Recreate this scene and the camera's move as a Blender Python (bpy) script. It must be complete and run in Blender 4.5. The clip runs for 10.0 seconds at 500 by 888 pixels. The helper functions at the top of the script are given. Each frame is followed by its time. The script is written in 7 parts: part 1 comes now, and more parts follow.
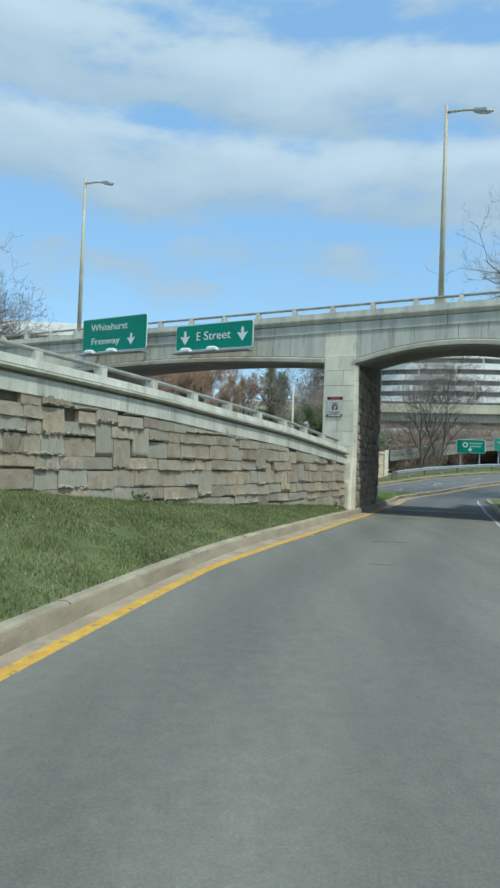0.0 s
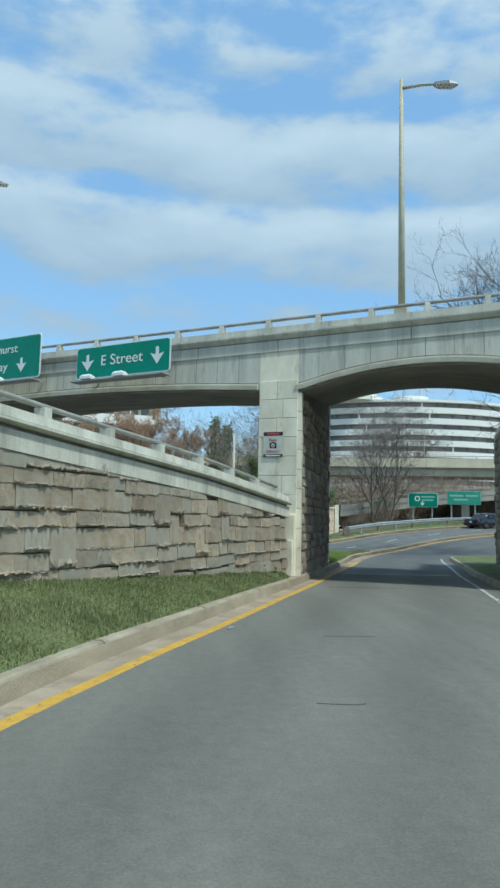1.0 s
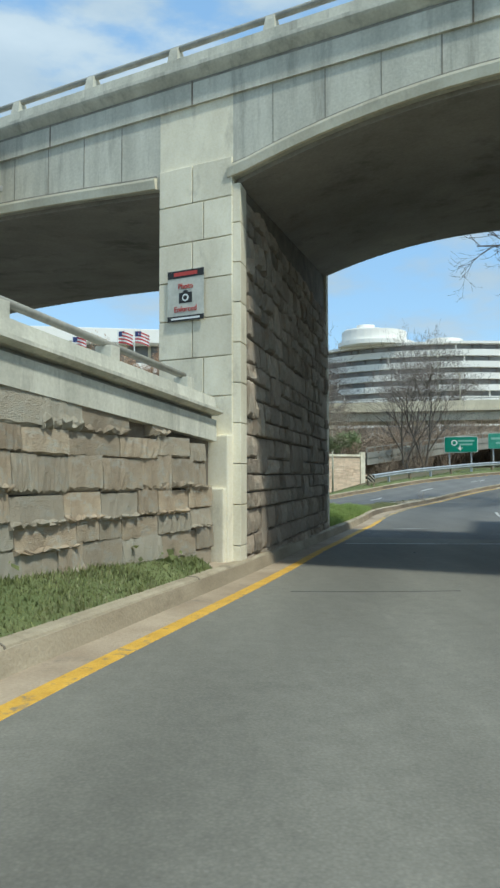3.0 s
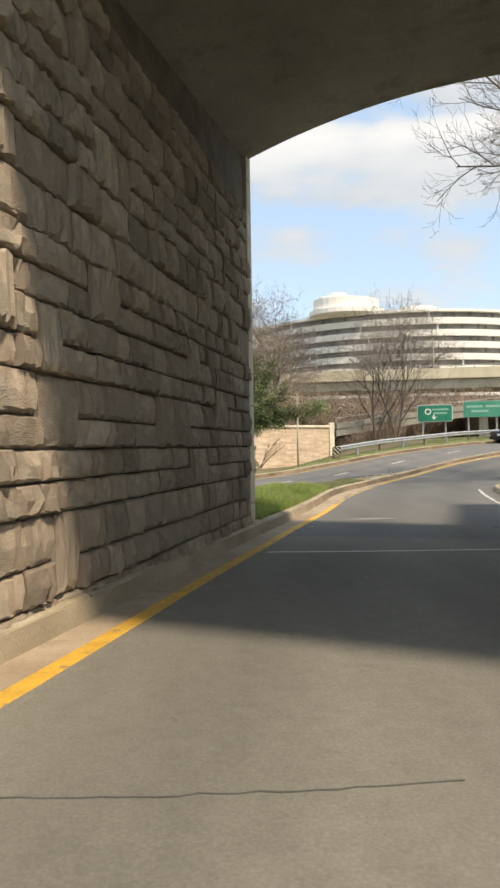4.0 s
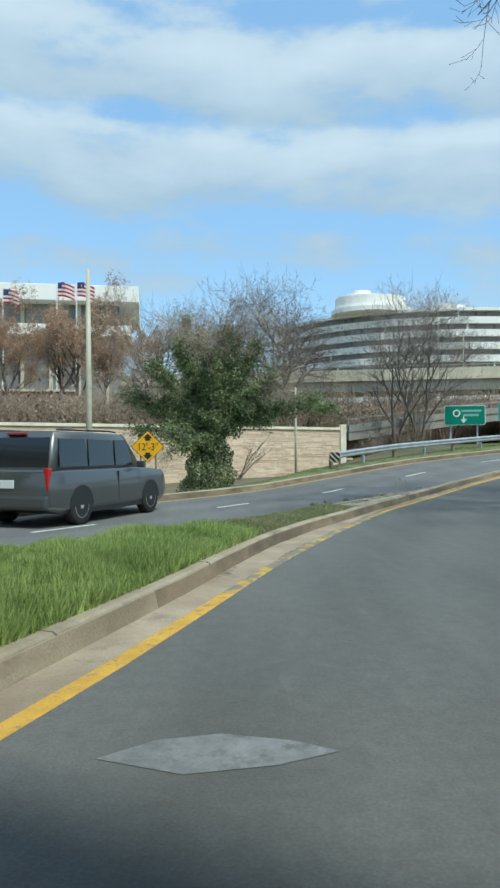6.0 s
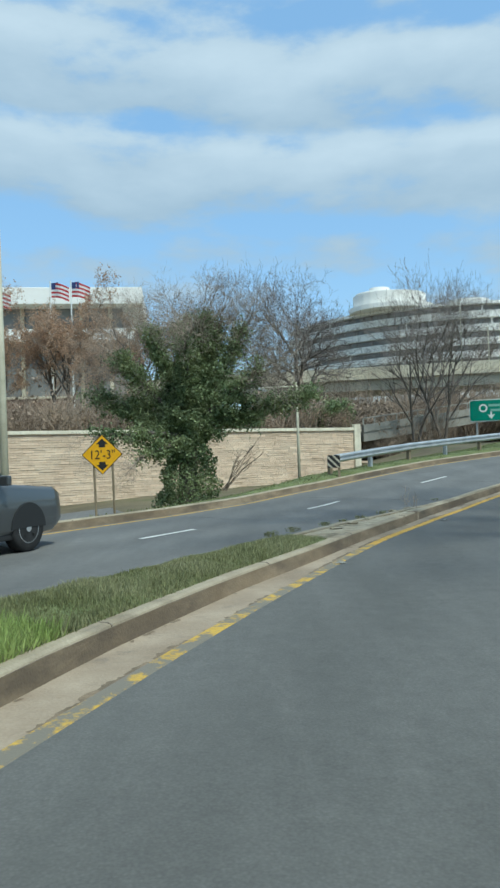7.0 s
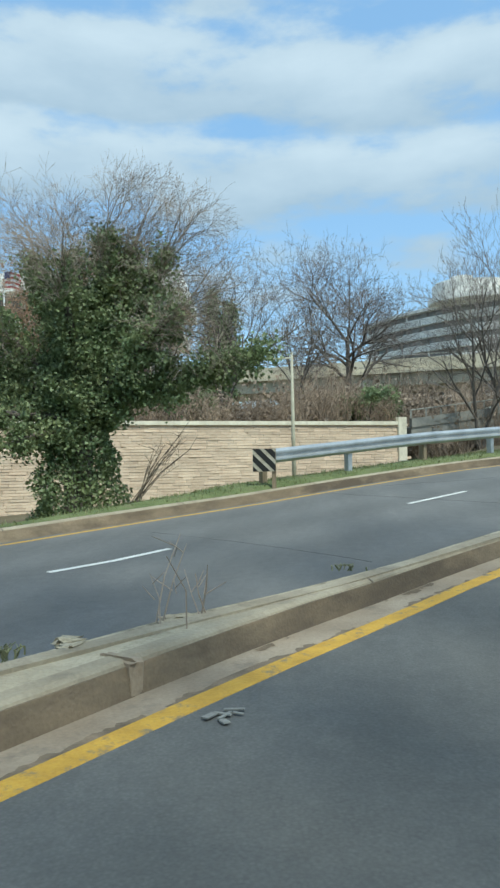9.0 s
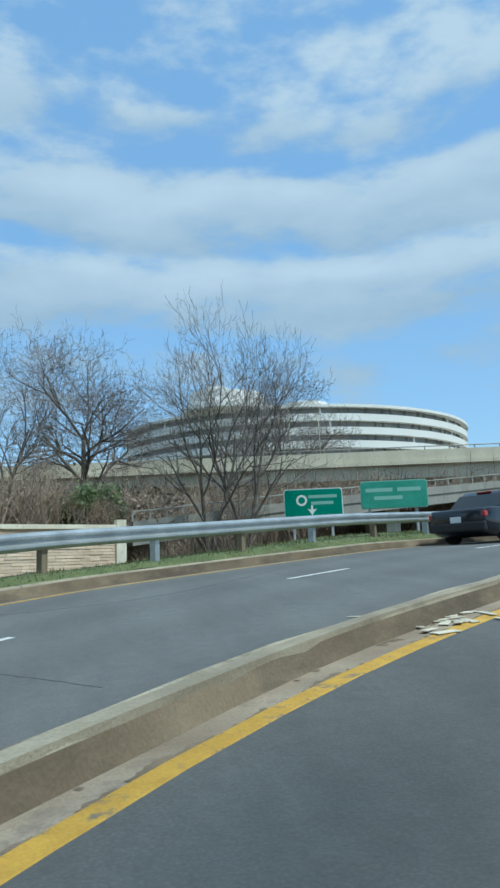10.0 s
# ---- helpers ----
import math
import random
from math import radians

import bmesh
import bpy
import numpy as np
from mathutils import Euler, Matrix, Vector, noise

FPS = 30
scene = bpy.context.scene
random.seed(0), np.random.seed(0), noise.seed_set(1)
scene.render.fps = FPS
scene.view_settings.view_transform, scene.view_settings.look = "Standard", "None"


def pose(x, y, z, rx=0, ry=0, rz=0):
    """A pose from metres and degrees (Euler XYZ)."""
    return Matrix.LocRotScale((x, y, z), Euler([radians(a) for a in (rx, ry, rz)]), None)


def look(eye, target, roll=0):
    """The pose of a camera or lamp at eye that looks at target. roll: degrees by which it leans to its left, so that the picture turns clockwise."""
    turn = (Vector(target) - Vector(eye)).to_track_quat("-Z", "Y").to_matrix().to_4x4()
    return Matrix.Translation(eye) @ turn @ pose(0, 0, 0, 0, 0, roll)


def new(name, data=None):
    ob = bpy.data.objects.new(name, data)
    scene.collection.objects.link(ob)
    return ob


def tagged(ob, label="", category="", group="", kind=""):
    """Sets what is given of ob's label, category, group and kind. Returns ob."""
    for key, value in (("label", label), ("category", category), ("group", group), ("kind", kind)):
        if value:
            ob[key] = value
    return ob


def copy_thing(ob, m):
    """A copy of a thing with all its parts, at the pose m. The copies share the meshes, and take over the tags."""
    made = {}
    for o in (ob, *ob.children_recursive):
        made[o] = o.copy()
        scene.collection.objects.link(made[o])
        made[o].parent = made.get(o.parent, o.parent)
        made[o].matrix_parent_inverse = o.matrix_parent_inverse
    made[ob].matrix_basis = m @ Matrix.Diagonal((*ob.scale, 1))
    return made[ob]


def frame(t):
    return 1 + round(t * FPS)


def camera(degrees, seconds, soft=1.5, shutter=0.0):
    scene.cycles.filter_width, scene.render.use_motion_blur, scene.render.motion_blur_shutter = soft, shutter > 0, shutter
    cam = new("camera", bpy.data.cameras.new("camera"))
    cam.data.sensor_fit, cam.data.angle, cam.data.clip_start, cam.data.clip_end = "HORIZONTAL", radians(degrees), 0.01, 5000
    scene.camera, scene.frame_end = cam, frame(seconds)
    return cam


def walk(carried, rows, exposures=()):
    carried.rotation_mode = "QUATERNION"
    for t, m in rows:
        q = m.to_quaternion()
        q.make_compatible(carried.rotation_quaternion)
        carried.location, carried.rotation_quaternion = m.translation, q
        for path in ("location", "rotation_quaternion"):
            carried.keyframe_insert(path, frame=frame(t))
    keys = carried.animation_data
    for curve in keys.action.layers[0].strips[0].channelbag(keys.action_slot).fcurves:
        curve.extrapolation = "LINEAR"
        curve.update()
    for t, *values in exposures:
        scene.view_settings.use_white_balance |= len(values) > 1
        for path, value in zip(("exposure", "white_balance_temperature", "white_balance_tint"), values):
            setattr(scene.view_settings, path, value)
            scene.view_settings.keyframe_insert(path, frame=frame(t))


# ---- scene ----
cam = camera(40.0, 10.0, soft=2.6)

PATH = [
    (0, (-0.857, 1.285, 1.541), (-0.887, 3.284, 1.589), 2.1),
    (0.5, (-0.546, 4.352, 1.482), (-0.274, 6.324, 1.672), 0.6),
    (1, (0.003, 6.418, 1.446), (0.113, 8.403, 1.666), 1.3),
    (1.5, (0.62, 8.761, 1.392), (0.672, 10.754, 1.553), 0.0),
    (2, (1.222, 11.029, 1.277), (1.31, 13.023, 1.394), -0.6),
    (2.2, (1.435, 11.961, 1.206), (1.528, 13.956, 1.315), -0.2),
    (3.3, (2.775, 17.232, 1.116), (2.785, 19.231, 1.179), -0.2),
    (3.5, (3.039, 18.169, 1.139), (3.067, 20.168, 1.176), -0.6),
    (4, (3.823, 20.644, 1.104), (3.918, 22.642, 1.114), -0.9),
    (4.5, (4.565, 23.194, 1.082), (4.673, 25.191, 1.098), -0.8),
    (5, (5.261, 25.475, 1.092), (5.361, 27.473, 1.092), -0.6),
    (5.5, (6.191, 28.281, 1.072), (6.239, 30.28, 1.1), -0.1),
    (5.6, (6.333, 28.665, 1.042), (6.365, 30.665, 1.066), -1.0),
    (5.7, (6.45, 29.088, 1.056), (6.477, 31.087, 1.087), 0.1),
    (6.8, (8.266, 35.129, 1.052), (8.239, 37.129, 1.056), -2.1),
    (7, (8.602, 36.155, 1.027), (8.549, 38.154, 1.07), -1.8),
    (7.5, (9.415, 38.671, 0.931), (9.265, 40.665, 0.937), -1.5),
    (8, (10.411, 41.718, 0.821), (10.183, 43.705, 0.844), -1.0),
    (8.5, (11.509, 44.627, 0.738), (11.18, 46.6, 0.733), -1.7),
    (9, (12.836, 47.552, 0.762), (12.537, 49.529, 0.82), -1.1),
    (9.5, (14.13, 50.527, 0.736), (14.123, 52.514, 0.963), -1.9),
    (10, (15.917, 53.518, 0.775), (16.289, 55.452, 1.124), -2.3),
]
EXPOSURES = [(0, 0.08, 5950, -3), (0.6, 0.04, 5850, -4), (2.2, 0.1, 5850, -4), (3.3, 0.3, 6350, 0), (3.5, 0.38, 6450, 1), (4.0, 0.62, 8300, 14), (4.3, 0.92, 8300, 13), (4.6, 0.90, 7800, 11), (5.0, 0.66, 6450, 4),
             (5.5, 0.42, 6200, -3), (6.0, 0.2, 6100, -3), (6.8, 0.1, 6000, -4), (8.2, 0.12, 6050, -3), (9.0, 0.2, 6150, -3), (9.5, 0.2, 5850, -4), (10, -0.02, 5650, -5)]
walk(cam, [(t, look(eye, target, roll)) for t, eye, target, roll in PATH], EXPOSURES)

# ---------------------------------------------------------------- world and sun
SUN_DIR = Vector((0.40, -0.50, 1.0)).normalized()
world = bpy.data.worlds.new("sky")
scene.world = world
world.use_nodes = True
wn, wl = world.node_tree.nodes, world.node_tree.links
wn.clear()
w_out = wn.new("ShaderNodeOutputWorld")
w_bg = wn.new("ShaderNodeBackground")
w_sky = wn.new("ShaderNodeTexSky")
w_sky.sky_type = 'NISHITA'
w_sky.sun_disc = False
w_sky.sun_elevation = math.asin(SUN_DIR.z)
w_sky.sun_rotation = math.atan2(SUN_DIR.x, SUN_DIR.y)
w_sky.air_density = 1.3
w_sky.dust_density = 0.6
w_tc = wn.new("ShaderNodeTexCoord")
w_sep = wn.new("ShaderNodeSeparateXYZ")
wl.new(w_tc.outputs["Generated"], w_sep.inputs["Vector"])


def w_math(op, a, b=None, c=None):
    """A maths node of the sky on sockets or numbers."""
    nd = wn.new("ShaderNodeMath")
    nd.operation = op
    for slot, v in zip(nd.inputs, (a, b, c)):
        if isinstance(v, (int, float)):
            slot.default_value = v
        elif v is not None:
            wl.new(v, slot)
    return nd.outputs["Value"]


def w_stops(source, stops):
    """A grey ramp over the elevation in degrees."""
    nd = wn.new("ShaderNodeValToRGB")
    nd.color_ramp.interpolation = 'EASE'
    els = nd.color_ramp.elements
    while len(els) < len(stops):
        els.new(0.5)
    for el, (deg, v) in zip(els, stops):
        el.position, el.color = deg / 90, (v, v, v, 1)
    wl.new(w_math('DIVIDE', source, math.pi / 2), nd.inputs["Fac"])
    return nd.outputs["Color"]


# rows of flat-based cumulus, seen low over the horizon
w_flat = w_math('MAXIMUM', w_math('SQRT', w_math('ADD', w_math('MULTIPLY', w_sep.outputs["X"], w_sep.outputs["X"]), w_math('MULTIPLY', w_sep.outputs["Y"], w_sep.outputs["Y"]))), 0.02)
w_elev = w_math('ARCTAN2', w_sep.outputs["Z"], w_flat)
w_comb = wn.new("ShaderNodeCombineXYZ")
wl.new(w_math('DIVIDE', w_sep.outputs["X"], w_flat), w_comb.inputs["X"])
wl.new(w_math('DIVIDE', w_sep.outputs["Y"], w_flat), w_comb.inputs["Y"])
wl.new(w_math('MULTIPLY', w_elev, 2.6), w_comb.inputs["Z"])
w_map = wn.new("ShaderNodeMapping")
w_map.inputs["Location"].default_value = (3.1, 0.7, 1.9)
wl.new(w_comb.outputs["Vector"], w_map.inputs["Vector"])


def w_cloud(scale, detail, rough):
    nd = wn.new("ShaderNodeTexNoise")
    nd.inputs["Scale"].default_value, nd.inputs["Detail"].default_value, nd.inputs["Roughness"].default_value = scale, detail, rough
    wl.new(w_map.outputs["Vector"], nd.inputs["Vector"])
    return nd.outputs["Fac"]


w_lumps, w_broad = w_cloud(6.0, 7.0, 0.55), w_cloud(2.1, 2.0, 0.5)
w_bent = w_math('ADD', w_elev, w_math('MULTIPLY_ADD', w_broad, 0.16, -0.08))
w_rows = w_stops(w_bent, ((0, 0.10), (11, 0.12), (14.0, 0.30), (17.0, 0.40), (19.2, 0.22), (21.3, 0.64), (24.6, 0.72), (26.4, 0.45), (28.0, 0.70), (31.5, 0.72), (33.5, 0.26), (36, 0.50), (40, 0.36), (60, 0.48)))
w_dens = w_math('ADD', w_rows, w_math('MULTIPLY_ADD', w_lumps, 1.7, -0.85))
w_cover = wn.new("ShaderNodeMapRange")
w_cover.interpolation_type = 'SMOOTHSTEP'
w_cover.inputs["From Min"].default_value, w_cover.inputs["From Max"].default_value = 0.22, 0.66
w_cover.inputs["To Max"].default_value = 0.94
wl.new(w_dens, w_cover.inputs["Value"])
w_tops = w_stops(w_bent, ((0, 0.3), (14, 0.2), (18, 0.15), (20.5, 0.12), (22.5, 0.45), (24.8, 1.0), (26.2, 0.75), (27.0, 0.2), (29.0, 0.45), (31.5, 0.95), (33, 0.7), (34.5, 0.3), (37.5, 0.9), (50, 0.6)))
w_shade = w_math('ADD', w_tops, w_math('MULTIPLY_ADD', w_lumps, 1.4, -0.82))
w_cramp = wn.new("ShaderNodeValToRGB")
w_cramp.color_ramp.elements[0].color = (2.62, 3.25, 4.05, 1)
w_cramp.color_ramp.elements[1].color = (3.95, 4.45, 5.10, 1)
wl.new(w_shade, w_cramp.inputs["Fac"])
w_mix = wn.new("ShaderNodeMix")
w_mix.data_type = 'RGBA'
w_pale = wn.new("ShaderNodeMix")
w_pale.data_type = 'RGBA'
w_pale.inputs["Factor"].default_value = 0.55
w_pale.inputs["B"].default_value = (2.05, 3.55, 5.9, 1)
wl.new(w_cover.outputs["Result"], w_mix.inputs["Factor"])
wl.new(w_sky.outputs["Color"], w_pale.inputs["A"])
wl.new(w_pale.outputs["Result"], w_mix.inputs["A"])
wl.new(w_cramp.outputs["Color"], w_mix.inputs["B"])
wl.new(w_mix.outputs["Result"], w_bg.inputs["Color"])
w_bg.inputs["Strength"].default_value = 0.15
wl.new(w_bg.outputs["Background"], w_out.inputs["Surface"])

sun = new("sun", bpy.data.lights.new("sun", 'SUN'))
sun.data.energy = 3.0
sun.data.angle = radians(4)
sun.data.color = (1.0, 0.95, 0.87)
sun.matrix_world = look(SUN_DIR * 50, (0, 0, 0))


# ---------------------------------------------------------------- materials
def material(name, dark, light, scale=2.0, fine=40.0, rough=0.85, bump=0.25, metal=0.0, vary=0.0, stretch=(1, 1, 1),
             spots=None, coat=0.0, bump_size=0.02, island=0.0, tint=None):
    """Two colours mixed by a broad noise, broken by a fine one that also gives relief."""
    m = bpy.data.materials.new(name)
    m.use_nodes = True
    n, l = m.node_tree.nodes, m.node_tree.links
    b = n["Principled BSDF"]
    tc = n.new("ShaderNodeTexCoord")
    mp = n.new("ShaderNodeMapping")
    mp.inputs["Scale"].default_value = stretch
    l.new(tc.outputs["Object"], mp.inputs["Vector"])
    big = n.new("ShaderNodeTexNoise")
    big.inputs["Scale"].default_value = scale
    big.inputs["Detail"].default_value = 6
    big.inputs["Roughness"].default_value = 0.6
    l.new(mp.outputs["Vector"], big.inputs["Vector"])
    small = n.new("ShaderNodeTexNoise")
    small.inputs["Scale"].default_value = fine
    small.inputs["Detail"].default_value = 4
    l.new(tc.outputs["Object"], small.inputs["Vector"])
    ramp = n.new("ShaderNodeValToRGB")
    ramp.color_ramp.elements[0].position, ramp.color_ramp.elements[1].position = 0.32, 0.68
    ramp.color_ramp.elements[0].color, ramp.color_ramp.elements[1].color = (*dark, 1), (*light, 1)
    l.new(big.outputs["Fac"], ramp.inputs["Fac"])
    mul = n.new("ShaderNodeMix")
    mul.data_type, mul.blend_type = 'RGBA', 'OVERLAY'
    mul.inputs["Factor"].default_value = 0.22
    l.new(ramp.outputs["Color"], mul.inputs["A"])
    l.new(small.outputs["Fac"], mul.inputs["B"])
    last = mul.outputs["Result"]
    if spots:
        colour, size, low, high = spots
        sp = n.new("ShaderNodeTexNoise")
        sp.inputs["Scale"].default_value = size
        sp.inputs["Detail"].default_value = 8
        sp.inputs["Roughness"].default_value = 0.7
        l.new(mp.outputs["Vector"], sp.inputs["Vector"])
        sr = n.new("ShaderNodeMapRange")
        sr.inputs["From Min"].default_value, sr.inputs["From Max"].default_value = low, high
        l.new(sp.outputs["Fac"], sr.inputs["Value"])
        sm = n.new("ShaderNodeMix")
        sm.data_type = 'RGBA'
        l.new(sr.outputs["Result"], sm.inputs["Factor"])
        l.new(last, sm.inputs["A"])
        sm.inputs["B"].default_value = (*colour, 1)
        last = sm.outputs["Result"]
    if vary or island:
        if island:
            src = n.new("ShaderNodeNewGeometry").outputs["Random Per Island"]
        else:
            src = n.new("ShaderNodeObjectInfo").outputs["Random"]
        vr = n.new("ShaderNodeMapRange")
        vr.inputs["To Min"].default_value, vr.inputs["To Max"].default_value = 1 - (vary or island), 1 + (vary or island)
        l.new(src, vr.inputs["Value"])
        hv = n.new("ShaderNodeHueSaturation")
        l.new(vr.outputs["Result"], hv.inputs["Value"])
        l.new(last, hv.inputs["Color"])
        last = hv.outputs["Color"]
    if tint:
        # some pieces lean to another colour
        colour, amount = tint
        mu, fr, am = n.new("ShaderNodeMath"), n.new("ShaderNodeMath"), n.new("ShaderNodeMath")
        mu.operation, fr.operation, am.operation = 'MULTIPLY', 'FRACT', 'MULTIPLY'
        mu.inputs[1].default_value, am.inputs[1].default_value = 7.31, amount
        l.new(n.new("ShaderNodeObjectInfo").outputs["Random"], mu.inputs[0])
        l.new(mu.outputs["Value"], fr.inputs[0])
        l.new(fr.outputs["Value"], am.inputs[0])
        tm = n.new("ShaderNodeMix")
        tm.data_type = 'RGBA'
        l.new(am.outputs["Value"], tm.inputs["Factor"])
        l.new(last, tm.inputs["A"])
        tm.inputs["B"].default_value = (*colour, 1)
        last = tm.outputs["Result"]
    l.new(last, b.inputs["Base Color"])
    b.inputs["Roughness"].default_value = rough
    b.inputs["Metallic"].default_value = metal
    b.inputs["Coat Weight"].default_value = coat
    if bump:
        bp = n.new("ShaderNodeBump")
        bp.inputs["Strength"].default_value = bump
        bp.inputs["Distance"].default_value = bump_size
        l.new(small.outputs["Fac"], bp.inputs["Height"])
        l.new(bp.outputs["Normal"], b.inputs["Normal"])
    return m


def plain(name, colour, rough=0.5, metal=0.0, coat=0.0, emit=0.0):
    m = bpy.data.materials.new(name)
    m.use_nodes = True
    b = m.node_tree.nodes["Principled BSDF"]
    b.inputs["Base Color"].default_value = (*colour, 1)
    b.inputs["Roughness"].default_value = rough
    b.inputs["Metallic"].default_value = metal
    b.inputs["Coat Weight"].default_value = coat
    if emit:
        b.inputs["Emission Color"].default_value = (*colour, 1)
        b.inputs["Emission Strength"].default_value = emit
    return m




def asphalt(name, dark, light, wear, track):
    """Worn asphalt: aggregate grain, blotches and polished wheel tracks that follow the lane."""
    m = material(name, dark, light, 0.8, 70, 0.9, 0.22, stretch=(1.6, 0.25, 1), spots=(wear, 1.6, 0.62, 0.84), bump_size=0.01)
    n, l = m.node_tree.nodes, m.node_tree.links
    b = n["Principled BSDF"]
    last = b.inputs["Base Color"].links[0].from_socket
    tc = n.new("ShaderNodeTexCoord")
    grit = n.new("ShaderNodeTexVoronoi")
    grit.inputs["Scale"].default_value = 55
    l.new(tc.outputs["Object"], grit.inputs["Vector"])
    gr = n.new("ShaderNodeMapRange")
    gr.inputs["From Min"].default_value, gr.inputs["From Max"].default_value = 0.0, 0.7
    gr.inputs["To Min"].default_value, gr.inputs["To Max"].default_value = 1.08, 0.90
    l.new(grit.outputs["Distance"], gr.inputs["Value"])
    mot = n.new("ShaderNodeTexNoise")
    mot.inputs["Scale"].default_value, mot.inputs["Detail"].default_value, mot.inputs["Roughness"].default_value = 7.0, 9, 0.8
    l.new(tc.outputs["Object"], mot.inputs["Vector"])
    mr = n.new("ShaderNodeMapRange")
    mr.inputs["From Min"].default_value, mr.inputs["From Max"].default_value = 0.3, 0.7
    mr.inputs["To Min"].default_value, mr.inputs["To Max"].default_value = 0.84, 1.14
    l.new(mot.outputs["Fac"], mr.inputs["Value"])
    lane = n.new("ShaderNodeUVMap")
    lane.uv_map = "lane"
    sp = n.new("ShaderNodeSeparateXYZ")
    l.new(lane.outputs["UV"], sp.inputs["Vector"])
    wob = n.new("ShaderNodeMath")
    wob.operation = 'MULTIPLY_ADD'
    l.new(mot.outputs["Fac"], wob.inputs[0])
    wob.inputs[1].default_value = 0.35
    l.new(sp.outputs["X"], wob.inputs[2])
    sine = n.new("ShaderNodeMath")
    sine.operation = 'SINE'
    ph = n.new("ShaderNodeMath")
    ph.operation = 'MULTIPLY'
    l.new(wob.outputs["Value"], ph.inputs[0])
    ph.inputs[1].default_value = 3.6
    l.new(ph.outputs["Value"], sine.inputs[0])
    tr = n.new("ShaderNodeMapRange")
    tr.inputs["From Min"].default_value, tr.inputs["From Max"].default_value = -1, 1
    tr.inputs["To Min"].default_value, tr.inputs["To Max"].default_value = 1 - track, 1 + track
    l.new(sine.outputs["Value"], tr.inputs["Value"])
    p1, p2 = n.new("ShaderNodeMath"), n.new("ShaderNodeMath")
    p1.operation = p2.operation = 'MULTIPLY'
    l.new(gr.outputs["Result"], p1.inputs[0])
    l.new(mr.outputs["Result"], p1.inputs[1])
    l.new(p1.outputs["Value"], p2.inputs[0])
    l.new(tr.outputs["Result"], p2.inputs[1])
    hv = n.new("ShaderNodeHueSaturation")
    l.new(p2.outputs["Value"], hv.inputs["Value"])
    l.new(last, hv.inputs["Color"])
    l.new(hv.outputs["Color"], b.inputs["Base Color"])
    return m


ASPHALT = asphalt("asphalt", (0.145, 0.139, 0.116), (0.185, 0.178, 0.149), (0.225, 0.217, 0.183), 0.085)
ASPHALT_NEW = asphalt("darker_asphalt", (0.106, 0.106, 0.098), (0.138, 0.137, 0.127), (0.172, 0.169, 0.156), 0.07)
ASPHALT_FAR = asphalt("asphalt_carriageway", (0.13, 0.13, 0.124), (0.168, 0.167, 0.158), (0.205, 0.202, 0.19), 0.07)
TAR = material("tar_crack", (0.07, 0.069, 0.063), (0.11, 0.108, 0.098), 6, 60, 0.7, 0.2)
CONCRETE = material("concrete", (0.43, 0.42, 0.355), (0.63, 0.615, 0.525), 0.9, 30, 0.9, 0.12, stretch=(2.6, 2.6, 0.35), spots=((0.24, 0.23, 0.195), 1.3, 0.52, 0.76))
CONCRETE_PALE = material("concrete_pale", (0.61, 0.555, 0.425), (0.80, 0.745, 0.59), 1.6, 35, 0.9, 0.10, stretch=(1, 1, 0.5), vary=0.12, spots=((0.40, 0.355, 0.275), 2.4, 0.56, 0.80))
MEDIAN_TOP = material("broken_median_concrete", (0.29, 0.24, 0.16), (0.53, 0.46, 0.33), 1.7, 40, 0.95, 0.6, bump_size=0.03, spots=((0.13, 0.11, 0.07), 1.9, 0.54, 0.66))
# dark tone of real joints, also of painted shadow lines under cornice and ledge
CONCRETE_JOINT_SHADE = material("dark_joint_and_shade", (0.17, 0.16, 0.135), (0.30, 0.285, 0.24), 2.5, 30, 0.95, 0.2)
# base tone lowered to carry part of the shade under the arch; spots are stains
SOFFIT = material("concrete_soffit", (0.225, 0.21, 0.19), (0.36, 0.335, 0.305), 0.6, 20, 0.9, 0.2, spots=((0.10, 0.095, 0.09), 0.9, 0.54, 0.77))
KERB = material("kerb_concrete", (0.265, 0.22, 0.15), (0.44, 0.38, 0.275), 1.3, 45, 0.9, 0.45, spots=((0.18, 0.15, 0.11), 2.2, 0.54, 0.76))
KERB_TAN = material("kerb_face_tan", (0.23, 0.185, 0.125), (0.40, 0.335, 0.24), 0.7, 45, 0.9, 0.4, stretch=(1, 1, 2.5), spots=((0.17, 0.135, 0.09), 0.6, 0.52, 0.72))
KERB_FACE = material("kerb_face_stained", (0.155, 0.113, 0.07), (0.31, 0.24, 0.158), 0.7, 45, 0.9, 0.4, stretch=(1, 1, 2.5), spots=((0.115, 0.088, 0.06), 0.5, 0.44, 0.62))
GUTTER = material("gutter_concrete", (0.26, 0.20, 0.138), (0.425, 0.345, 0.25), 1.1, 50, 0.9, 0.35, spots=((0.17, 0.145, 0.115), 2.6, 0.56, 0.76))
STONE = material("sandstone", (0.25, 0.19, 0.13), (0.42, 0.335, 0.235), 1.6, 34, 0.95, 0.6, vary=0.28, bump_size=0.03, spots=((0.34, 0.315, 0.26), 2.3, 0.52, 0.64), tint=((0.35, 0.33, 0.27), 0.8))
STONE_DARK = material("sandstone_grey", (0.28, 0.22, 0.165), (0.46, 0.385, 0.30), 2.4, 30, 0.95, 0.6, vary=0.34, bump_size=0.04, spots=((0.26, 0.235, 0.19), 0.9, 0.5, 0.66), tint=((0.38, 0.31, 0.24), 0.6))
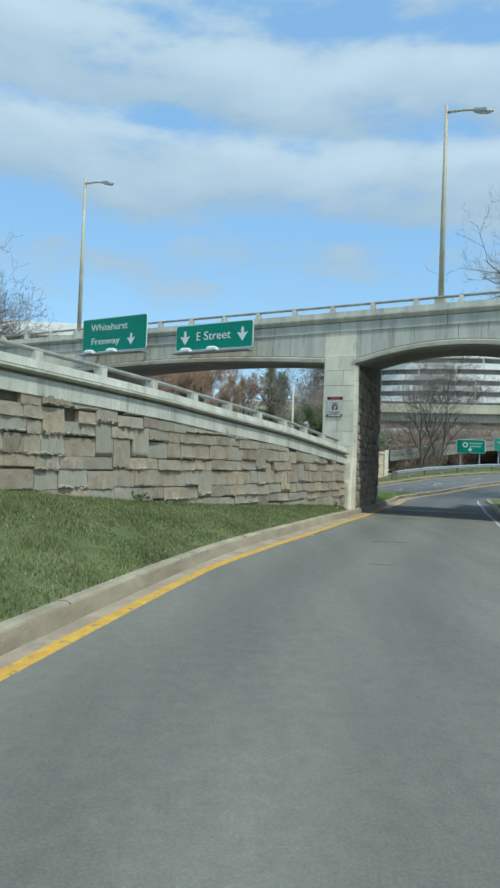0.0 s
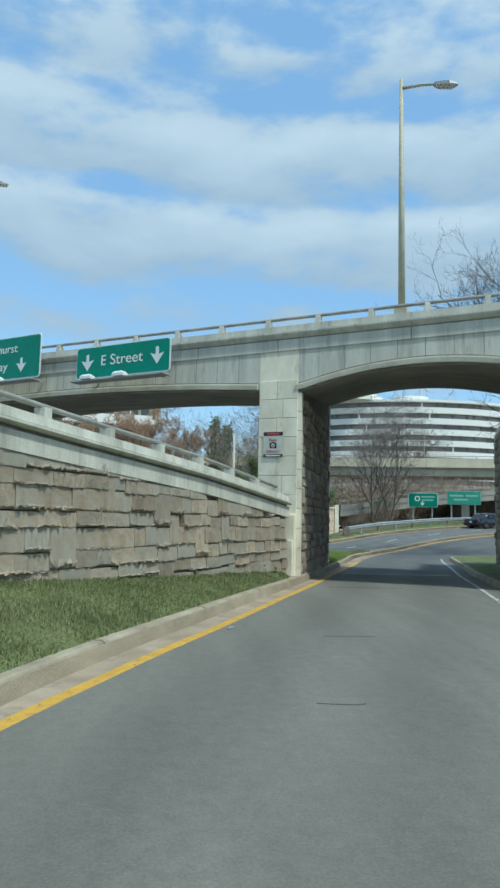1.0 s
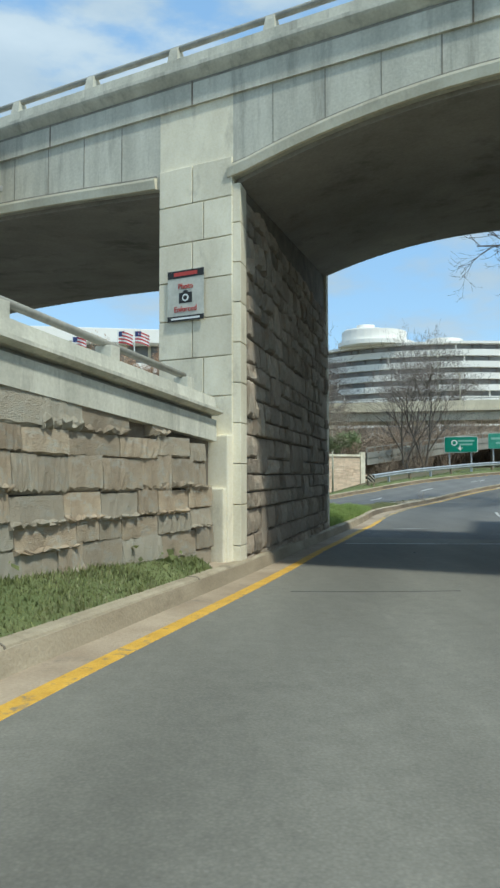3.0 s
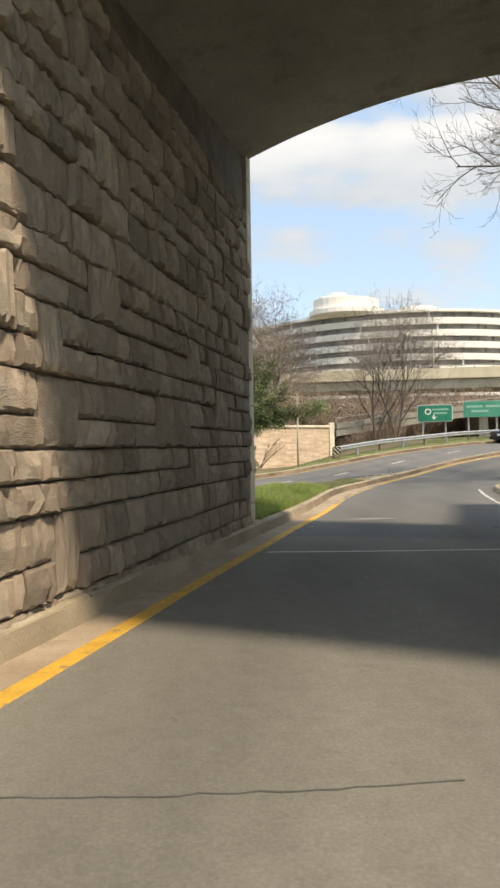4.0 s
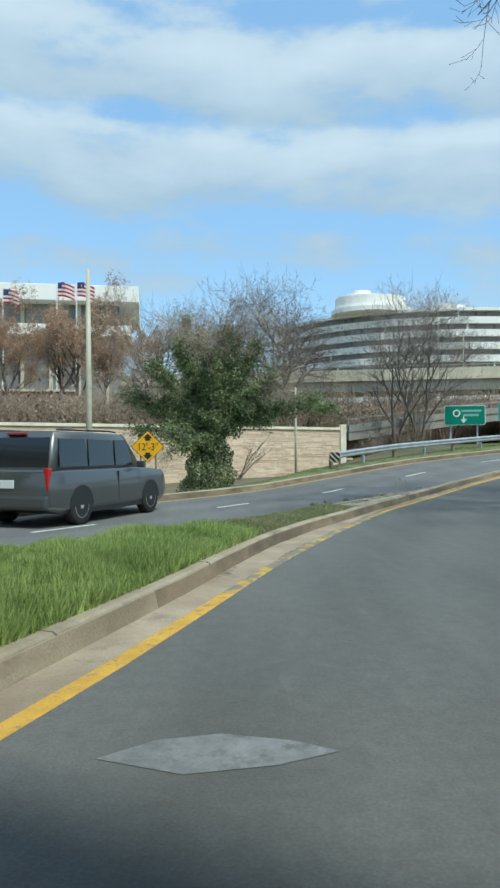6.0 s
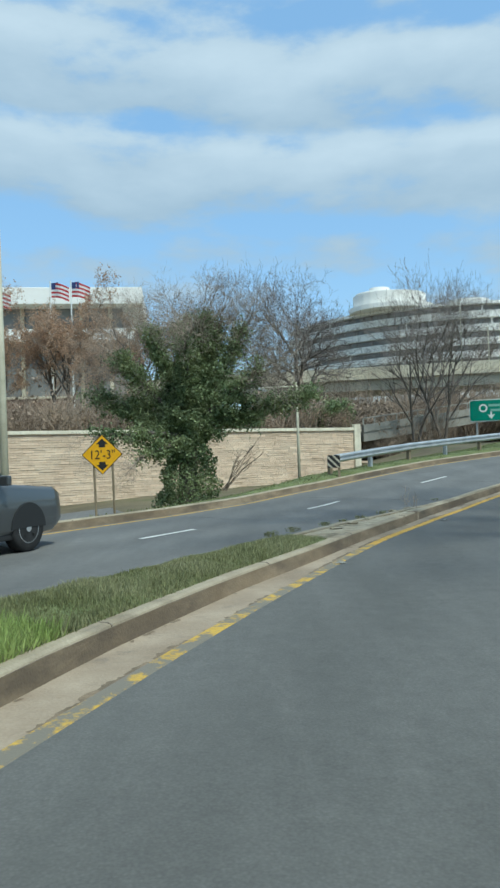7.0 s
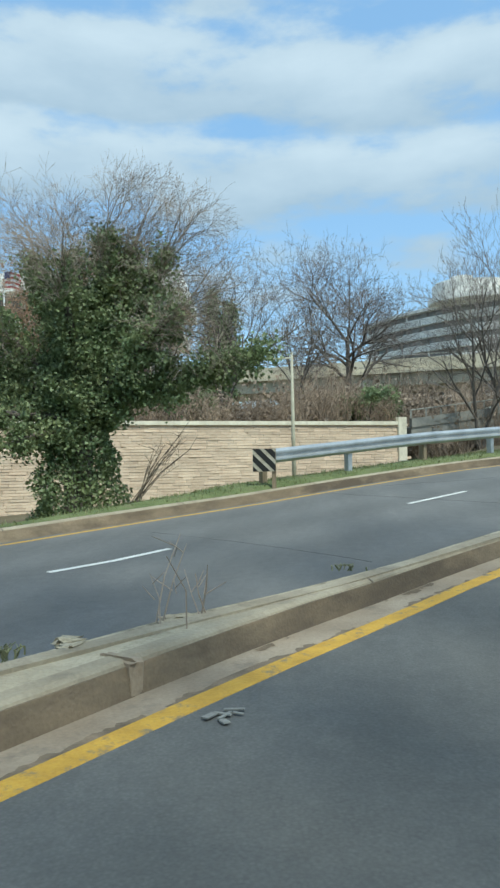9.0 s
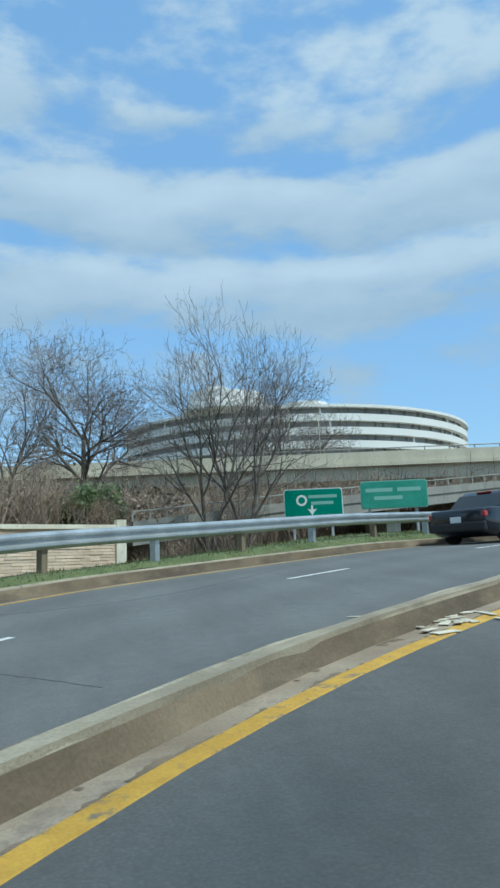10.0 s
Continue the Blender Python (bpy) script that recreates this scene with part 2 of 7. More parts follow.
STONE_FAR = material("sandstone_courses", (0.60, 0.455, 0.325), (0.72, 0.575, 0.425), 0.8, 9, 0.95, 0.4, island=0.14, bump_size=0.04)
MORTAR = material("mortar", (0.11, 0.09, 0.07), (0.20, 0.17, 0.13), 3, 40, 0.95, 0.4)
MORTAR_PALE = material("pale_mortar", (0.42, 0.34, 0.25), (0.54, 0.45, 0.34), 3, 40, 0.95, 0.3)
YELLOW = material("yellow_paint", (0.50, 0.285, 0.04), (0.66, 0.39, 0.055), 5, 60, 0.75, 0.3, spots=((0.22, 0.185, 0.125), 9.0, 0.55, 0.66))
YELLOW_WORN = material("worn_yellow_paint", (0.46, 0.29, 0.05), (0.60, 0.39, 0.07), 3, 60, 0.75, 0.2, spots=((0.20, 0.18, 0.14), 4.0, 0.44, 0.52))
PALE_MARK = material("worn_pale_mark", (0.22, 0.225, 0.22), (0.36, 0.37, 0.37), 6, 60, 0.8, 0.1, spots=((0.15, 0.15, 0.14), 5.0, 0.5, 0.65))
PATCH = material("pale_patch", (0.15, 0.153, 0.15), (0.25, 0.255, 0.255), 5, 60, 0.85, 0.1, spots=((0.135, 0.134, 0.125), 6.0, 0.5, 0.62))
EDGE_WHITE = material("worn_white_paint", (0.42, 0.42, 0.39), (0.60, 0.60, 0.56), 4, 60, 0.8, 0.2, spots=((0.16, 0.155, 0.14), 3.5, 0.49, 0.60))
WHITE_LINE = material("white_paint", (0.62, 0.62, 0.58), (0.76, 0.76, 0.72), 4, 60, 0.75, 0.2, spots=((0.3, 0.29, 0.27), 6.0, 0.58, 0.75))
GRASS = material("turf", (0.095, 0.125, 0.04), (0.185, 0.215, 0.085), 1.4, 40, 0.95, 0.8, bump_size=0.05, spots=((0.20, 0.17, 0.095), 1.6, 0.56, 0.74))
BLADE = material("grass_blade", (0.145, 0.175, 0.06), (0.27, 0.285, 0.125), 0.7, 9, 0.8, 0.0, island=0.35)
BLADE_LUSH = material("lush_grass_blade", (0.22, 0.31, 0.08), (0.42, 0.50, 0.18), 0.9, 9, 0.75, 0.0, island=0.4)
BLADE_DRY = material("dry_grass", (0.21, 0.225, 0.10), (0.36, 0.355, 0.20), 0.9, 9, 0.85, 0.0, island=0.35)
LITTER_BROWN = material("leaf_grit", (0.13, 0.10, 0.068), (0.27, 0.205, 0.135), 6, 60, 0.95, 0.4)
EARTH = material("earth", (0.09, 0.075, 0.045), (0.17, 0.145, 0.085), 0.25, 12, 0.95, 0.6, spots=((0.08, 0.10, 0.035), 0.3, 0.5, 0.7))
STEEL = material("galvanised_steel", (0.40, 0.42, 0.43), (0.58, 0.60, 0.60), 2, 30, 0.45, 0.05, metal=0.7)
RAIL_PAINT = material("weathered_rail", (0.24, 0.235, 0.21), (0.40, 0.39, 0.34), 3, 30, 0.6, 0.15, metal=0.2)
POLE = material("lamp_pole_paint", (0.40, 0.375, 0.27), (0.54, 0.51, 0.39), 2, 30, 0.55, 0.1)
WOOD = material("post_timber", (0.17, 0.13, 0.08), (0.30, 0.24, 0.16), 4, 30, 0.9, 0.3, stretch=(6, 6, 0.6))
BARK = material("bark", (0.075, 0.063, 0.052), (0.17, 0.145, 0.12), 4, 30, 0.95, 0.6)
TWIG = material("twig", (0.24, 0.19, 0.15), (0.40, 0.33, 0.26), 1, 8, 0.9, 0.0, island=0.25)
TWIG_DARK = material("dark_twig", (0.135, 0.115, 0.103), (0.25, 0.215, 0.19), 1, 8, 0.9, 0.0, island=0.25)
SCRUB = material("dry_scrub", (0.205, 0.155, 0.115), (0.39, 0.30, 0.22), 0.25, 8, 0.9, 0.0, island=0.35)
IVY = material("ivy_leaf", (0.115, 0.175, 0.08), (0.31, 0.35, 0.17), 0.9, 8, 0.55, 0.0, island=0.45)
BUD = material("russet_leaf", (0.42, 0.26, 0.16), (0.58, 0.41, 0.28), 0.8, 8, 0.8, 0.0, island=0.3)


def thin_leaf(m, amount):
    """Lets some light through a leaf."""
    n, l = m.node_tree.nodes, m.node_tree.links
    b, o = n["Principled BSDF"], n["Material Output"]
    tr, mx = n.new("ShaderNodeBsdfTranslucent"), n.new("ShaderNodeMixShader")
    l.new(b.inputs["Base Color"].links[0].from_socket, tr.inputs["Color"])
    mx.inputs["Fac"].default_value = amount
    l.new(b.outputs["BSDF"], mx.inputs[1])
    l.new(tr.outputs["BSDF"], mx.inputs[2])
    l.new(mx.outputs["Shader"], o.inputs["Surface"])


for leaf_mat in (IVY, BUD, BLADE, BLADE_LUSH, BLADE_DRY):
    thin_leaf(leaf_mat, 0.35)
SIGN_FADED = plain("faded_lettering", (0.25, 0.48, 0.40), 0.5)
SIGN_GREEN = material("sign_green", (0.0, 0.19, 0.12), (0.0, 0.24, 0.15), 0.8, 6, 0.4, 0.0)
SIGN_GREEN_FADED = material("faded_sign_green", (0.03, 0.25, 0.17), (0.06, 0.31, 0.22), 0.8, 6, 0.5, 0.0)
SIGN_WHITE = plain("sign_white", (0.75, 0.77, 0.74), 0.45)
SIGN_DIRTY = material("dirty_reflective_white", (0.38, 0.34, 0.25), (0.56, 0.52, 0.41), 6, 30, 0.6, 0.05)
SIGN_DULL = material("weathered_sign_face", (0.44, 0.44, 0.38), (0.56, 0.555, 0.49), 5, 30, 0.6, 0.05)
SIGN_YELLOW = material("sign_orange_yellow", (0.72, 0.36, 0.0), (0.80, 0.42, 0.01), 2, 9, 0.4, 0.0)
SIGN_BLACK = plain("sign_black", (0.015, 0.014, 0.012), 0.5)
SIGN_RED = plain("sign_red", (0.45, 0.05, 0.04), 0.5)
SIGN_BACK = material("aluminium", (0.36, 0.37, 0.37), (0.50, 0.50, 0.50), 3, 30, 0.5, 0.05, metal=0.6)
WHITE_BAND = material("white_balcony_concrete", (0.84, 0.82, 0.76), (0.90, 0.88, 0.83), 0.06, 2, 0.85, 0.0)
GLASS_DARK = material("dark_glazing", (0.13, 0.13, 0.122), (0.27, 0.26, 0.235), 0.12, 1.5, 0.3, 0.0)
MULLION = plain("window_frame_bronze", (0.16, 0.14, 0.12), 0.5)
BEAM = material("overpass_concrete", (0.50, 0.45, 0.33), (0.68, 0.62, 0.47), 0.2, 6, 0.9, 0.0, stretch=(1, 1, 0.2), spots=((0.38, 0.34, 0.25), 0.3, 0.55, 0.8))
RAMP_GREY = material("ramp_concrete", (0.24, 0.23, 0.20), (0.36, 0.345, 0.30), 0.3, 6, 0.9, 0.0, stretch=(1, 1, 0.2), spots=((0.16, 0.15, 0.13), 0.5, 0.5, 0.75))
BRICK_FAR = material("brick_far", (0.20, 0.13, 0.10), (0.30, 0.20, 0.15), 0.3, 6, 0.9, 0.0)
LIMESTONE = material("limestone", (0.52, 0.42, 0.28), (0.64, 0.53, 0.37), 0.5, 50, 0.9, 0.05, spots=((0.36, 0.29, 0.19), 0.8, 0.56, 0.8))
RUBBER = material("tyre_rubber", (0.012, 0.012, 0.012), (0.03, 0.03, 0.03), 6, 60, 0.85, 0.1)
ALLOY = plain("wheel_alloy", (0.50, 0.51, 0.52), 0.35, 0.35)
CAR_GREY = plain("metallic_grey_paint", (0.145, 0.15, 0.15), 0.32, 0.7, 0.6)
CAR_BLACK = plain("black_car_paint", (0.012, 0.014, 0.02), 0.25, 0.2, 0.7)
CAR_GLASS = plain("tinted_car_glass", (0.012, 0.014, 0.016), 0.08, 0.0, 0.4)
TAIL_LAMP = plain("red_tail_lamp", (0.42, 0.012, 0.01), 0.25, 0.0, 0.5)
DARK_TRIM = plain("black_plastic_trim", (0.02, 0.02, 0.02), 0.6)
FLAG_RED = plain("flag_red", (0.42, 0.04, 0.05), 0.8)
FLAG_BLUE = plain("flag_blue", (0.03, 0.05, 0.16), 0.8)
CLOTH_WHITE = plain("flag_white", (0.7, 0.7, 0.7), 0.8)


# ---------------------------------------------------------------- helpers for building
def thing(name, label, category, group="", kind=""):
    return tagged(new(name), label, category, group, kind)


def part(name, bm, mat, parent=None, label="", smooth=False):
    me = bpy.data.meshes.new(name)
    bmesh.ops.recalc_face_normals(bm, faces=bm.faces)
    bm.to_mesh(me)
    bm.free()
    me.materials.append(mat)
    if smooth:
        for p in me.polygons:
            p.use_smooth = True
    ob = new(name, me)
    ob.parent = parent
    if label:
        ob["label"] = label
    return ob


def raw(name, verts, faces, mat, parent=None, label="", smooth=False):
    me = bpy.data.meshes.new(name)
    me.from_pydata(verts, [], faces)
    me.materials.append(mat)
    me.update()
    if smooth:
        me.polygons.foreach_set("use_smooth", [True] * len(me.polygons))
    ob = new(name, me)
    ob.parent = parent
    if label:
        ob["label"] = label
    return ob


def add_box(bm, m, sx, sy, sz, bevel=0.0):
    """A box sx x sy x sz with the middle of its base at the origin of m."""
    made = bmesh.ops.create_cube(bm, size=1.0)
    vs = made["verts"]
    bmesh.ops.transform(bm, matrix=m @ Matrix.Translation((0, 0, sz / 2)) @ Matrix.Diagonal((sx, sy, sz, 1)), verts=vs)
    if bevel:
        es = list({e for v in vs for e in v.link_edges})
        bmesh.ops.bevel(bm, geom=es, offset=bevel, segments=2, affect='EDGES', profile=0.6)


def box(m, sx, sy, sz, bevel=0.0):
    bm = bmesh.new()
    add_box(bm, m, sx, sy, sz, bevel)
    return bm


def add_tube(bm, pts, radii, sides=8, cap=True):
    """A tube along points."""
    rings = []
    for i, p in enumerate(pts):
        p = Vector(p)
        d = (Vector(pts[min(i + 1, len(pts) - 1)]) - Vector(pts[max(i - 1, 0)])).normalized()
        side = d.cross(Vector((0, 0, 1)))
        side = side.normalized() if side.length > 1e-4 else Vector((1, 0, 0))
        up = side.cross(d)
        r = radii[i] if isinstance(radii, (list, tuple)) else radii
        rings.append([bm.verts.new(p + r * (math.cos(a) * side + math.sin(a) * up)) for a in [2 * math.pi * k / sides for k in range(sides)]])
    for a, b in zip(rings, rings[1:]):
        for k in range(sides):
            bm.faces.new((a[k], a[(k + 1) % sides], b[(k + 1) % sides], b[k]))
    if cap:
        bm.faces.new(rings[0][::-1])
        bm.faces.new(rings[-1])


def tube(pts, radii, sides=8):
    bm = bmesh.new()
    add_tube(bm, pts, radii, sides)
    return bm


def add_profile(bm, sections):
    """A closed skin through cross-sections (rings of equal length), capped at both ends."""
    rings = [[bm.verts.new(p) for p in ring] for ring in sections]
    k = len(rings[0])
    for a, b in zip(rings, rings[1:]):
        for i in range(k):
            bm.faces.new((a[i], a[(i + 1) % k], b[(i + 1) % k], b[i]))
    bm.faces.new(rings[0][::-1])
    bm.faces.new(rings[-1])


def profile(sections):
    bm = bmesh.new()
    add_profile(bm, sections)
    return bm


def curve(pts, step=1.0):
    """Points evenly along a smooth curve (Catmull-Rom) through the given ones."""
    P = [Vector(p) for p in pts]
    P = [2 * P[0] - P[1]] + P + [2 * P[-1] - P[-2]]
    dense = []
    for i in range(1, len(P) - 2):
        for k in range(16):
            t = k / 16
            a, b, c, d = P[i - 1], P[i], P[i + 1], P[i + 2]
            dense.append(0.5 * ((2 * b) + (c - a) * t + (2 * a - 5 * b + 4 * c - d) * t * t + (3 * b - a - 3 * c + d) * t ** 3))
    dense.append(P[-2])
    out, left = [dense[0]], step
    for a, b in zip(dense, dense[1:]):
        d = (b - a).length
        while d >= left and d > 1e-9:
            a = a + (b - a) * (left / d)
            out.append(a.copy())
            d = (b - a).length
            left = step
        left -= d
    if (out[-1] - dense[-1]).length > 0.2 * step:
        out.append(dense[-1])
    return out


def offset(line, d):
    """A plan line moved by d to its left."""
    out = []
    for i, p in enumerate(line):
        t = line[min(i + 1, len(line) - 1)] - line[max(i - 1, 0)]
        n = Vector((-t.y, t.x)).normalized()
        dd = d(i / (len(line) - 1)) if callable(d) else d
        out.append(Vector((p.x, p.y)) + n * dd)
    return out


def lerp_table(v, xs, ys):
    return float(np.interp(v, xs, ys))


def g(x, y):
    """Height of the road surface in the plan."""
    u = 0.6 * x + 0.8 * y
    return (lerp_table(y, (5, 20, 30, 45), (0.03, -0.05, -0.27, -0.40))
            + lerp_table(u, (47, 50, 55, 61.5, 70, 90, 120, 160), (0, 0.06, 0.36, 0.9, 1.45, 2.2, 2.8, 3.0)))


def strip(name, left, right, mat, lift=0.0, parent=None, cross=1, lift_right=None):
    """A ribbon between two plan lines of equal length, laid on the road surface."""
    verts, faces = [], []
    stops = [(k / cross, None) for k in range(cross + 1)]
    if lift > 0.008:
        stops = [(0.0, -0.004), (0.06, None), (0.94, None), (1.0, -0.004)]
        lift = 0.006
    for a, b in zip(left, right):
        for f, low in stops:
            p = a.lerp(b, f)
            dz = low if low is not None else lift if lift_right is None else lift + (lift_right - lift) * f
            verts.append((p.x, p.y, g(p.x, p.y) + dz))
    w = len(stops)
    for i in range(len(left) - 1):
        for k in range(w - 1):
            faces.append((i * w + k, i * w + k + 1, (i + 1) * w + k + 1, (i + 1) * w + k))
    ob = raw(name, verts, faces, mat, parent)
    uv = ob.data.uv_layers.new(name="lane")
    for loop in ob.data.loops:
        i, k = divmod(loop.vertex_index, w)
        uv.data[loop.index].uv = ((left[i] - right[i]).length * stops[k][0], i * 0.8)
    return ob


def kerb_mesh(line, height, top, foot=0.03):
    """A kerb: line is the foot of its road face, to its left the top."""
    rings = []
    a0, a1, a12, a2, a3 = line, offset(line, foot), offset(line, foot + 0.014), offset(line, foot + 0.045), offset(line, top)
    for i in range(len(line)):
        ring = []
        for q, z in ((a0, -0.12), (a0, 0.0), (a1, height - 0.045), (a12, height - 0.015), (a2, height), (a3, height), (a3, -0.12)):
            ring.append((q[i].x, q[i].y, g(q[i].x, q[i].y) + z))
        rings.append(ring)
    return profile(rings)


# ---------------------------------------------------------------- plan lines
SPINE = curve([(-9.5, -22), (-5.2, -5), (-3.25, 2), (-2.5, 6), (-1.65, 10.2), (-0.92, 13.2), (0.2, 16.6), (1.35, 20), (2.75, 24.5), (3.8, 28.2), (4.98, 32), (6.25, 36), (7.5, 40), (8.95, 44),
               (10.6, 48), (12.7, 52), (14.9, 55), (16.9, 57.4), (19.0, 59.2), (22.5, 61.5), (28, 64.3), (36, 67), (50, 70)], 0.8)
DASHES = curve([(-14, 12), (-8, 24), (-2.3, 34), (2.2, 41.6), (6.2, 48.8), (9.6, 54.6), (13.75, 59.86), (18.6, 64.4), (25, 68.9), (33, 73), (46, 77.5), (62, 80.5)], 0.8)
EDGE_RIGHT = curve([(-1.5, -22), (0.8, -5), (2.2, 4), (4.0, 13), (5.7, 19.7), (7.1, 24.6), (8.4, 29.3), (9.6, 33.4), (11.3, 39.5), (12.3, 42.6)], 0.8)



def bent(line, fn):
    """A plan line moved to its left by a distance that depends on y."""
    return [p + (q - p) * fn(p.y) for p, q in zip(line, offset(line, 1.0))]


def kerb_foot(y):
    return lerp_table(y, (10, 14, 20, 31, 34, 37.5, 41, 43.5, 46, 49, 56, 59), (0.30, 0.27, 0.26, 0.33, 0.31, 0.38, 0.54, 0.50, 0.33, 0.28, 0.30, 0.20))


def yellow_mid(y):
    return lerp_table(y, (11, 13, 16, 20, 26, 32, 35, 39, 43, 48, 52, 56.5, 58.5), (0.05, -0.07, -0.12, -0.10, -0.06, -0.03, -0.07, 0.0, 0.03, 0.02, -0.06, 0.04, -0.09))


# ---------------------------------------------------------------- ground and roads
def axis(lo, hi, near_lo, near_hi, step):
    out = [near_lo + k * step for k in range(int((near_hi - near_lo) / step) + 1)]
    d, v = step, near_hi
    while v < hi:
        d *= 1.6
        v += d
        out.append(v)
    d, v = step, near_lo
    while v > lo:
        d *= 1.6
        v -= d
        out.insert(0, v)
    return out


gx, gy = axis(-2500, 2500, -40, 70, 2.0), axis(-2500, 4000, -30, 130, 2.0)


def dip(x, y):
    """The ground falls away towards the far wall."""
    f = min(max((y - 0.55 * x - 54) / 7, 0), 1) * min(max((22 - x) / 10, 0), 1) * min(max((y - 40) / 12, 0), 1)
    return 2.2 * f


verts = [(x, y, g(x, y) - 0.12 - dip(x, y)) for y in gy for x in gx]
nx = len(gx)
faces = [(j * nx + i, j * nx + i + 1, (j + 1) * nx + i + 1, (j + 1) * nx + i) for j in range(len(gy) - 1) for i in range(nx - 1)]
tagged(raw("ground", verts, faces, EARTH), "bare brown earth and thin grass around the roads", "ground", kind="structure")


def ramp_width(f):
    return -lerp_table(f, (0, 0.55, 0.62, 0.72, 1.0), (5.6, 5.0, 6.0, 12.0, 16.0))


road_l, road_r = bent(SPINE, lambda y: yellow_mid(y) + 0.02), offset(SPINE, ramp_width)
cut = min(range(len(SPINE)), key=lambda i: abs(SPINE[i].y - 31.0))
tagged(strip("road", road_l[:cut + 1], road_r[:cut + 1], ASPHALT, 0.0, cross=8), "worn grey asphalt ramp road leading under the bridge", "road", kind="structure")
tagged(strip("road_3", road_l[cut:], road_r[cut:], ASPHALT_NEW, 0.0, cross=8), "darker asphalt ramp road curving beside the median", "road", kind="structure")
gutter = strip("gutter", bent(SPINE, lambda y: kerb_foot(y) + 0.02), bent(SPINE, lambda y: yellow_mid(y) + 0.015), GUTTER, 0.003)
tagged(gutter, "stained pale concrete gutter between kerb and yellow line", "gutter", kind="structure")
ya, yb = bent(SPINE, lambda y: yellow_mid(y) + 0.072), bent(SPINE, lambda y: yellow_mid(y) - 0.072)
wa, wb = [min(range(len(SPINE)), key=lambda i: abs(SPINE[i].y - q)) for q in (37.5, 47.5)]
for nm, i, j, mt in (("yellow_line", 0, wa, YELLOW), ("yellow_line_3", wa, wb, YELLOW_WORN), ("yellow_line_4", wb, len(SPINE) - 1, YELLOW)):
    tagged(strip(nm, ya[i:j + 1], yb[i:j + 1], mt, 0.011), "yellow painted edge line, badly worn away" if mt is YELLOW_WORN else "worn yellow painted edge line on the asphalt", "road marking", kind="structure")
carriageway = strip("carriageway", offset(DASHES, 2.95), offset(DASHES, -3.38), ASPHALT_FAR, 0.004, cross=4)
tagged(carriageway, "grey two-lane asphalt carriageway beyond the median", "road", kind="structure")
cw_line = strip("yellow_line_2", offset(DASHES, 2.72), offset(DASHES, 2.60), YELLOW, 0.012)
tagged(cw_line, "faded yellow edge line beside the far kerb", "road marking", kind="structure")
white = strip("white_line", offset(EDGE_RIGHT, 0.05), offset(EDGE_RIGHT, -0.05), EDGE_WHITE, 0.012)
tagged(white, "white painted edge line along the ramp", "road marking", kind="structure")


def dash(x, y, dx, dy, length=1.85, width=0.11):
    d = Vector((dx, dy)).normalized()
    n = Vector((-d.y, d.x)) * width / 2
    vs = []
    for k in range(3):
        p = Vector((x, y)) + d * (length * k / 2)
        vs += [(q.x, q.y, g(q.x, q.y) + 0.008) for q in (p + n, p - n)]
    ob = raw("lane_dash", vs, [(0, 1, 3, 2), (2, 3, 5, 4)], WHITE_LINE)
    tagged(ob, "white painted lane dash on the far carriageway", "road marking", "lane dashes", "structure")


def along_dashes(d):
    """The place and bearing d metres on from the lane line's reference point."""
    i0 = min(range(len(DASHES)), key=lambda i: (DASHES[i] - Vector((6.2, 48.8))).length)
    f = i0 + d / 0.8
    i = int(math.floor(f))
    if not 1 <= i < len(DASHES) - 3:
        return None
    t = (DASHES[i + 1] - DASHES[i]).normalized()
    q = DASHES[i].lerp(DASHES[i + 1], f - i)
    return q + Vector((t.y, -t.x)) * lerp_table(d, (0, 6, 13), (-0.07, 0.05, 0.22)), t


for k in range(-3, 12):
    spot = along_dashes(0.46 + 6.55 * k)
    if spot:
        dash(spot[0].x, spot[0].y, spot[1].x, spot[1].y, 1.7)

# kerbs
kerb_line = bent(SPINE, kerb_foot)
tagged(part("kerb", kerb_mesh(kerb_line, 0.18, 0.17), KERB), "stained concrete kerb with a worn top edge", "kerb", kind="structure")
kerb_ob = bpy.data.objects["kerb"]
far_foot = offset(DASHES, lambda f: -3.05)
tagged(part("kerb_2", kerb_mesh(offset(DASHES, 2.9), 0.2, 0.22), KERB), "weathered concrete kerb of the far verge", "kerb", kind="structure")


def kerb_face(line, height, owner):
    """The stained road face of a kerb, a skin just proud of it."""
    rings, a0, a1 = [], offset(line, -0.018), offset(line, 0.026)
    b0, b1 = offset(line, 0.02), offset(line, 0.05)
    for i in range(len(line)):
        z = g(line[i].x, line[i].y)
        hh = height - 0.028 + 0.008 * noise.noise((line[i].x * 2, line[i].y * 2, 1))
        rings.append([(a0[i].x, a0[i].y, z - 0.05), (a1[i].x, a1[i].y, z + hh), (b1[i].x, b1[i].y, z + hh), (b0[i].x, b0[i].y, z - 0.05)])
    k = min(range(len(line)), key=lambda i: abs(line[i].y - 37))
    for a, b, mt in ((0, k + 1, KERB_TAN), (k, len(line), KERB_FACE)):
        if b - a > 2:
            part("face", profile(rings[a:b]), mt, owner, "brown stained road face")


def kerb_joints(line, height, top, owner, every):
    for i in range(2, len(line) - 1, every):
        d = (line[i + 1] - line[i]).normalized() * 0.007
        nrm = Vector((d.y, -d.x)).normalized() * 0.006
        part("joint", kerb_mesh([line[i] - d + nrm, line[i] + d + nrm], height + 0.003, top, 0.03), MORTAR, owner)


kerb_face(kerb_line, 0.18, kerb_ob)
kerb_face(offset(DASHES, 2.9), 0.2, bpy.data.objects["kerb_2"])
kerb_joints(kerb_line, 0.18, 0.17, kerb_ob, 4)
